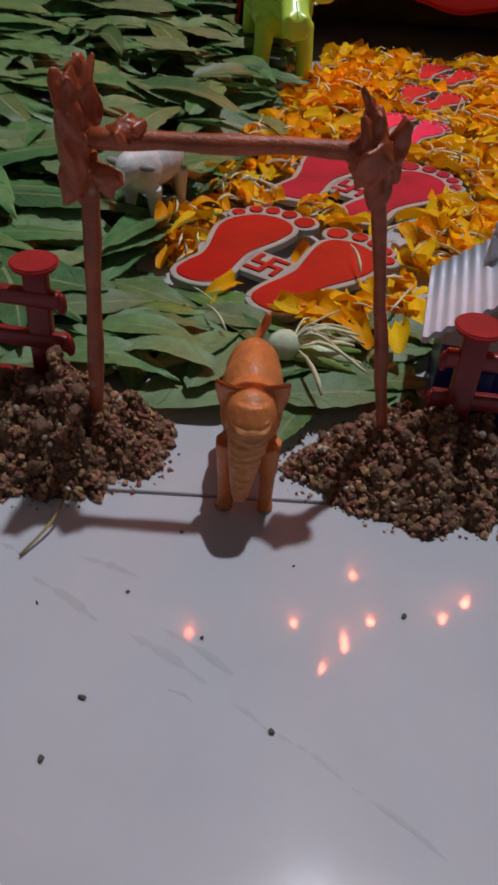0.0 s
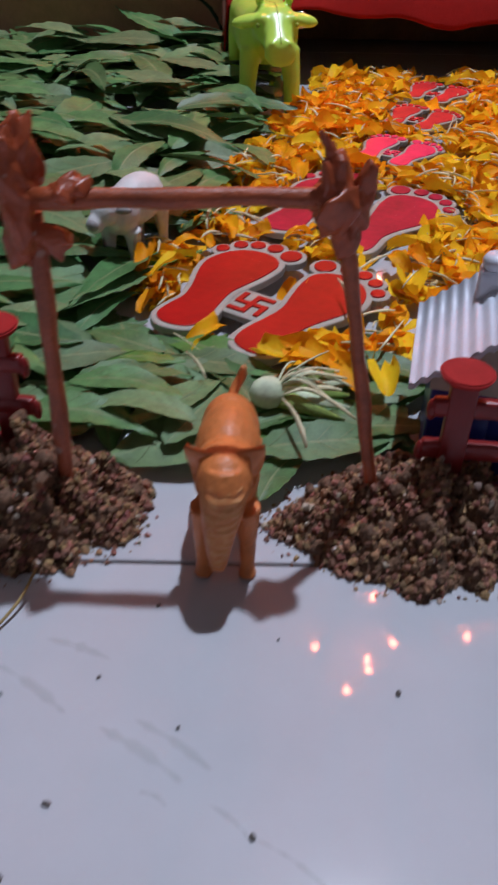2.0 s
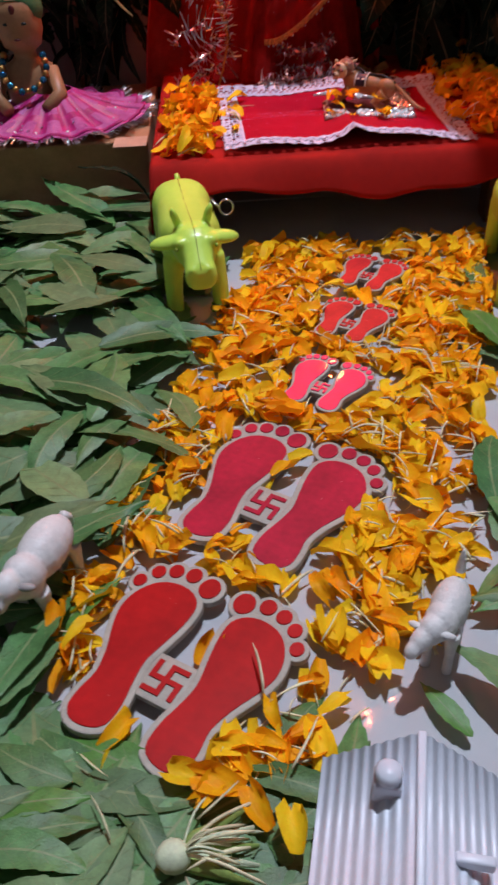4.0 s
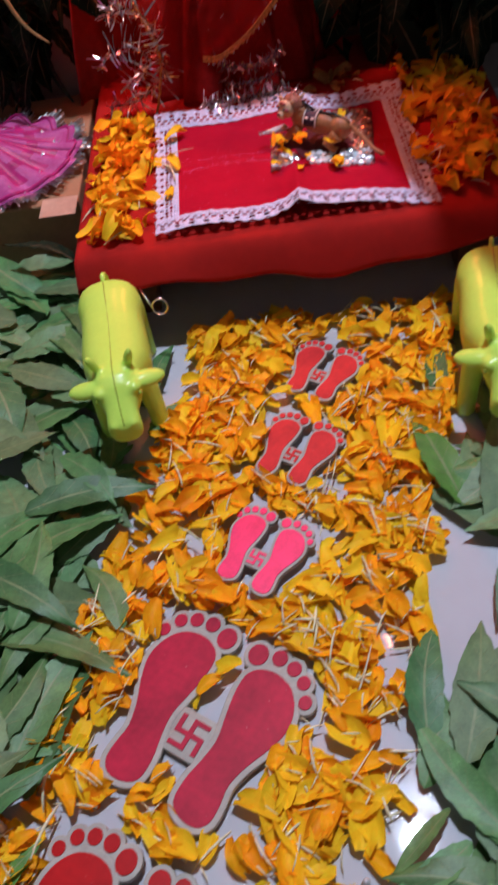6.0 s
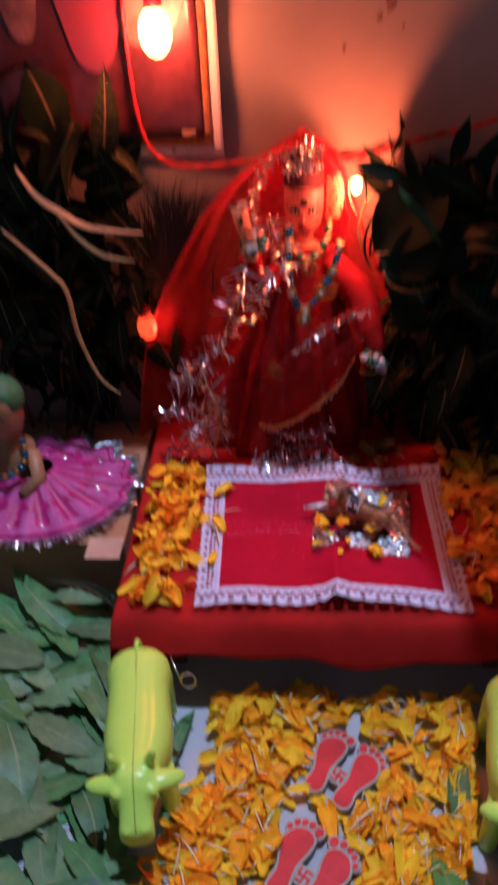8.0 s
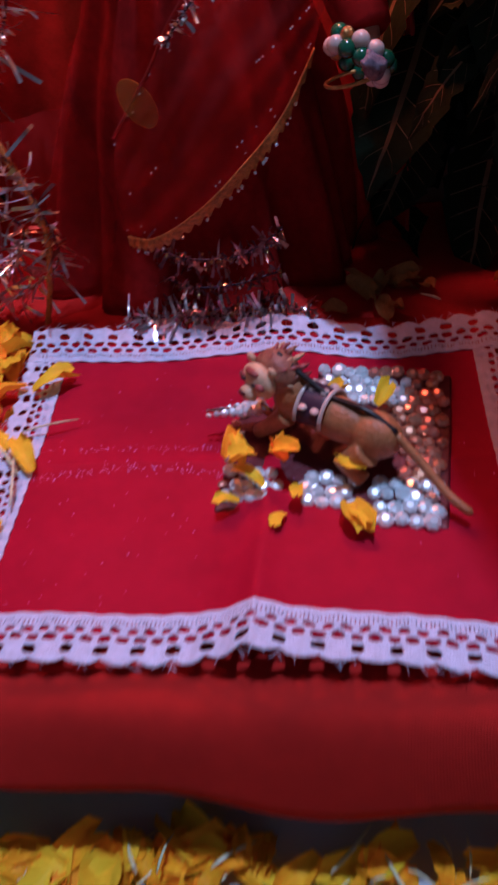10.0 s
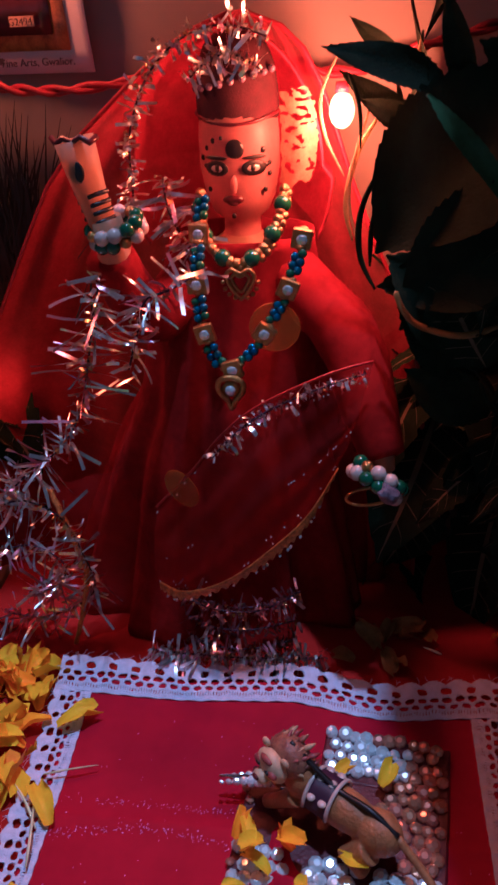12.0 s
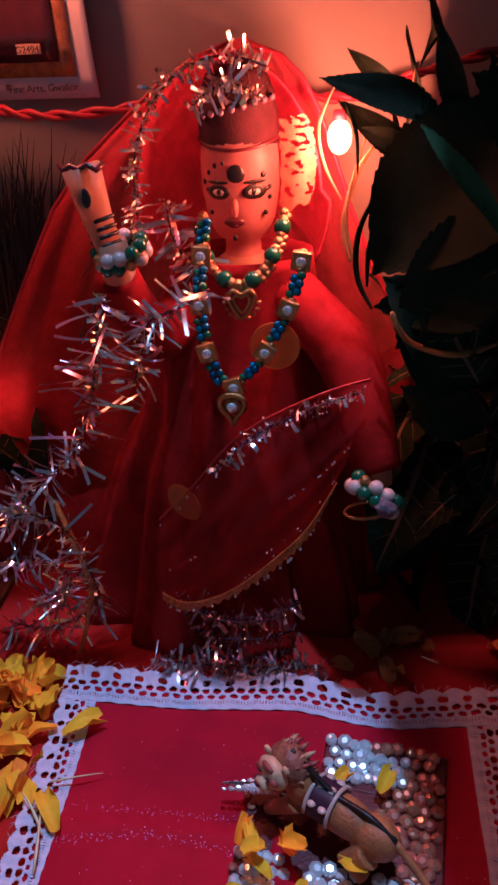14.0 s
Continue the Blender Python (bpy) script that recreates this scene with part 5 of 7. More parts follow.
        out = Vector(((0, -1, 0), (1, 0, 0), (0, 1, 0), (-1, 0, 0))[side])
        x, y = kerchief_xy(u, v)
        p = Vector((x, y, kerchief_z(x, y) + 0.0010))
        along = Vector((out.y, out.x, 0)) * rg.gauss(0, 0.0022)
        tube(bm, [p, p + out * 0.0012 + along * 0.4 + Vector((0, 0, rg.gauss(0.0002, 0.0004))), p + out * rg.uniform(0.0015, 0.0035) + along], [0.00010, 0.00009, 0.00005], 4)
    part("loose_threads", bm, M["lace"], kerchief, kind="stuff")
verts, faces = [], []
rg = random.Random(5)
for n in range(420):
    x = rg.uniform(0.122, 0.190) if rg.random() < 0.8 else rg.uniform(0.125, 0.27)
    y = rg.uniform(0.748, 0.855) if n > 320 else rg.gauss(0.8035, 0.0011) + 0.002 * math.sin(90 * x) if rg.random() < 0.65 else rg.gauss(0.8145, 0.0008)
    z, s = kerchief_z(x, y) + 0.0006, rg.uniform(0.00010, 0.00024)
    m = pose(x, y, z, rg.uniform(-50, 50), rg.uniform(-50, 50), rg.uniform(0, 90))
    base = len(verts)
    verts += [m @ Vector(p) for p in ((-s, -s, 0), (s, -s, 0), (s, s, 0), (-s, s, 0))]
    faces.append((base, base + 1, base + 2, base + 3))
raw("glitter", verts, faces, M["glitter"], kerchief, "line of pink glitter along a crease", "stuff", smooth=False)

# marigold petals heaped on the cloth
r3 = random.Random(44)


BROWNED = [petal_mesh("petal", 0.016, 0.011, 0.14, n, M["gold_leaf"]) for n in range(20, 29)]


def heap_of_petals(x0, x1, y0, y1, count, high, label, big=1.05, meshes=PETALS):
    ob = thing("petal_heap", label, "petals", group="petal heaps")

    def where(r):
        x, y = r.gauss((x0 + x1) / 2, (x1 - x0) / 4), r.uniform(y0, y1)
        return (x, y) if x0 < x < x1 else None
    spots = [(k, Matrix.Translation((0, 0, AZ)) @ m) for k, m in petal_spots(count, where, r3, lambda x, y: high * (1 - abs(2 * (x - x0) / (x1 - x0) - 1) ** 2) + 0.003, len(PETALS), 30, False, big)]
    LATER.extend(lay(meshes, spots, ob, "petals of the heap", lambda p: True, "heaped_petals", "petal"))
    feet = [(k, Matrix.Translation((0, 0, AZ)) @ m) for k, m in petal_spots(count // 8, where, r3, lambda x, y: high, len(STRAWS), 12, False)]
    LATER.extend(lay(STRAWS, feet, ob, "", lambda p: True, "petal_feet", "petal_foot"))


heap_of_petals(0.060, 0.103, 0.734, 0.876, 135, 0.006, "heap of orange marigold petals beside the handkerchief", 1.22)
heap_of_petals(0.283, 0.346, 0.745, 0.920, 230, 0.012, "heap of orange marigold petals in the plant's shade")
heap_of_petals(0.220, 0.276, 0.886, 0.908, 11, 0.0008, "scattered dried marigold petals in shade behind the lace", 0.85, BROWNED)
stray = thing("fallen_petals", "stray yellow petals lying on the satin", "petals")
for k, x, y, a, s in ((2, 0.122, 0.802, 25, 0.9), (6, 0.118, 0.781, 160, 0.8), (7, 0.226, 0.786, 190, 0.8), (2, 0.111, 0.842, -70, 0.9)):
    LATER.append((PETALS[k], "petal", stray, pose(x, y, kerchief_z(x, y) + 0.003, 8, 0, a) @ Matrix.Scale(s, 4)))
for x, y, a, s in ((0.118, 0.800, 35, 1.0), (0.120, 0.786, 8, 1.2), (0.113, 0.821, -80, 1.0)):
    LATER.append((STRAWS[3], "petal_foot", stray, pose(x, y, kerchief_z(x, y) + 0.004, 0, 0, a) @ Matrix.Scale(s, 4)))


# ---- gem mat and toy lion ----
LX, LY, LZ = 0.2235, 0.813, AZ + 0.0022
mat_thing = thing("gem_mat", "rhinestone mat with silver stones, some coloured as red-lit, on satin", "ornament", (LX, LY, LZ), -6)
bm = bmesh.new()
block(bm, (-0.036, -0.031, 0.0), (0.034, 0.016, 0.0026), 0.0008)
block(bm, (-0.012, 0.0155, 0.0001), (0.0338, 0.036, 0.0025), 0.0008)
part("backing", bm, M["wine"], mat_thing, "wine-red satin backing", smooth=False)


def gem_mesh(name, mat):
    bm = bmesh.new()
    rows = [[bm.verts.new((r * math.cos(a), r * math.sin(a), z)) for a in (k * math.pi / 4 for k in range(8))] for r, z in ((0.80, -0.50), (1.0, 0.05), (0.86, 0.32), (0.42, 0.60))]
    for p, q in zip(rows, rows[1:]):
        for k in range(8):
            bm.faces.new((p[k], p[(k + 1) % 8], q[(k + 1) % 8], q[k]))
    bm.faces.new(rows[-1])
    bm.faces.new(rows[0][::-1])
    me = bpy.data.meshes.new(name)
    bm.to_mesh(me)
    bm.free()
    me.materials.append(mat)
    return me


GEM, GEM_RED_LIT = gem_mesh("stone", M["gem"]), gem_mesh("stone", M["gem_red_lit"])
rq = random.Random(12)
# bright clusters along the front and at the back; side columns coloured as red-lit
CLUSTERS = ((-0.0265, -0.0215, 0.0085, 0.0085, GEM), (-0.0020, -0.0215, 0.0095, 0.0070, GEM), (0.0210, -0.0225, 0.0105, 0.0085, GEM), (-0.0020, 0.0275, 0.0085, 0.0075, GEM), (0.0125, 0.0235, 0.0060, 0.0070, GEM),
            (0.0260, 0.0050, 0.0065, 0.0240, GEM_RED_LIT), (0.0130, 0.0320, 0.0170, 0.0035, GEM_RED_LIT), (0.0150, 0.0110, 0.0040, 0.0090, GEM_RED_LIT), (-0.0340, -0.0060, 0.0022, 0.0200, GEM_RED_LIT))
for j in range(15):
    for i in range(17):
        x, y = -0.0355 + 0.0043 * i + (0.0021 if j % 2 else 0), -0.030 + 0.0046 * j
        for cx, cy, hx, hy, me in CLUSTERS:
            if abs(x - cx) < hx and abs(y - cy) < hy:
                s = rq.uniform(0.0022, 0.0029) * (0.72 if hx < 0.003 else 1.0)
                LATER.append((me, "stone", mat_thing, pose(x + rq.gauss(0, 0.0004), y + rq.gauss(0, 0.0004), 0.0030 + rq.random() * 0.0010, rq.gauss(14, 9), rq.gauss(0, 9), rq.uniform(0, 45)) @ Matrix.Scale(s, 4)))
                break
for k in range(7):
    LATER.append((GEM, "stone", mat_thing, pose(-0.036 - 0.0026 * k + 0.008, 0.004 - 0.0004 * k, 0.0125 - 0.0003 * k, 20 * k, 30, 0) @ Matrix.Scale(0.0025 - 0.00024 * k, 4)))
    LATER.append((GEM, "stone", mat_thing, pose(-0.036 - 0.0026 * k + 0.009, 0.0072 - 0.0004 * k, 0.0120 - 0.0003 * k, 20 * k, 30, 0) @ Matrix.Scale(0.0022 - 0.00024 * k, 4)))
bm = bmesh.new()
tube(bm, [(-0.018, 0.005, 0.004), (-0.026, 0.0055, 0.012), (-0.045, 0.004, 0.0105)], [0.001, 0.0018, 0.0005], 6)
part("prong", bm, M["chrome"], mat_thing)

lion = animal("toy_lion", "tan plastic toy lion resting on the rhinestone mat", (LX - 0.0055, LY - 0.002, LZ + 0.0030), -121, {
    "balls": [((0, 0.006, 0.0210), (0.0085, 0.0180, 0.0095), (0, 0, 0)), ((0, 0.022, 0.0200), (0.0090, 0.0100, 0.0100), (0, 0, 0)), ((0, -0.012, 0.0250), (0.0085, 0.0085, 0.0110), (0, 0, 0)), ((0, -0.017, 0.0310), (0.0070, 0.0065, 0.0080), (0, 0, 0))],
    "pipes": [([(s * 0.006, -0.012, 0.018), (s * 0.0075, -0.020, 0.009), (s * 0.0075, -0.026, 0.0025)], [0.0046, 0.0034, 0.0032]) for s in (-1, 1)]
    + [([(s * 0.0065, 0.022, 0.016), (s * 0.0095, 0.014, 0.008), (s * 0.0095, 0.022, 0.0025)], [0.0062, 0.0042, 0.0036]) for s in (-1, 1)]}, M["lion"], 0.0007)
lion.scale = (0.76, 0.84, 0.76)
HEAD = Matrix.Translation((0, -0.018, 0)) @ pose(0, 0, 0, 2, 0, 70) @ Matrix.Translation((0, 0.018, 0))


def head_part(bm, name, mat, label=""):
    bmesh.ops.transform(bm, matrix=HEAD, verts=bm.verts)
    return part(name, bm, mat, lion, label)


bm = bmesh.new()
ball(bm, (0, -0.0175, 0.0345), (0.0097, 0.0082, 0.0100), u=24, v=14)
for w in bm.verts:
    w.co = rough(w.co, 0.003, 0.0006)
mane = head_part(bm, "mane", M["mane"], "russet mane with cream streaks")
for row, (y0, y1, r0, r1, n) in enumerate(((-0.0225, -0.0185, 0.0070, 0.0106, 17), (-0.0185, -0.0130, 0.0082, 0.0108, 15), (-0.0140, -0.0080, 0.0080, 0.0098, 13))):
    for k in range(n):
        a = 2 * math.pi * (k + 0.5 * row) / n
        c, d = math.cos(a), math.sin(a)
        jag = rq.uniform(0.86, 1.12)
        bm = bmesh.new()
        tube(bm, [(c * r0 * 0.7, y0, 0.0345 + d * r0 * 0.7), (c * r0 * 1.05, 0.5 * (y0 + y1), 0.0345 + d * r0 * 1.05), (c * r1 * 0.93 * jag, y1, 0.0345 + d * r1 * 0.93 * jag)], [0.0012, 0.0013, 0.0004], 6)
        tuft = head_part(bm, "tuft", (M["mane_cream"], M["mane"], M["patch_red"])[(k + row) % 3])
        tuft.parent = mane
bm = bmesh.new()
ball(bm, (0, -0.0262, 0.0350), (0.0080, 0.0048, 0.0078), u=18, v=12)
ball(bm, (0, -0.0320, 0.0320), (0.0038, 0.0028, 0.0030), u=12, v=8)
ball(bm, (0, -0.0310, 0.0292), (0.0026, 0.0020, 0.0018), u=10, v=8)
for s in (-1, 1):
    ball(bm, (s * 0.0062, -0.0240, 0.0420), (0.0022, 0.0014, 0.0022), u=10, v=8)
head_part(bm, "face", M["lion_mark"], "pale painted face with round ears")
bm = bmesh.new()
ball(bm, (0, -0.0346, 0.0336), (0.0020, 0.0010, 0.0013), u=8, v=6)
head_part(bm, "nose", M["paint_lip"], "dark red nose")
for x, z, rx, rz in ((0.0046, 0.0366, 0.0028, 0.0017), (-0.0042, 0.0372, 0.0026, 0.0018), (0.0, 0.0410, 0.0036, 0.0014)):
    bm = bmesh.new()
    ball(bm, (x, -0.0296 - 0.25 * (0.0366 - z), z), (rx, 0.0018, rz), u=10, v=7)
    head_part(bm, "painted_patch", M["patch_red"])
for s in (-1, 1):
    bm = bmesh.new()
    ball(bm, (s * 0.0030, -0.0310, 0.0372), (0.0014, 0.0007, 0.0009), u=8, v=6)
    head_part(bm, "eye", M["paint_black"])
bm = bmesh.new()
tube(bm, curve_points([(0, -0.018, 0.0440), (0, -0.008, 0.0372), (0, 0.004, 0.0312), (0, 0.018, 0.0312), (0, 0.030, 0.0255)], 5), 0.0018, 7, flat=0.7)
part("back_stripe", bm, M["paint_black"], lion, "black stripe along the spine")
bm = bmesh.new()
tube(bm, curve_points([(0, 0.030, 0.0240), (0.001, 0.040, 0.0160), (0.004, 0.052, 0.0080), (0.006, 0.062, 0.0050)], 5), [0.0018] * 15 + [0.0008], 7)
part("tail", bm, M["lion"], lion)
verts, faces = sheet(12, 6, lambda u, v: (0.0100 * math.sin((u - 0.5) * 2.9), -0.006 + 0.010 * v, 0.0208 + 0.0112 * math.cos((u - 0.5) * 2.9)))
saddle = thick(raw("saddle_cloth", verts, faces, M["violet"], lion, "dark violet cloth with white dots"), 0.0008)
for y in (-0.0062, 0.0042):
    bm = bmesh.new()
    tube(bm, [(0.0104 * math.sin(t), y, 0.0208 + 0.0116 * math.cos(t)) for t in (-1.45 + 0.29 * k for k in range(11))], 0.0009, 6)
    part("edging", bm, M["pearl"], saddle, "white cloth edging")
for a in (-0.62, -0.30, 0.0, 0.35):
    for y in (-0.0035, 0.0015):
        bm = bmesh.new()
        ball(bm, (0.0106 * math.sin(a * 2.4), y, 0.0208 + 0.0116 * math.cos(a * 2.4)), (0.0021, 0.0019, 0.0010), u=10, v=6)
        part("dot", bm, M["pearl"], saddle)
for k, x, y, z, a in ((2, 0.205, 0.790, 0.0837, 60), (7, 0.240, 0.824, 0.0797, -40), (3, 0.212, 0.782, 0.0807, 150), (3, 0.198, 0.786, 0.0817, 100), (6, 0.236, 0.793, 0.0837, 80), (0, 0.193, 0.798, 0.0837, -30), (2, 0.199, 0.793, 0.0857, 10), (7, 0.203, 0.796, 0.0867, 120), (4, 0.207, 0.799, 0.0857, -100), (1, 0.212, 0.795, 0.0847, 45), (3, 0.216, 0.791, 0.0837, 170), (2, 0.222, 0.820, 0.0847, -60), (7, 0.214, 0.831, 0.0877, 130), (2, 0.232, 0.783, 0.0817, 200)):
    LATER.append((PETALS[k], "petal", stray, pose(x - 0.005, y, z - (0.0065 if y < 0.792 else 0.002), 20, 10, a) @ Matrix.Scale(0.56, 4)))


# ---- the doll and its dress ----
DX, DY = 0.1835, 0.915


def doll():
    """The enthroned doll as one plain painted mesh."""
    bm = bmesh.new()
    # head, neck and trunk
    prof = [(0.1800, 0.0180, 0.014), (0.215, 0.0200, 0.0150), (0.232, 0.0215, 0.0140), (0.240, 0.0130, 0.0110), (0.2445, 0.0068, 0.0068), (0.2500, 0.0066, 0.0068), (0.2525, 0.0100, 0.0096), (0.2580, 0.0126, 0.0118), (0.2680, 0.0142, 0.0130), (0.2780, 0.0143, 0.0132), (0.2860, 0.0136, 0.0128), (0.2875, 0.0100, 0.0100)]
    rings = []
    for z, a, b in prof:
        lean = 0.10 * (z - 0.2)
        rings.append([bm.verts.new((DX + a * math.cos(t), DY - 0.008 + lean + b * math.sin(t), z)) for t in (k * math.pi / 14 for k in range(28))])
    for p, q in zip(rings, rings[1:]):
        for k in range(28):
            bm.faces.new((p[k], p[(k + 1) % 28], q[(k + 1) % 28], q[k]))
    bm.faces.new(rings[-1])
    bm.faces.new(rings[0][::-1])
    # nose
    ball(bm, (DX - 0.0005, DY - 0.0152, 0.2640), (0.0013, 0.0014, 0.0032), (-14, 0, 0), 10, 8)
    # raised arm with a flat painted palm, and the lowered arm
    tube(bm, [(DX - 0.018, DY - 0.010, 0.232), (DX - 0.032, 0.884, 0.222), (DX - 0.036, 0.872, 0.240), (0.1460, 0.868, 0.263)], [0.0075, 0.0070, 0.0062, 0.0052], 12)
    tube(bm, [(0.1455, 0.868, 0.260), (0.1430, 0.868, 0.270), (0.1412, 0.868, 0.280), (0.1400, 0.868, 0.2870)], [0.0046, 0.0052, 0.0062, 0.0067], 14, flat=0.55)
    tube(bm, [(DX + 0.018, DY - 0.012, 0.230), (0.222, 0.888, 0.212), (0.230, 0.872, 0.192), (0.236, 0.862, 0.1785), (0.2380, 0.860, 0.1735)], [0.0075, 0.0078, 0.0066, 0.0046, 0.0030], 12)

    def dot(x, z, rx, rz, slot, y=None, depth=0.0006):
        lean = 0.10 * (z - 0.2)
        k = min(1.0, abs(x - DX) / 0.0145)
        y = DY - 0.008 + lean - 0.0130 * math.sqrt(1 - k * k) if y is None else y
        ball(bm, (x, y, z), (rx, depth, rz), (0, 0, (x - DX) * 3600), 10, 7, slot)
    dot(DX + 0.0002, 0.2755, 0.0034, 0.0033, 1, depth=0.0009)
    for s in (-1, 1):
        dot(DX + s * 0.0064, 0.2692, 0.0047, 0.0027, 1)
        dot(DX + s * 0.0062, 0.2692, 0.0030, 0.0014, 3, depth=0.0009)
        dot(DX + s * 0.0060, 0.2693, 0.0013, 0.0014, 1, depth=0.0012)
        dot(DX + s * 0.0066, 0.2726, 0.0046, 0.0007, 1)
        dot(DX + s * 0.0105, 0.2696, 0.0013, 0.0008, 1)
    dot(DX - 0.0010, 0.2590, 0.0040, 0.0016, 2, depth=0.0011)
    dot(DX - 0.0010, 0.2578, 0.0022, 0.0009, 2, depth=0.0011)
    for dx, dz, sz in ((-0.0075, 0.2780, 0.0009), (-0.0100, 0.2755, 0.0008), (0.0095, 0.2745, 0.0010), (0.0115, 0.2700, 0.0008), (-0.0118, 0.2720, 0.0009), (-0.0095, 0.2620, 0.0009), (0.0100, 0.2615, 0.0009), (-0.0010, 0.2535, 0.0009), (-0.0045, 0.2790, 0.0007), (0.0115, 0.2665, 0.0008)):
        dot(DX + dx, dz, sz, sz * 1.1, 1)
    # painted palm
    ball(bm, (0.1408, 0.8640, 0.2780), (0.0024, 0.0006, 0.0033), (0, 0, 0), 10, 7, 1)
    tube(bm, [(0.1330, 0.8680, 0.2876), (0.1352, 0.8652, 0.2862), (0.1375, 0.8650, 0.2880), (0.1402, 0.8650, 0.2866), (0.1430, 0.8650, 0.2882), (0.1456, 0.8652, 0.2864), (0.1474, 0.8680, 0.2876)], 0.0010, 6, slot=2)
    for z, a in ((0.2708, 0.0054), (0.2680, 0.0052), (0.2654, 0.0050), (0.2626, 0.0050)):
        tube(bm, [(0.1432 - a + (0.270 - z) * 0.2, 0.8680, z), (0.1432 + (0.270 - z) * 0.2, 0.8648, z - 0.0004), (0.1432 + a + (0.270 - z) * 0.2, 0.8680, z + 0.0008)], 0.0008, 6, slot=1)
    # head faces take the skin copy that has red light in its colour
    for f in bm.faces:
        c = f.calc_center_median()
        if f.material_index == 0 and c.z > 0.243 and abs(c.x - DX) < 0.017:
            f.material_index = 4
    ob = part("doll", bm, [M["skin"], M["paint_black"], M["paint_lip"], M["pearl"], M["skin_red_lit"]])
    ob.location = BACK
    return tagged(ob, "painted plaster goddess doll with dark dots, leaning back", "doll")


doll()

# robe
robe = thing("robe", "dark red robe with soft folds around the doll", "robe", BACK)


def robe_at(u, v):
    a = 2 * math.pi * u
    z = AZ - BACK[2] + 0.001 + (0.236 - AZ) * v
    wide = 0.042 * (1 - v) ** 1.7 + 0.030 * (1 - v) * v + 0.026 - 0.004 * math.exp(-((v - 0.62) / 0.1) ** 2)
    deep = 0.016 + 0.020 * math.exp(-((v - 0.50) / 0.30) ** 2) + 0.012 * (1 - v) ** 4 + (0.017 * (1 - v) ** 3 if math.sin(a) < 0 else 0.0)
    fold = 1 + (0.10 * math.sin(9 * a + 2 * v) + 0.06 * math.sin(17 * a + 4 * v)) * (1 - v) ** 0.7
    return (DX - 0.019 * (1 - v) + wide * fold * math.cos(a), DY - 0.006 + deep * fold * math.sin(a) * (0.85 if math.sin(a) > 0 else 1.0), z)


verts, faces = sheet(120, 40, robe_at)
thick(raw("skirt", verts, faces, M["robe"], robe), 0.0008)
for pts, rad in (([(DX - 0.016, DY - 0.008, 0.234), (DX - 0.030, 0.888, 0.221), (DX - 0.036, 0.876, 0.236), (0.1455, 0.870, 0.250)], [0.0100, 0.0105, 0.0090, 0.0080]),
                 ([(DX + 0.014, DY - 0.010, 0.234), (0.2220, 0.890, 0.213), (0.2310, 0.874, 0.192), (0.2365, 0.863, 0.1775)], [0.0105, 0.0120, 0.0105, 0.0078])):
    bm = bmesh.new()
    tube(bm, curve_points(pts, 5), [rad[min(3, k // 5)] + (rad[min(3, k // 5 + 1)] - rad[min(3, k // 5)]) * (k % 5) / 5 for k in range(16)], 14)
    for w in bm.verts:
        w.co = rough(w.co, 0.008, 0.0010)
    part("sleeve", bm, M["robe"], robe)

# veil spread behind the doll
veil = thing("veil", "sheer red net veil spread over head and shoulders", "veil", BACK)
VEIL = [(0.066, 0.040, 0.254), (0.110, 0.046, 0.254), (0.160, 0.056, 0.254), (0.204, 0.075, 0.248), (0.237, 0.094, 0.232), (0.260, 0.108, 0.223), (0.278, 0.124, 0.2170), (0.292, 0.141, 0.2120), (0.303, 0.155, 0.2060), (0.310, 0.167, 0.1985), (0.3145, 0.1800, 0.1860)]


def veil_at(u, v):
    k = v * (len(VEIL) - 1)
    i = min(int(k), len(VEIL) - 2)
    z, a, b = (p + (q - p) * (k - i) for p, q in zip(VEIL[i], VEIL[i + 1]))
    x = a + (b - a) * u
    y = 0.944 - 0.034 * abs(2 * u - 1) ** 2.5 * (1 - 0.5 * v) + 0.0022 * math.sin(31 * u + 6 * v) * (1 - v) + 0.0015 * math.sin(57 * u)
    return (x, y, z)


verts, faces = sheet(90, 60, veil_at)
raw("net", verts, faces, M["net"], veil)
bm = bmesh.new()
tube(bm, [veil_at(0.0, k / 40) for k in range(41)], 0.0009, 6)
tube(bm, [veil_at(1.0, k / 40) for k in range(41)], 0.0009, 6)
part("hem", bm, M["cord"], veil)
# hood over the head


def hood_at(u, v):
    a = math.pi * (1.36 * u - 0.18)
    k = 1 - 0.55 * v ** 2
    x = -0.0335 * math.cos(a) * (1.0 if math.sin(a) > 0 else 1.10)
    return (DX - 0.004 + x * k, DY - 0.006 + 0.030 * v ** 0.6 + 0.0006 * math.sin(40 * u), 0.2660 + 0.0470 * math.sin(a) * k)


verts, faces = sheet(80, 16, hood_at)
raw("hood", verts, faces, M["net"], veil)
bm = bmesh.new()
tube(bm, [hood_at(k / 50, 0.0) for k in range(51)], 0.0007, 7)
part("hood_hem", bm, M["cord"], veil, "thin red hem")

verts, faces = sheet(36, 90, lambda u, v: (0.1970 + 0.0130 * u + 0.002 * math.sin(3 * v), 0.9060 - 0.0040 * math.sin(math.pi * u), 0.2620 + 0.0330 * v),
                     lambda u, v: noise.noise(Vector((u * 5, v * 22, 1.5))) > 0.26 or abs(2 * u - 1) ** 3 + abs(2 * v - 1) ** 4 + 0.5 * noise.noise(Vector((u * 4, v * 9, 6))) > 0.9)
raw("net_trim", verts, faces, M["net_gold"], veil, "gold mesh trim lit by the bulb")

# turban crown
bm = bmesh.new()
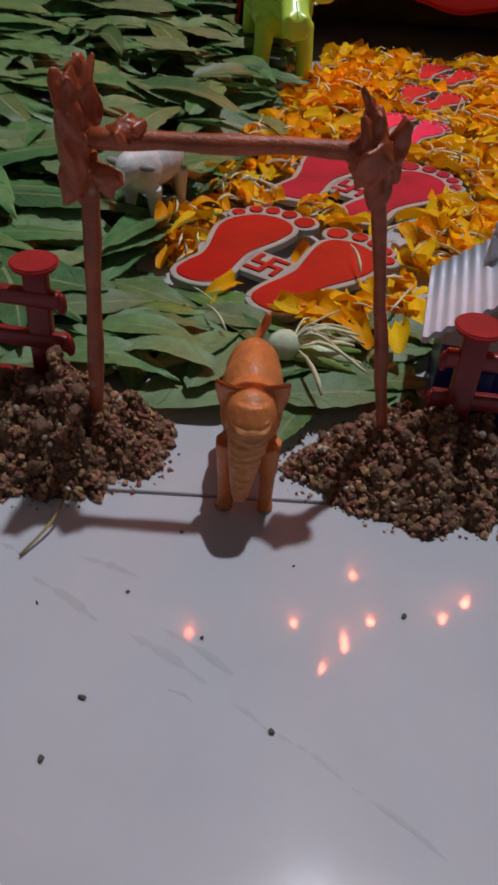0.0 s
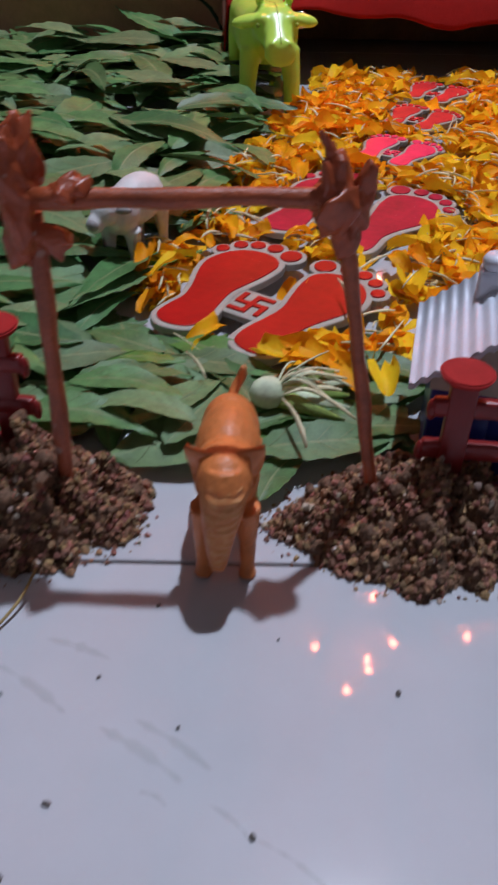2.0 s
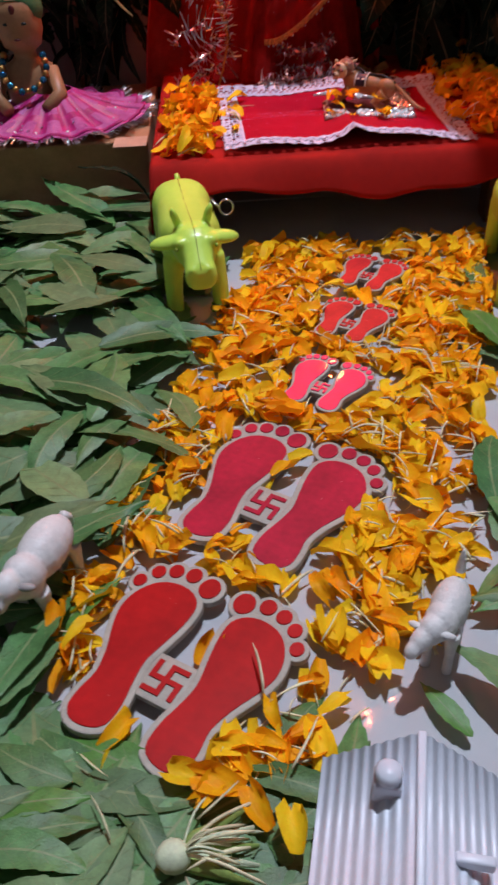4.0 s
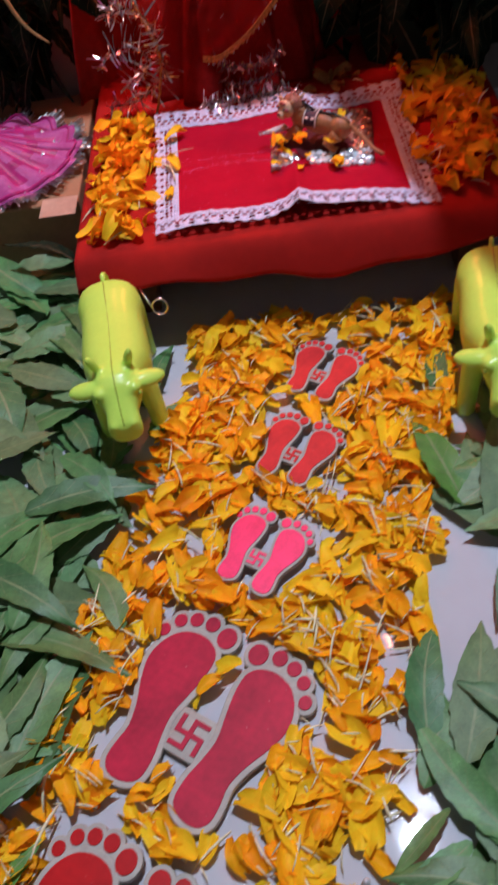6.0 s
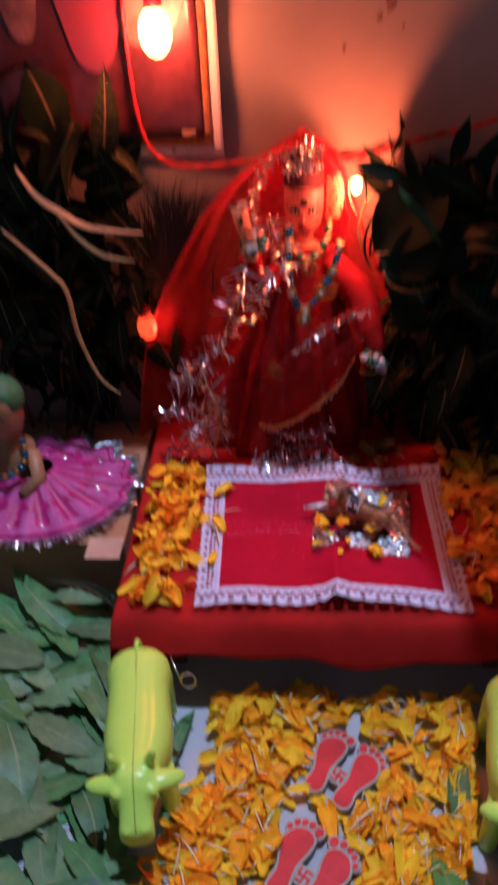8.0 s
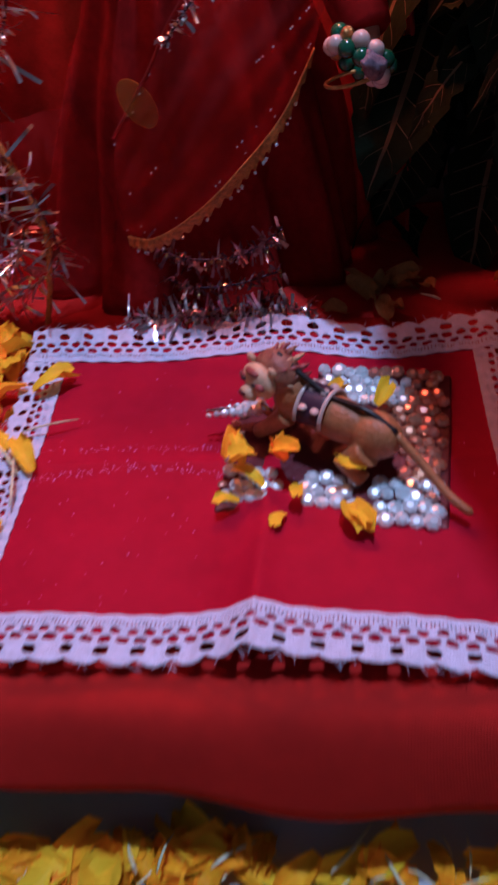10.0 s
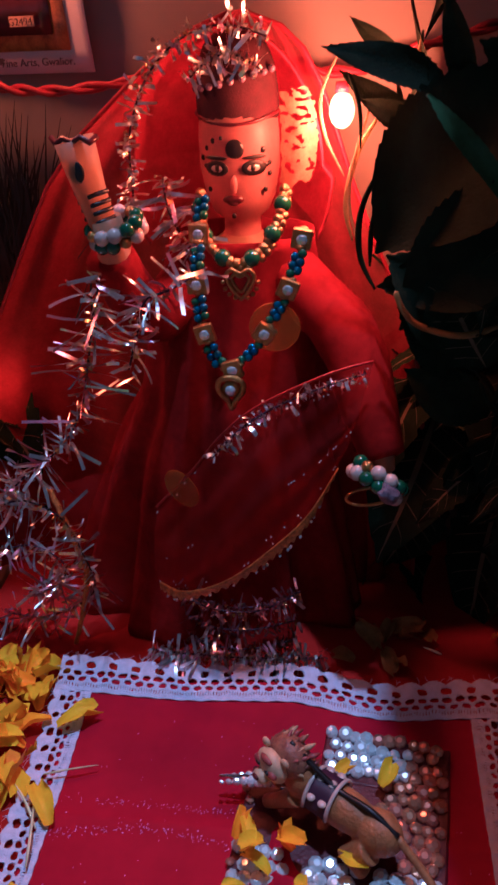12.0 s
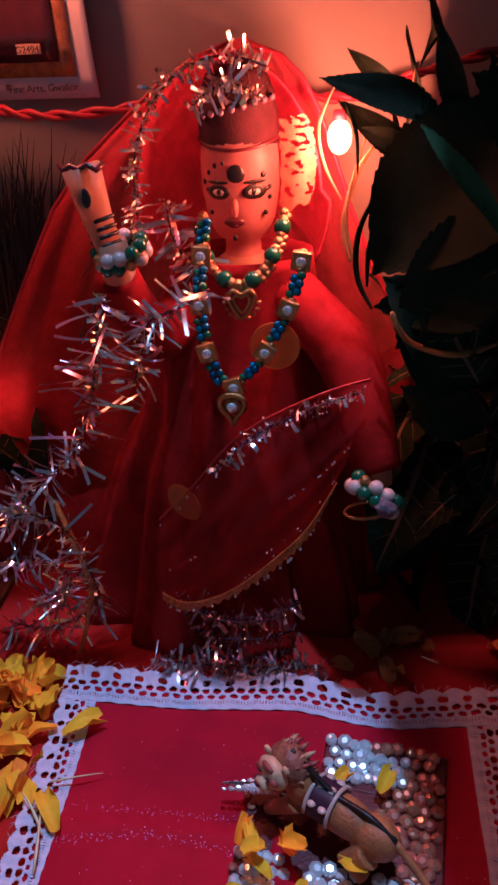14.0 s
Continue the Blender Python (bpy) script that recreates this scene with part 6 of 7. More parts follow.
prof = [(0.2830, 0.0140), (0.2850, 0.0145), (0.2930, 0.0142), (0.3000, 0.0132), (0.3060, 0.0108), (0.3095, 0.0070), (0.3105, 0.002)]
rings = [[bm.verts.new((DX + a * math.cos(t), DY + 0.001 + 0.92 * a * math.sin(t), z)) for t in (k * math.pi / 12 for k in range(24))] for z, a in prof]
for p, q in zip(rings, rings[1:]):
    for k in range(24):
        bm.faces.new((p[k], p[(k + 1) % 24], q[(k + 1) % 24], q[k]))
bm.faces.new(rings[-1])
bm.faces.new(rings[0][::-1])
turban = thing("turban", "maroon turban crown wrapped with tinsel", "turban", BACK)
part("crown", bm, M["maroon"], turban)
bm = bmesh.new()
tube(bm, [(DX + 0.0146 * math.cos(a), DY + 0.001 + 0.0136 * math.sin(a), 0.2844 + 0.0012 * math.cos(2 * a)) for a in (k * math.pi / 16 for k in range(32))], 0.0006, 6, True)
part("band", bm, M["paint_lip"], turban, "dark rolled band")
for k in range(9):
    a = math.pi * (1.16 + 0.68 * k / 8)
    bm = bmesh.new()
    ball(bm, (DX + 0.0148 * math.cos(a), DY + 0.001 + 0.0138 * math.sin(a), 0.2965 + 0.0030 * math.cos(a)), 0.0013, u=8, v=6)
    part("bead", bm, M["bead_violet"], turban)

# shawl across the lap
shawl = thing("shawl", "dark red net shawl with gold scalloped border", "shawl", BACK)
UP = curve_points([(0.150, 0.866, 0.150), (0.168, 0.858, 0.173), (0.180, 0.856, 0.190), (0.193, 0.856, 0.202), (0.215, 0.858, 0.212), (0.232, 0.866, 0.214)], 8)
LO = curve_points([(0.1480, 0.862, 0.112), (0.1600, 0.855, 0.1145), (0.1800, 0.848, 0.128), (0.1975, 0.848, 0.143), (0.2095, 0.852, 0.156), (0.2200, 0.860, 0.174)], 8)


def shawl_at(u, v):
    k = u * (len(UP) - 1)
    i = min(int(k), len(UP) - 2)
    a, b = UP[i].lerp(UP[i + 1], k - i), LO[i].lerp(LO[i + 1], k - i)
    p = a.lerp(b, v)
    return (p.x, p.y - 0.008 * math.sin(math.pi * v) + 0.0012 * math.sin(22 * v + 9 * u), p.z)


verts, faces = sheet(60, 40, shawl_at)
raw("net", verts, faces, M["net_front"], shawl)
verts, faces = sheet(120, 4, lambda u, v: tuple(Vector(shawl_at(u, 0.935 + 0.07 * v)) + Vector((0, -0.0008, -0.0009 * v * (1 + math.sin(u * 150))))))
thick(raw("border", verts, faces, M["gold_trim"], shawl, "gold thread scalloped border"), 0.0006)
bm = bmesh.new()
tube(bm, [Vector(shawl_at(k / 60, 0.0)) + Vector((0, -0.0008, 0)) for k in range(61)], 0.0007, 6, flat=0.6)
part("upper_hem", bm, M["cord"], shawl)
# gold-edged fall of the shawl beside the robe
FALL = curve_points([(0.106, 0.868, 0.156), (0.1125, 0.864, 0.138), (0.1175, 0.861, 0.120), (0.1130, 0.860, 0.098), (0.1065, 0.859, 0.078)], 6)


def fall_at(u, v):
    p = FALL[round(v * (len(FALL) - 1))]
    return (p.x + 0.026 * u, p.y + 0.014 * u + 0.0016 * math.sin(13 * u + 3 * v) * u, p.z)


verts, faces = sheet(16, len(FALL) - 1, fall_at)
raw("fall", verts, faces, M["net_front"], shawl, "dark red cloth falling to the lap")
bm = bmesh.new()
tube(bm, [p + Vector((0.0003 * math.sin(9 * k), -0.0006, 0)) for k, p in enumerate(FALL)], 0.0013, 6, flat=0.6)
part("gold_edge", bm, M["gold_trim"], shawl, "thin gold edging")
bead_me = gem_mesh("stone", M["gem"])
for k in (5, 8, 9, 14, 19, 25, 31, 33, 34, 38, 41, 42, 46, 50, 51, 53):
    p = Vector(shawl_at(k / 60, 1.02))
    LATER.append((bead_me, "stone", shawl, pose(p.x, p.y - 0.001, p.z - 0.0014, 30 * k, 20, 10) @ Matrix.Diagonal((0.0006, 0.0006, 0.0013, 1))))
for k in range(60):
    p = Vector(shawl_at(rq.random(), rq.choice((0.03, 0.06, 0.10, 0.5, 0.8, 0.88))))
    LATER.append((bead_me, "sequin", shawl, pose(p.x, p.y - 0.0012, p.z, 90 * rq.random(), 20, 10) @ Matrix.Diagonal((0.0003, 0.0003, 0.0007, 1))))

for x, y, z, turn, w, h in ((0.1625, 0.8600, 0.163, -28, 0.0052, 0.0088), (0.1985, 0.8720, 0.2235, 10, 0.0088, 0.0088)):
    bm = bmesh.new()
    tube(bm, [(0, 0.0005, 0), (0, -0.0005, 0)], [1, 1], 28)
    bmesh.ops.transform(bm, matrix=pose(x, y, z, 0, turn, 0) @ Matrix.Diagonal((w, 1, h, 1)), verts=bm.verts)
    disc = part("sequin_disc", bm, M["coin"], smooth=False)
    disc.location = BACK
    tagged(disc, "large round amber sequin sewn on the robe", "sequin", group="amber sequins")


# ---- beads ----
def round_mesh(name, mat, u=12, v=8):
    bm = bmesh.new()
    ball(bm, (0, 0, 0), 1.0, u=u, v=v)
    me = bpy.data.meshes.new(name)
    bm.to_mesh(me)
    bm.free()
    me.materials.append(mat)
    me.polygons.foreach_set("use_smooth", [True] * len(me.polygons))
    return me


B_GREEN, B_BLUE, B_PEARL, B_GOLD = (round_mesh("bead", M[k]) for k in ("bead_green", "bead_blue", "pearl", "gold"))


def evenly(points, step):
    """Points along a line at even steps."""
    out, left = [], 0.0
    for a, b in zip(points, points[1:]):
        d = (b - a).length
        while left <= d:
            out.append(a.lerp(b, left / d))
            left += step
        left -= d
    return out


def jewel_square(owner, p, turn):
    bm = bmesh.new()
    block(bm, (-0.0034, -0.0013, -0.0034), (0.0034, 0.0013, 0.0034), 0.0007)
    ob = part("gold_square", bm, M["gold"], owner, "gold square set with a clear stone", smooth=False)
    ob.matrix_basis = pose(*p, 0, turn, 0)
    bm = bmesh.new()
    ball(bm, (0, -0.0014, 0), (0.0019, 0.0008, 0.0019), u=8, v=4)
    part("stone", bm, M["gem"], ob, smooth=False)


long_neck = thing("necklace", "long necklace of blue beads and gold squares", "necklace", BACK, group="necklaces")
line = curve_points([(0.1735, 0.8890, 0.262), (0.1728, 0.8800, 0.250), (0.1725, 0.8740, 0.237), (0.1750, 0.8690, 0.222), (0.1790, 0.8660, 0.2135), (0.1835, 0.8650, 0.2110), (0.1885, 0.8660, 0.2145), (0.1940, 0.8680, 0.221), (0.2015, 0.8720, 0.233), (0.2065, 0.8760, 0.246), (0.2085, 0.8820, 0.256)], 8)
spots = evenly(line, 0.0028)
for k, p in enumerate(spots):
    if k % 6 in (4,):
        jewel_square(long_neck, (p.x, p.y - 0.0006, p.z), math.degrees(math.atan2(spots[k + 1].x - spots[k - 1].x, spots[k + 1].z - spots[k - 1].z)))
        continue
    if k % 6 in (3, 5):
        LATER.append((B_GOLD, "bead", long_neck, pose(*p) @ Matrix.Diagonal((0.0019, 0.0019, 0.0012, 1))))
        continue
    for d in (-0.0012, 0.0012):
        LATER.append((B_BLUE if (k + (d > 0)) % 3 else B_GREEN, "bead", long_neck, pose(p.x + d, p.y, p.z + d * 0.4, 0, 0, 40 * k) @ Matrix.Scale(0.0016, 4)))
bm = bmesh.new()
ring = curve_points([(0, 0, 0.0045), (0.0040, 0, 0.0028), (0.0040, 0, -0.0010), (0.0012, 0, -0.0046), (0, 0, -0.0075), (-0.0012, 0, -0.0046), (-0.0040, 0, -0.0010), (-0.0040, 0, 0.0028)], 4, True)
tube(bm, ring, 0.0011, 6, True)
ball(bm, (0, 0.0004, 0), (0.0034, 0.0012, 0.0032), u=12, v=8)
pend = part("pendant", bm, M["gold"], long_neck, "gold drop pendant with a clear stone")
pend.location = (0.1835, 0.8625, 0.2045)
bm = bmesh.new()
ball(bm, (0, -0.0012, 0), (0.0019, 0.0011, 0.0019), u=10, v=6)
part("stone", bm, M["gem"], pend, smooth=False)

short_neck = thing("necklace", "short necklace of green and gold beads with heart", "necklace", BACK, group="necklaces")
line = curve_points([(0.1715, 0.8980, 0.2620), (0.1722, 0.8900, 0.2540), (0.1775, 0.8830, 0.2465), (0.1865, 0.8800, 0.2432), (0.1945, 0.8830, 0.2475), (0.1995, 0.8890, 0.2560), (0.2010, 0.8960, 0.2640)], 8)
for k, p in enumerate(evenly(line, 0.0027)):
    big = k % 4 == 2
    LATER.append((B_GREEN if big else B_GOLD, "bead", short_neck, pose(*p) @ Matrix.Scale(0.0031 if big else 0.0019, 4)))
    if not big:
        LATER.append((B_GOLD, "bead", short_neck, pose(p.x + 0.0012, p.y - 0.0004, p.z - 0.0014) @ Matrix.Scale(0.0016, 4)))
heart = curve_points([(0, 0, 0.0030), (0.0028, 0, 0.0044), (0.0048, 0, 0.0022), (0.0030, 0, -0.0024), (0, 0, -0.0056), (-0.0030, 0, -0.0024), (-0.0048, 0, 0.0022), (-0.0028, 0, 0.0044)], 4, True)
bm = bmesh.new()
tube(bm, heart, 0.0008, 6, True)
tube(bm, [p * 0.62 for p in heart], 0.0006, 6, True)
hp = part("heart_pendant", bm, M["gold"], short_neck, "gold openwork heart pendant")
hp.location = (0.1868, 0.8775, 0.2375)
bm = bmesh.new()
ball(bm, (0, 0.0006, -0.0004), (0.0030, 0.0006, 0.0034), u=12, v=8)
part("enamel", bm, M["sole"], hp, "red enamel")
for k in range(9):
    a = math.pi * (1.05 + 0.9 * k / 8)
    LATER.append((B_GOLD, "bead", hp, pose(0.0062 * math.cos(a), 0, 0.0012 + 0.0072 * math.sin(a)) @ Matrix.Scale(0.0008, 4)))


def bracelet(name_label, c, axis_turn, radius, rows, big=1.0):
    ob = thing("bracelet", name_label, "bracelet", tuple(Vector(c) + Vector(BACK)), group="bracelets")
    for row in range(rows):
        n = 11
        for k in range(n):
            a = 2 * math.pi * (k + 0.5 * row) / n
            p = pose(0, 0, 0, *axis_turn) @ Vector((radius * math.cos(a), 0.8 * radius * math.sin(a), 0.0038 * (row - 0.5)))
            kind = (B_PEARL, B_GREEN, B_PEARL, B_GOLD, B_GREEN)[(2 * k + row) % 5]
            LATER.append((kind, "bead", ob, pose(*p, 0, 0, 50 * k) @ Matrix.Scale((0.0025 if kind is not B_GOLD else 0.0019) * big, 4)))


bracelet("bracelet of pearls and green beads on raised arm", (0.1490, 0.8685, 0.2590), (20, -14, 0), 0.0080, 2)
bracelet("bracelet of pearls and green beads on lowered arm", (0.2345, 0.8530, 0.1745), (-30, 38, 0), 0.0088, 2, 1.12)
bangle = thing("bangle", "thin gold bangle below the bead bracelet", "bangle", (0.2290, 0.8800, 0.1600), group="bracelets")
bm = bmesh.new()
tube(bm, [(0.0082 * math.cos(a), 0.005 * math.sin(a), 0.0014 * math.cos(a)) for a in (k * math.pi / 14 for k in range(28))], 0.0006, 6, True)
part("ring", bm, M["gold"], bangle)
knot = thing("cloth_knot", "crumpled violet patterned cloth tied at the wrist", "cloth", (0.2355, 0.8740, 0.1650))
bm = bmesh.new()
for w in ball(bm, (0, 0, 0), (0.0034, 0.0030, 0.0048), (0, -32, 0), 18, 14):
    w.co = rough(w.co, 0.004, 0.0022, 2.0)
part("fold", bm, M["violet_print"], knot)


# ---- tinsel ----
def tinsel(name, label, points, reach, per_metre, seed, group="tinsel garlands", dull=False):
    """A wire with many thin foil strips standing out from it."""
    ob = thing(name, label, "tinsel", BACK, group=group)
    r = random.Random(seed)
    line = curve_points(points, 10)
    bm = bmesh.new()
    tube(bm, line, 0.0004, 5)
    part("wire", bm, M["violet"], ob)
    spots = evenly(line, 0.58 / per_metre)
    verts, faces, slots = [], [], []
    for n, p in enumerate(spots):
        along = (spots[min(n + 1, len(spots) - 1)] - spots[max(n - 1, 0)]).normalized()
        way = Vector((r.gauss(0, 1), r.gauss(-0.45, 0.7), r.gauss(0, 0.8)))
        way = (way - 0.75 * along * way.dot(along)).normalized()
        side = way.cross(Vector((r.gauss(0, 1), r.gauss(0, 1), r.gauss(0, 1)))).normalized()
        core = r.random() < 0.30
        length, w = reach * (r.uniform(0.14, 0.30) if core else r.uniform(0.35, 1.25) * r.choice((0.6, 1, 1))), r.uniform(0.00035, 0.0008)
        q = p + Vector((r.gauss(0, 0.001), r.gauss(0, 0.001), r.gauss(0, 0.001)))
        bend, twist = r.gauss(0, 0.22), r.gauss(0, 1.1)
        base, up = len(verts), side.cross(way)
        for k in range(7):
            t = k / 6
            across = side * math.cos(twist * t) + up * math.sin(twist * t)
            p2 = q + way * length * t + up * length * bend * t * t
            verts += [p2 - across * w, p2 + across * w]
        faces += [(base + 2 * k, base + 2 * k + 1, base + 2 * k + 3, base + 2 * k + 2) for k in range(6)]
        slots += [2 if core and r.random() < 0.6 else r.choice((0, 0, 0, 0, 0, 0, 0, 1))] * 6
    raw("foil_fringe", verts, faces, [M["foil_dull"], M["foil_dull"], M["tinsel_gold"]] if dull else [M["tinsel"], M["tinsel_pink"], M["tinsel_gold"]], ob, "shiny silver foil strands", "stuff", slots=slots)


tinsel("tinsel_garland", "silver tinsel strand across the doll's chest", [(0.1780, 0.866, 0.247), (0.1670, 0.860, 0.242), (0.1580, 0.860, 0.238), (0.1540, 0.860, 0.227), (0.1490, 0.860, 0.213)], 0.0120, 1100, 1)
tinsel("tinsel_garland", "silver tinsel garland hanging down the doll's sleeve", [(0.1440, 0.861, 0.247), (0.1390, 0.861, 0.232), (0.1350, 0.861, 0.217), (0.1300, 0.861, 0.200), (0.1230, 0.861, 0.186), (0.1130, 0.861, 0.175), (0.0990, 0.861, 0.164), (0.0860, 0.862, 0.150)], 0.0145, 1100, 11)
tinsel("tinsel_garland", "silver tinsel loop lying beside the robe", [(0.0860, 0.862, 0.150), (0.1000, 0.858, 0.156), (0.1130, 0.858, 0.148), (0.1180, 0.860, 0.128), (0.1180, 0.864, 0.106), (0.1060, 0.864, 0.094), (0.0880, 0.866, 0.085), (0.0700, 0.870, 0.083)], 0.0150, 1000, 2)
tinsel("tinsel_garland", "silver tinsel wound along the hood's rim", [(0.1470, 0.900, 0.252), (0.1470, 0.900, 0.268), (0.1490, 0.900, 0.284), (0.1570, 0.901, 0.300), (0.1690, 0.902, 0.310), (0.1830, 0.902, 0.3130), (0.1960, 0.903, 0.309)], 0.0060, 1700, 3)
tinsel("tinsel_garland", "silver tinsel band across the turban front", [(0.1700, 0.9010, 0.298), (0.1770, 0.8995, 0.303), (0.1850, 0.8990, 0.305), (0.1940, 0.9005, 0.300)], 0.0065, 2600, 6)
tinsel("tinsel_garland", "silver tinsel lying along the lace at the robe", [(0.1430, 0.8530, 0.0830), (0.1570, 0.8510, 0.0840), (0.1760, 0.8500, 0.0845), (0.1970, 0.8510, 0.0845), (0.2150, 0.8540, 0.0830)], 0.0085, 3000, 4)
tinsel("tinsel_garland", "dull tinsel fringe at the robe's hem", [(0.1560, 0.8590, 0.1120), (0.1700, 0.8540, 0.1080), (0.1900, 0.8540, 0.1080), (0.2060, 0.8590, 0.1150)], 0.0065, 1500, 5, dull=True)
tinsel("tinsel_garland", "loose tinsel strands beside the doll's cheek", [(0.1590, 0.8960, 0.268), (0.1600, 0.8960, 0.256), (0.1640, 0.8960, 0.248), (0.1680, 0.8940, 0.243)], 0.0120, 1900, 8)
tinsel("tinsel_garland", "silver tinsel sewn along the shawl's upper edge", [tuple(Vector(shawl_at(0.34 + 0.62 * k / 10, 0.05)) + Vector((0, -0.002, 0))) for k in range(11)], 0.0040, 1500, 9)
tinsel("tinsel_garland", "small silver tinsel loop beside the robe's hem", [(0.0700, 0.872, 0.112), (0.0800, 0.868, 0.122), (0.0960, 0.864, 0.128), (0.1080, 0.862, 0.120), (0.1000, 0.866, 0.104), (0.0840, 0.870, 0.096)], 0.0140, 800, 10)

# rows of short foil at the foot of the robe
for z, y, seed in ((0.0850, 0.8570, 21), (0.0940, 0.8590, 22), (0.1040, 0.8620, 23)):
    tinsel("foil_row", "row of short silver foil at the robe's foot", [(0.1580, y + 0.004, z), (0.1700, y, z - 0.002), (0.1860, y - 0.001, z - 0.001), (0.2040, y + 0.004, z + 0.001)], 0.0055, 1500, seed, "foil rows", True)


# ---- poster, cord and bulbs on the wall ----
poster = thing("poster", "glossy devotional poster with gold border on the wall", "poster", (0.1225, WALL_Y - 0.0025, 0.287), 0)


PW, PH = 0.175, 0.240


def lift(x, z):
    """How far the poster's loose side edge stands off the wall."""
    return (0.003 + 0.011 * (max(0, z) / PH) ** 1.2 + 0.0025 * math.sin(z * 55)) * max(0, 1 + x / 0.050) ** 2


def panel(name, x0, x1, z0, z1, depth, mat, label=""):
    verts, faces = sheet(28, 20, lambda u, v: (x0 + (x1 - x0) * u, -depth - lift(x0 + (x1 - x0) * u, z0 + (z1 - z0) * v), z0 + (z1 - z0) * v))
    return thick(raw(name, verts, faces, mat, poster, label), 0.0004)


verts, faces = sheet(60, 30, lambda u, v: (-PW * u, -0.0010 - lift(-PW * u, PH * v), PH * v))
thick(raw("sheet", verts, faces, M["paper"], poster, "white paper margin"), 0.0004)
panel("border", -PW + 0.008, -0.0078, 0.0080, PH - 0.008, 0.0022, M["print_gold"], "gold scrollwork border")
panel("picture", -PW + 0.0135, -0.0135, 0.0135, PH - 0.0135, 0.0032, M["print_dark"], "dark maroon picture")
for x0, x1, z0, z1, d, k in ((-0.075, -0.020, 0.075, 0.130, 0.0044, "print_pale"), (-0.110, -0.060, 0.060, 0.170, 0.0048, "print_rose"), (-0.060, -0.018, 0.140, 0.165, 0.0046, "print_gold"), (-0.022, -0.016, 0.135, 0.175, 0.0050, "print_green"), (-0.150, -0.115, 0.080, 0.180, 0.0046, "print_pale")):
    bm = bmesh.new()
    ring = [(0.5 * (x0 + x1) + 0.5 * (x1 - x0) * math.cos(a) * (1 + 0.15 * math.sin(3 * a)), 0.5 * (z0 + z1) + 0.5 * (z1 - z0) * math.sin(a)) for a in (j * math.pi / 12 for j in range(24))]
    vs = [bm.verts.new((x, -d - lift(x, z), z)) for x, z in ring]
    bm.faces.new(vs)
    part("printed_shape", bm, M[k], poster)


def lettering(words, place, size, mat, owner, depth=0.0002):
    data = bpy.data.curves.new("lettering", "FONT")
    data.body, data.size, data.extrude, data.align_x = words, size, depth, "RIGHT"
    data.materials.append(mat)
    ob = new("lettering", data)
    ob.parent = owner
    ob.matrix_basis = pose(*place, 90, 0, 0)
    return ob


lettering("Fine Arts, Gwalior.", (-0.0070, -0.0018 - lift(-0.005, 0.004), 0.0030), 0.0038, M["ink"], poster)
panel("code_label", -0.0295, -0.0195, 0.0165, 0.0200, 0.0052, M["card_pale"], "small pale label")
lettering("G2494", (-0.0199, -0.0058 - lift(-0.018, 0.018), 0.0171), 0.0034, M["ink"], poster)
bm = bmesh.new()
block(bm, (-0.0385, -0.0022, 0.0035), (-0.0365, -0.0018, 0.0058))
part("printed_bar", bm, M["ink"], poster, smooth=False)

string = thing("light_string", "red twisted cord with lit bulbs along the wall", "string lights")
bm = bmesh.new()
main = curve_points([(0.0640, WALL_Y - 0.010, 0.4800), (0.0630, WALL_Y - 0.010, 0.4200), (0.0610, WALL_Y - 0.011, 0.3700), (0.0640, WALL_Y - 0.012, 0.3130), (0.0770, WALL_Y - 0.012, 0.2880), (0.1040, WALL_Y - 0.010, 0.2815), (0.1460, WALL_Y - 0.006, 0.2840), (0.1860, WALL_Y - 0.006, 0.2865), (0.2180, WALL_Y - 0.008, 0.2840), (0.2450, WALL_Y - 0.006, 0.2910), (0.2800, WALL_Y - 0.005, 0.2990), (0.3050, WALL_Y - 0.005, 0.3040), (0.3300, WALL_Y - 0.005, 0.3200), (0.3520, WALL_Y - 0.005, 0.3900), (0.3620, WALL_Y - 0.005, 0.6000), (0.3720, WALL_Y - 0.008, 0.8800)], 10)
for phase in (0, math.pi):
    tube(bm, [p + 0.0012 * Vector((math.cos(0.9 * k + phase) * 0.3, math.cos(0.9 * k + phase), math.sin(0.9 * k + phase))) for k, p in enumerate(main)], 0.0012, 6)
part("cord", bm, M["cord"], string, "twisted red cord")
up = [(0.372, 0.88), (0.292, 0.890), (0.342, 1.014), (0.301, 1.067), (0.307, 1.097), (0.272, 1.167), (0.202, 1.032), (0.008, 1.078)]
bm = bmesh.new()
tube(bm, curve_points([(x, WALL_Y - 0.012, z) for x, z in up], 6), 0.001, 5)
tube(bm, curve_points([(0.342, WALL_Y - 0.012, 1.014), (0.473, WALL_Y - 0.012, 0.994), (0.503, WALL_Y - 0.012, 0.944)], 6), 0.001, 5)
part("cord", bm, M["cord"], string)


def bulb(place, r, mat, label, open_shade=True):
    bm = bmesh.new()
    ball(bm, (0, 0, 0), (r, r, r * 1.35), u=14, v=10)
    ob = part("bulb", bm, mat, string, label)
    ob.location = place
    ob.visible_shadow = not open_shade
    bm = bmesh.new()
    tube(bm, [(0, 0.0, r * 1.2), (0, 0.001, r * 2.0)], [r * 0.55, r * 0.5], 10)
    part("socket", bm, M["cord"], ob)


bulb(BULB_SHRINE, 0.0042, M["bulb_hot"], "glowing orange-white bulb")
bulb(BULB_POSTER, 0.0110, M["bulb_hot"], "glowing orange-white bulb")
bulb(BULB_SMALL, 0.0080, M["bulb_dim"], "small round orange-red bulb")
for x, z in UPPER_BULBS:
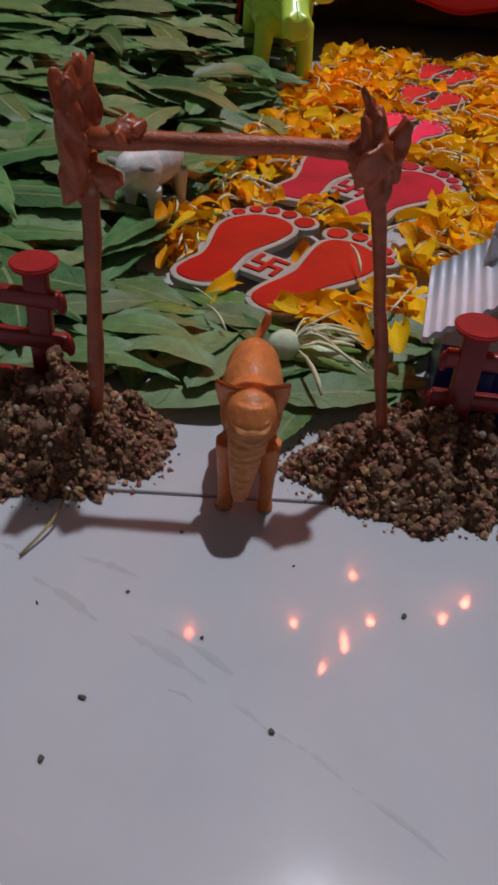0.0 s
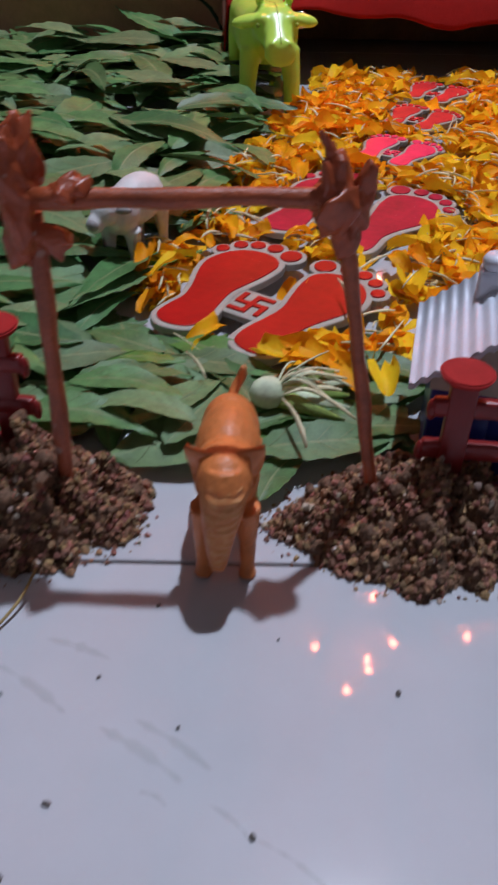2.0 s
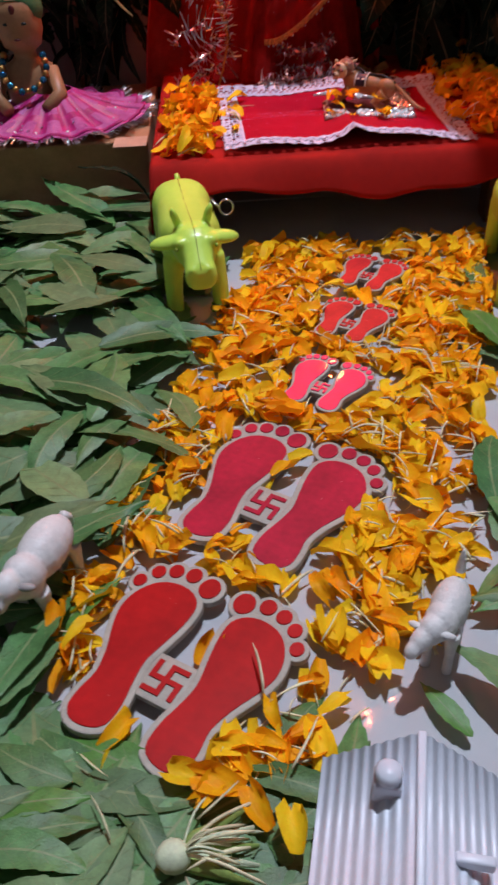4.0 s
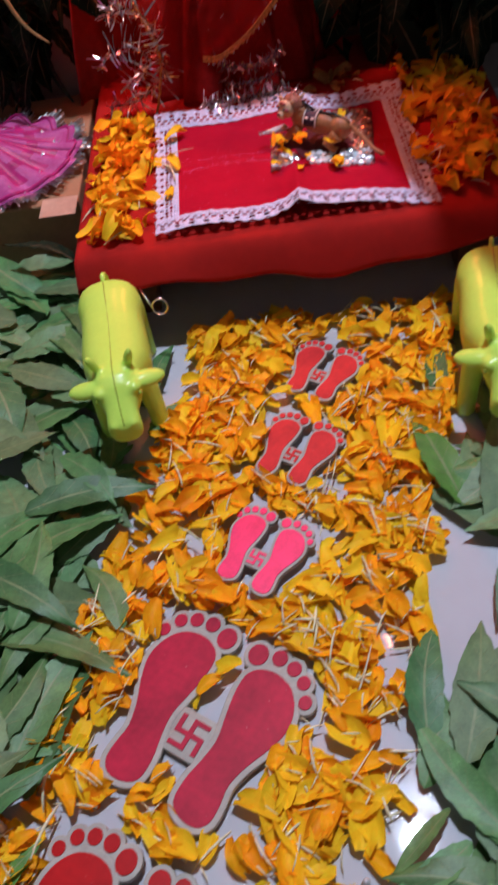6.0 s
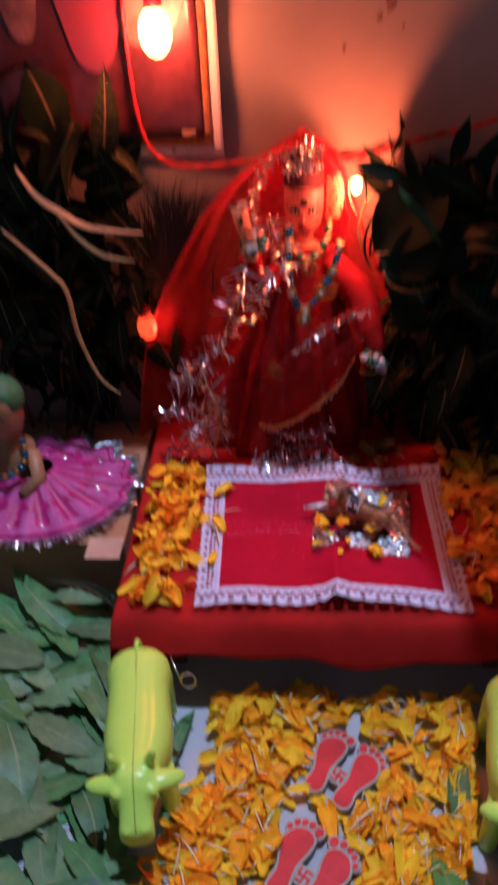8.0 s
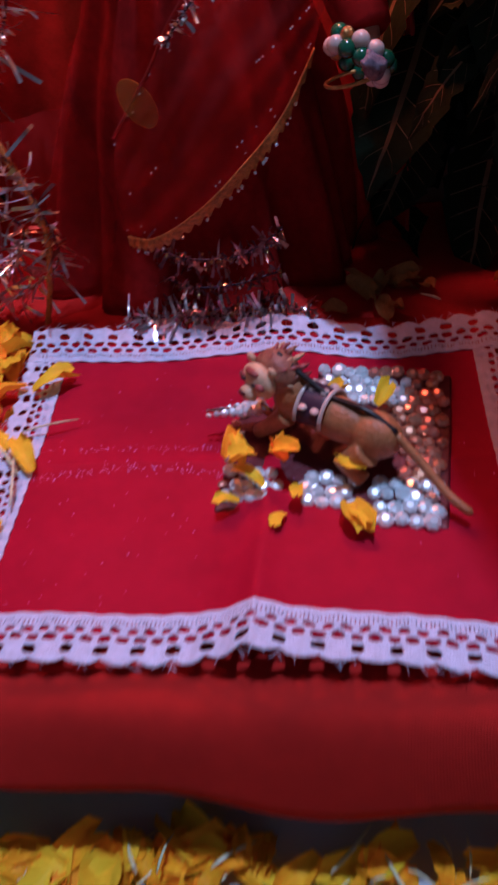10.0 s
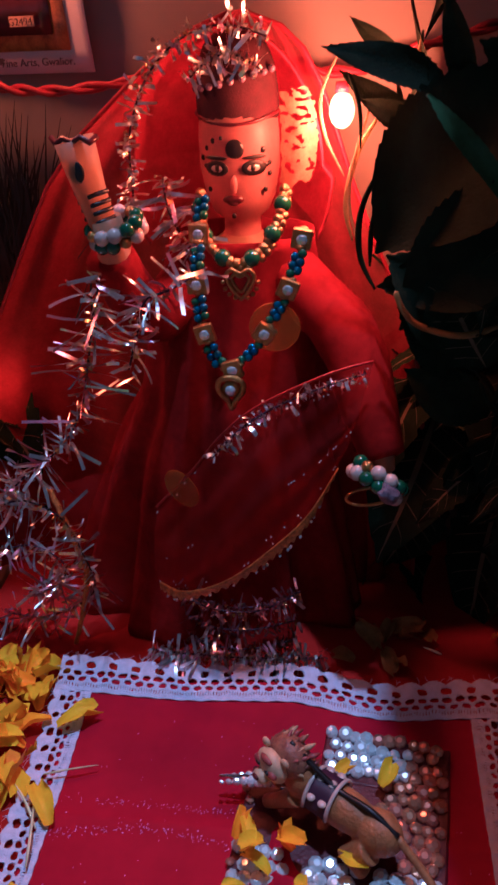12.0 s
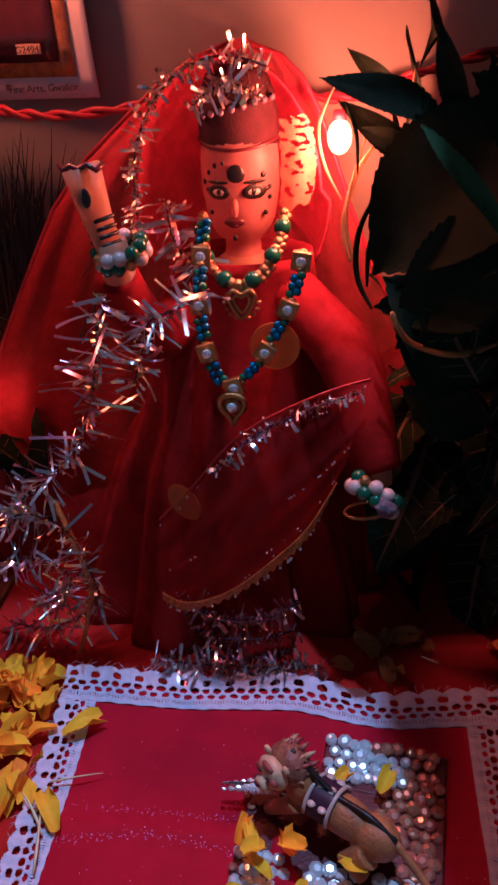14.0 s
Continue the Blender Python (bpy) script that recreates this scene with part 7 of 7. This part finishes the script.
    bulb((x, WALL_Y - 0.018, z), 0.0068, M["bulb_red"], "glowing red bulb")


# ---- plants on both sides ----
BIG = [leaf_mesh("leaf", *a, 18) for a in ((0.085, 0.026, 0.10, 0.25, 0.10, M["leaf_shaded"], 11), (0.095, 0.022, 0.14, 0.20, 0.10, M["leaf_shaded"], 12), (0.070, 0.036, 0.08, 0.15, 0.07, M["leaf_shaded"], 13), (0.100, 0.020, 0.20, 0.30, 0.08, M["leaf_shaded"], 14), (0.080, 0.050, 0.07, 0.12, 0.06, M["leaf_shaded"], 19))]


def set_leaf(owner, mesh, base, tip, roll, scale=1.0):
    """Lays a leaf from its foot towards its tip."""
    base, tip = Vector(base), Vector(tip)
    way = tip - base
    m = Matrix.Translation(base) @ way.to_track_quat("Y", "Z").to_matrix().to_4x4() @ pose(0, 0, 0, 0, roll, 0)
    long = max(v.co.y for v in mesh.vertices)
    LATER.append((mesh, "leaf", owner, m @ Matrix.Scale(way.length / long * scale, 4)))


def broad_leaf(name, length, width, mat, seed):
    """A broad pointed leaf with a saw edge, a midrib and side veins standing a little proud."""
    r = random.Random(seed)
    verts, faces, slots = [], [], []
    rows = 34
    for i in range(rows + 1):
        t = i / rows
        half = width * 0.5 * (math.sin(math.pi * t ** 0.85) ** 0.9 if 0 < t < 1 else 0.02)
        tooth = 1.0 + (0.035 if i % 2 else -0.025) if 2 < i < rows - 2 else 1.0
        for c in (-1, -0.6, -0.25, 0, 0.25, 0.6, 1):
            k = tooth if abs(c) == 1 else 1
            z = 0.10 * length * math.sin(math.pi * t) * 0.6 + 0.22 * half * abs(c) ** 1.4 + 0.010 * length * math.sin(9 * t + 3 * c + seed) * abs(c)
            verts.append((c * half * k + 0.04 * length * math.sin(2.4 * t + seed), t * length - (0.02 * length if abs(c) == 1 and i % 2 else 0), z))
    for i in range(rows):
        for k in range(6):
            a = i * 7 + k
            faces.append((a, a + 1, a + 8, a + 7))
            slots.append(0)

    def along(points, w):
        for p, q in zip(points, points[1:]):
            side = Vector((q.y - p.y, p.x - q.x, 0)).normalized() * w
            base = len(verts)
            for v in (p - side, p + side, q + side * 0.8, q - side * 0.8):
                verts.append((v.x, v.y, v.z - 0.0004))
            faces.append((base, base + 1, base + 2, base + 3))
            slots.append(1)
    at = [[Vector(verts[i * 7 + k]) for k in range(7)] for i in range(rows + 1)]
    along([at[i][3] for i in range(0, rows, 2)], 0.0006)
    for i in range(4, rows - 5, 4):
        for cs in ((3, 2, 1, 0), (3, 4, 5, 6)):
            along([at[min(rows, i + n)][c] for n, c in enumerate(cs)][:3] + [at[min(rows, i + 3)][cs[2]].lerp(at[min(rows, i + 4)][cs[3]], 0.7)], 0.00028)
    me = bpy.data.meshes.new(name)
    me.from_pydata(verts, [], faces)
    me.materials.append(mat)
    me.materials.append(M["vein_dark"])
    me.polygons.foreach_set("material_index", slots)
    me.polygons.foreach_set("use_smooth", [True] * len(faces))
    return me


BROAD = [broad_leaf("leaf", 0.06, w, M["leaf_shaded"], n) for w, n in ((0.016, 1), (0.022, 2), (0.032, 3), (0.040, 4), (0.010, 5))]
BROAD.append(broad_leaf("leaf", 0.06, 0.0085, M["leaf_mid"], 6))


def face_leaf(owner, mesh, base, tip, lean=0.0, turn=0.0):
    """Lays a leaf from its foot towards its tip with its hollow side to the room."""
    base, tip = Vector(base), Vector(tip)
    way = (tip - base).normalized()
    out = Vector((turn, -1.0, lean))
    out = (out - way * out.dot(way)).normalized()
    m = Matrix((way.cross(out), way, out)).transposed().to_4x4()
    LATER.append((mesh, "leaf", owner, Matrix.Translation(base) @ m @ Matrix.Scale((tip - base).length / 0.06, 4)))


plant_right = thing("leaf_bunch", "bunch of serrated green leaves before the bulb, shade in its colour", "plant", group="leaf bunches")
# last four leaves, edge-on, are added to keep bulb light off the wall
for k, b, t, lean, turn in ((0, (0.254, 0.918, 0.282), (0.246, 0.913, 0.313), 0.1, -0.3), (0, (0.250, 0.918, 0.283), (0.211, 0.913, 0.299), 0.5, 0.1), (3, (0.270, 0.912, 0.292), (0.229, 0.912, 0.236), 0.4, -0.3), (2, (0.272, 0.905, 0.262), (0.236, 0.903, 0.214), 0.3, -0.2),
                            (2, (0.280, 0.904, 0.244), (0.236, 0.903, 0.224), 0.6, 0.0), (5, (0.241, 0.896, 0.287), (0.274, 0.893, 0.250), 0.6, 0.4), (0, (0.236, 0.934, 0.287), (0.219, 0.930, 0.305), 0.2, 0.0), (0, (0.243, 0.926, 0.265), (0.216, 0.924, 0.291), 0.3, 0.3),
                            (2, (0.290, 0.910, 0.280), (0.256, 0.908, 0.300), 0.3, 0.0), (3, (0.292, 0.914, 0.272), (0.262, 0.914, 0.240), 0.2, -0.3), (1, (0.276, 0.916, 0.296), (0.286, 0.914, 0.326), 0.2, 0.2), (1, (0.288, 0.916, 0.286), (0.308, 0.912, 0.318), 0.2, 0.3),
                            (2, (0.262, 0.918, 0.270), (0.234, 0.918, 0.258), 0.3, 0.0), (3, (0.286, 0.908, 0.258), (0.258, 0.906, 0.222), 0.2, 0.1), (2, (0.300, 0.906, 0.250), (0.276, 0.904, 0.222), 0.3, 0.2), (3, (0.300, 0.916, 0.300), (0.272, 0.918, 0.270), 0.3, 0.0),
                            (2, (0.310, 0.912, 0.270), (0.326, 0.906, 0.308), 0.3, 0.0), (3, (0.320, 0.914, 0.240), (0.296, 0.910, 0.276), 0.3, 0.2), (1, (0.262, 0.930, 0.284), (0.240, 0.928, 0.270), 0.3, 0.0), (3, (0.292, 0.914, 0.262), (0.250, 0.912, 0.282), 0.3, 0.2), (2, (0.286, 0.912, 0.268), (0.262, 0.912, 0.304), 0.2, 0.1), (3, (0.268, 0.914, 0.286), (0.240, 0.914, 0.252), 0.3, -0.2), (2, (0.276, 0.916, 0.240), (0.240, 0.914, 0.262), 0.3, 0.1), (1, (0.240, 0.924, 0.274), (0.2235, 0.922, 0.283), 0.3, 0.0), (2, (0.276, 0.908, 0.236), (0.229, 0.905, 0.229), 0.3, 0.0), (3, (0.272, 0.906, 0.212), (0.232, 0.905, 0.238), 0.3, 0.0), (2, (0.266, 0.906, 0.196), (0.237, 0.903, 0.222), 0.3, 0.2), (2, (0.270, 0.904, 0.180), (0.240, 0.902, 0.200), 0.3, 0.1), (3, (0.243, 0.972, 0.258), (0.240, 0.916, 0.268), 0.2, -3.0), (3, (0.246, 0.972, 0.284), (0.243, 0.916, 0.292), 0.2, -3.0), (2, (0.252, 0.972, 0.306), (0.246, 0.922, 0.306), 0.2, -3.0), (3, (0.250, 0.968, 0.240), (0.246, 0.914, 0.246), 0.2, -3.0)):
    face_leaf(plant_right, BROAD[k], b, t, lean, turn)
# narrow blades hanging before the bulb
for pts, w, mat in ((((0.216, 0.922, 0.296), (0.2105, 0.920, 0.284), (0.212, 0.919, 0.272), (0.218, 0.918, 0.260)), 0.0008, "dry"), (((0.2255, 0.922, 0.279), (0.2205, 0.920, 0.262), (0.220, 0.919, 0.248), (0.2265, 0.918, 0.226)), 0.0009, "dry"),
                    (((0.228, 0.924, 0.276), (0.222, 0.922, 0.266), (0.2185, 0.921, 0.250), (0.221, 0.920, 0.238)), 0.0013, "dry"), (((0.240, 0.932, 0.287), (0.2405, 0.930, 0.294), (0.2412, 0.930, 0.300)), 0.0012, "dry"), (((0.219, 0.922, 0.290), (0.2225, 0.921, 0.280), (0.2230, 0.920, 0.268)), 0.0009, "leaf_shaded"),
                    (((0.232, 0.920, 0.266), (0.2240, 0.918, 0.250), (0.2235, 0.917, 0.234), (0.229, 0.916, 0.222)), 0.0014, "leaf_shaded"), (((0.236, 0.920, 0.258), (0.228, 0.918, 0.246), (0.227, 0.917, 0.230)), 0.0014, "leaf_shaded")):
    line = curve_points(pts, 6)
    bm = bmesh.new()
    tube(bm, line, [w * (0.25 + 0.75 * math.sin(math.pi * (0.12 + 0.84 * n / (len(line) - 1)))) for n in range(len(line))], 6, flat=0.3)
    part("leaf", bm, M[mat], plant_right)
rp = random.Random(91)
# dense near-black fill beside the doll, where the colour stands for deep shade
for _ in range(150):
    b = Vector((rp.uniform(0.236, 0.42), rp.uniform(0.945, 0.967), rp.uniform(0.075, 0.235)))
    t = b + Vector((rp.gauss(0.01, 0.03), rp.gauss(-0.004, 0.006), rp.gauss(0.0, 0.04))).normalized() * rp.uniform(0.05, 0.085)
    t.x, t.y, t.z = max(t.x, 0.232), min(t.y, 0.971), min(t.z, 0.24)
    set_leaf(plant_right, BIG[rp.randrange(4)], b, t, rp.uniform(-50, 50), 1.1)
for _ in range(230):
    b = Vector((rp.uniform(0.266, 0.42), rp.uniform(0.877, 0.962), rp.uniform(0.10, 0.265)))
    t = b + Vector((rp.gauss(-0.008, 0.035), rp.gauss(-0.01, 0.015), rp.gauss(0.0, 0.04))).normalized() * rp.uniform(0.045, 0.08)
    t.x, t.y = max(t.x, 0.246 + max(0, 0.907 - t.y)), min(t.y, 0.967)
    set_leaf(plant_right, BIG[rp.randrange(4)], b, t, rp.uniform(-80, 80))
for pts in ([(0.297, 0.942, 0.066), (0.287, 0.937, 0.151), (0.267, 0.929, 0.231), (0.259, 0.927, 0.261)], [(0.327, 0.942, 0.066), (0.317, 0.927, 0.171), (0.297, 0.917, 0.271)], [(0.307, 0.947, 0.066), (0.342, 0.932, 0.161), (0.357, 0.927, 0.251)]):
    bm = bmesh.new()
    tube(bm, curve_points(pts, 5), 0.0022, 7)
    part("twig", bm, M["wood"], plant_right)
curl = thing("dry_leaf", "curled dry yellow leaf hanging from the bunch", "leaf", group="dry leaves")
bm = bmesh.new()
tube(bm, curve_points([(0.2350, 0.896, 0.2295), (0.2380, 0.895, 0.2230), (0.2440, 0.894, 0.2180), (0.2580, 0.894, 0.2150), (0.2740, 0.896, 0.2200)], 6), [0.0004] + [0.0012] * 20 + [0.0008] * 4, 8, flat=0.4)
part("blade", bm, M["gold_leaf"], curl)

plant_left = thing("leaf_bunch", "bunch of drooping leaves against the wall, shade in its colour", "plant", group="leaf bunches")
# the same near-black leaves, shade already in their colour
for _ in range(190):
    b = Vector((rp.uniform(-0.13, 0.050), rp.uniform(0.939, 0.967), rp.uniform(0.10, 0.32)))
    t = b + Vector((rp.gauss(0.0, 0.03), rp.gauss(-0.01, 0.015), rp.gauss(-0.01, 0.04))).normalized() * rp.uniform(0.045, 0.085)
    t.x, t.y = min(t.x, 0.072), min(max(t.y, 0.927), 0.971)
    set_leaf(plant_left, BIG[rp.randrange(4)], b, t, rp.uniform(-80, 80))
for pts in ([(-0.023, 0.952, 0.06), (-0.013, 0.947, 0.191), (0.007, 0.942, 0.291)], [(-0.063, 0.952, 0.06), (-0.073, 0.942, 0.191), (-0.083, 0.937, 0.311)]):
    bm = bmesh.new()
    tube(bm, curve_points(pts, 5), 0.0022, 7)
    part("twig", bm, M["wood"], plant_left)
for pts, w in (([(-0.016, 0.918, 0.300), (-0.005, 0.915, 0.282), (0.010, 0.914, 0.270), (0.030, 0.914, 0.258), (0.067, 0.915, 0.253)], 0.0038), ([(0.010, 0.912, 0.268), (0.022, 0.911, 0.251), (0.038, 0.911, 0.238), (0.059, 0.913, 0.233)], 0.0024), ([(-0.030, 0.904, 0.262), (-0.001, 0.900, 0.232), (0.009, 0.899, 0.216), (0.012, 0.898, 0.181), (0.022, 0.898, 0.145), (0.037, 0.899, 0.127)], 0.0028)):
    ob = thing("dry_leaf", "long curled dry beige leaf hanging down", "leaf", group="dry leaves")
    line = curve_points(pts, 6)
    bm = bmesh.new()
    tube(bm, line, [w * (0.15 + math.sin(math.pi * (0.1 + 0.85 * k / (len(line) - 1)))) * 0.62 for k in range(len(line))], 8, flat=0.22)
    part("blade", bm, M["dry"], ob)

plume = thing("plume", "black bristly plume standing beside the veil", "plume")
verts, faces = [], []
for _ in range(420):
    b = Vector((rp.gauss(0.0740, 0.009), rp.uniform(0.966, 0.975), 0.160 + rp.random() * 0.05))
    t = b + Vector((rp.gauss(0.006, 0.013), rp.uniform(-0.006, 0.001), rp.uniform(0.03, 0.076)))
    side = Vector((0.0008, 0.0, 0.0))
    base = len(verts)
    mid = b.lerp(t, 0.55) + Vector((rp.gauss(0, 0.002), 0, 0))
    verts += [b - side, b + side, mid - side * 0.7, mid + side * 0.7, t - side * 0.1, t + side * 0.1]
    faces += [(base, base + 1, base + 3, base + 2), (base + 2, base + 3, base + 5, base + 4)]
raw("bristles", verts, faces, M["plume"], plume, "black bristles", "stuff")
bm = bmesh.new()
tube(bm, [(0.076, 0.9750, 0.066), (0.076, 0.9750, 0.170)], [0.002, 0.003], 10)
part("stem", bm, M["plume"], plume)

# unseen boards added above, which keep the lamp's light off the wall and the plants
shelf = thing("shade_board", "unseen boards added above the shrine to block lamp light", "shelf", (0, 0, 0.560))
bm = bmesh.new()
block(bm, (-0.60, 0.920, 0.0), (0.2655, WALL_Y - 0.001, 0.014), 0.001)
part("board", bm, M["wood"], shelf, smooth=False)
# slanted board, added to shade the handkerchief's right side and the plants
bm = bmesh.new()
slab(bm, [(0.266, WALL_Y - 0.001), (0.266, 0.900), (0.270, 0.873), (0.284, 0.827), (0.312, 0.750), (0.335, 0.690), (0.80, 0.690), (0.80, WALL_Y - 0.001)], 0.0, 0.014)
part("board", bm, M["wood"], shelf, smooth=False)

# marigold garland on the wall
garland = thing("marigold_garland", "orange marigold garland hanging on the wall", "garland")
bm = bmesh.new()
tube(bm, [(0.338, WALL_Y - 0.012, 0.50), (0.336, WALL_Y - 0.012, 0.30), (0.338, WALL_Y - 0.012, 0.245)], 0.001, 5)
part("thread", bm, M["straw"], garland)


def marigold_mesh():
    r = random.Random(3)
    verts, faces, slots = [], [], []
    for ring in range(5):
        for k in range(12 - ring):
            a, tilt = 2 * math.pi * (k + 0.4 * ring) / (12 - ring), 0.15 + 0.32 * ring
            m = pose(0, 0, 0.002 * ring, 0, 0, math.degrees(a)) @ pose(0, 0, 0, math.degrees(tilt), 0, 0) @ Matrix.Scale(1 - 0.12 * ring, 4)
            me = PETALS[r.choice((0, 1, 4, 8))]
            base = len(verts)
            verts += [m @ v.co for v in me.vertices]
            faces += [tuple(base + i for i in p.vertices) for p in me.polygons]
    me = bpy.data.meshes.new("marigold")
    me.from_pydata(verts, [], faces)
    me.materials.append(M["petal"])
    me.polygons.foreach_set("use_smooth", [True] * len(faces))
    return me


MARIGOLD = marigold_mesh()
for k in range(11):
    LATER.append((MARIGOLD, "marigold", garland, pose(0.337 + rp.gauss(0, 0.003), WALL_Y - 0.014, 0.245 + 0.024 * k, 90 + rp.gauss(0, 15), rp.gauss(0, 15), rp.uniform(0, 90)) @ Matrix.Scale(0.85, 4)))


# ---- box with the pink doll ----
bm = bmesh.new()
block(bm, (-0.235, 0.803, 0.0), (0.046, 0.960, 0.058), 0.0015)
box = tagged(part("carton", bm, M["card"], smooth=False), "brown cardboard carton beside the shrine", "box")
bm = bmesh.new()
block(bm, (0.020, 0.786, 0.0585), (0.046, 0.808, 0.0597), 0.0003, None)
part("flap", bm, M["card_pale"], box, "pale carton flap", smooth=False)
bm = bmesh.new()
PX, PY = -0.040, 0.868
GROW = Matrix.Translation((PX - 0.011, PY, 0.059)) @ Matrix.Scale(1.30, 4) @ Matrix.Translation((-PX, -PY, -0.059))
prof = [(0.060, 0.014, 0.012), (0.078, 0.015, 0.013), (0.092, 0.016, 0.011), (0.097, 0.007, 0.007), (0.101, 0.007, 0.007), (0.104, 0.0115, 0.011), (0.112, 0.0140, 0.013), (0.124, 0.0140, 0.013), (0.131, 0.012, 0.011), (0.133, 0.006, 0.006)]
rings = [[bm.verts.new((PX + a * math.cos(t), PY + b * math.sin(t), z)) for t in (k * math.pi / 12 for k in range(24))] for z, a, b in prof]
for p, q in zip(rings, rings[1:]):
    for k in range(24):
        bm.faces.new((p[k], p[(k + 1) % 24], q[(k + 1) % 24], q[k]))
bm.faces.new(rings[-1])
bm.faces.new(rings[0][::-1])
for s in (-1, 1):
    ball(bm, (PX + s * 0.0055, PY - 0.0118, 0.1180), (0.0018, 0.0008, 0.0009), u=8, v=6, slot=1)
    tube(bm, [(PX + s * 0.015, PY - 0.004, 0.090), (PX + s * 0.020, PY - 0.014, 0.078), (PX + s * 0.012, PY - 0.024, 0.072)], [0.005, 0.0048, 0.004], 9)
ball(bm, (PX, PY - 0.0122, 0.1255), (0.0020, 0.0012, 0.0030), u=8, v=6, slot=2)
ball(bm, (PX, PY - 0.0128, 0.1095), (0.0022, 0.0008, 0.0007), u=8, v=6, slot=2)
bmesh.ops.transform(bm, matrix=GROW, verts=bm.verts)
tagged(part("doll", bm, [M["clay_doll"], M["paint_black"], M["paint_lip"]]), "small brown painted doll seated on the carton", "doll")
skirt = thing("doll_skirt", "spread pleated magenta skirt with silver sequins", "skirt", (PX + 0.006, PY - 0.006, 0.0598))


def skirt_at(u, v):
    a = 2 * math.pi * u
    d = 0.014 + 0.052 * v
    pleat = 1 + 0.05 * math.sin(16 * a) * v
    return (d * 1.16 * pleat * math.cos(a), d * 0.95 * pleat * math.sin(a), 0.0230 * (1 - v) ** 1.6 + 0.0028 * (1 + math.sin(16 * a)) * v + 0.0010)


verts, faces = sheet(160, 16, skirt_at)
thick(raw("cloth", verts, faces, [M["pink"], M["pink_deep"]], skirt, slots=[1 if ((k % 160) // 5) % 2 and (k // 160) < 12 or (k // 160) in (6, 7) else 0 for k in range(len(faces))]), 0.0006)
bm = bmesh.new()
tube(bm, [Vector(skirt_at(k / 160, 0.92)) + Vector((0, 0, 0.0008)) for k in range(160)], 0.0016, 5, True, flat=0.5)
part("hem_band", bm, M["pink_deep"], skirt, "deep magenta hem band")
fringe_v, fringe_f = [], []
for k in range(900):
    p = Vector(skirt_at(rp.random(), 1.0))
    out = Vector((p.x, p.y, 0)).normalized()
    side = Vector((-out.y, out.x, rp.gauss(0, 0.5))).normalized() * 0.0006
    q = p + out * rp.uniform(0.003, 0.0095) + Vector((0, 0, rp.uniform(-0.002, 0.003)))
    base = len(fringe_v)
    fringe_v += [p - side, p + side, q + side, q - side]
    fringe_f.append((base, base + 1, base + 2, base + 3))
raw("fringe", fringe_v, fringe_f, M["tinsel"], skirt, "silver foil fringe", "stuff", smooth=False)
for k in range(60):
    p = Vector(skirt_at(rp.random(), rp.choice((0.35, 0.6, 0.75, 0.95))))
    LATER.append((bead_me, "sequin", skirt, pose(p.x, p.y, p.z + 0.001, 20, 30 * k, 0) @ Matrix.Diagonal((0.0014, 0.0014, 0.0005, 1))))
beads = thing("necklace", "bead necklace of blue and gold on the small doll", "necklace", group="necklaces")
line = curve_points([(PX - 0.012, PY - 0.006, 0.1000), (PX - 0.013, PY - 0.014, 0.0900), (PX - 0.004, PY - 0.019, 0.0820), (PX + 0.008, PY - 0.018, 0.0840), (PX + 0.014, PY - 0.013, 0.0920), (PX + 0.012, PY - 0.006, 0.1000)], 8)
for k, p in enumerate(evenly(line, 0.0040)):
    LATER.append((B_BLUE if k % 2 else B_GOLD, "bead", beads, pose(*(GROW @ p)) @ Matrix.Scale(0.0028, 4)))

scarf = thing("headscarf", "green headscarf on the small doll", "headscarf", tuple(GROW @ Vector((PX, PY, 0.118))))
scarf.scale = (1.3, 1.3, 1.3)
bm = bmesh.new()
for w in ball(bm, (0, 0.002, 0.006), (0.0158, 0.0150, 0.0140), u=22, v=14):
    w.co.y = max(w.co.y, -0.0080 - 0.25 * (w.co.z - 0.006)) if w.co.z < 0.012 else w.co.y
part("cloth", bm, M["scarf"], scarf)

# a bent leaf against the carton
long_leaf = thing("long_leaf", "long dark green leaf leaning on the carton", "leaf")
set_leaf(long_leaf, BIG[3], (0.050, 0.765, 0.012), (-0.006, 0.776, 0.052), 20)


# ---- single pieces ----
for mesh, name, owner, m in LATER:
    piece(name, mesh, owner, m)

bm = bmesh.new()
block(bm, (0.0006, 0.0006, -0.009), (TILE - 0.0006, TILE - 0.0006, 0.0), 0.0005)
tile_me = bpy.data.meshes.new("tile")
bm.to_mesh(tile_me)
bm.free()
tile_me.materials.append(M["tile"])
for i in range(-2, 4):
    for j in range(-4, 2):
        x, y = JOINT_X + i * TILE, JOINT_Y + j * TILE
        if x + TILE <= X1 + 0.3 and y >= Y0 - 0.6:
            piece("tile", tile_me, floor, Matrix.Translation((x, y, 0)))
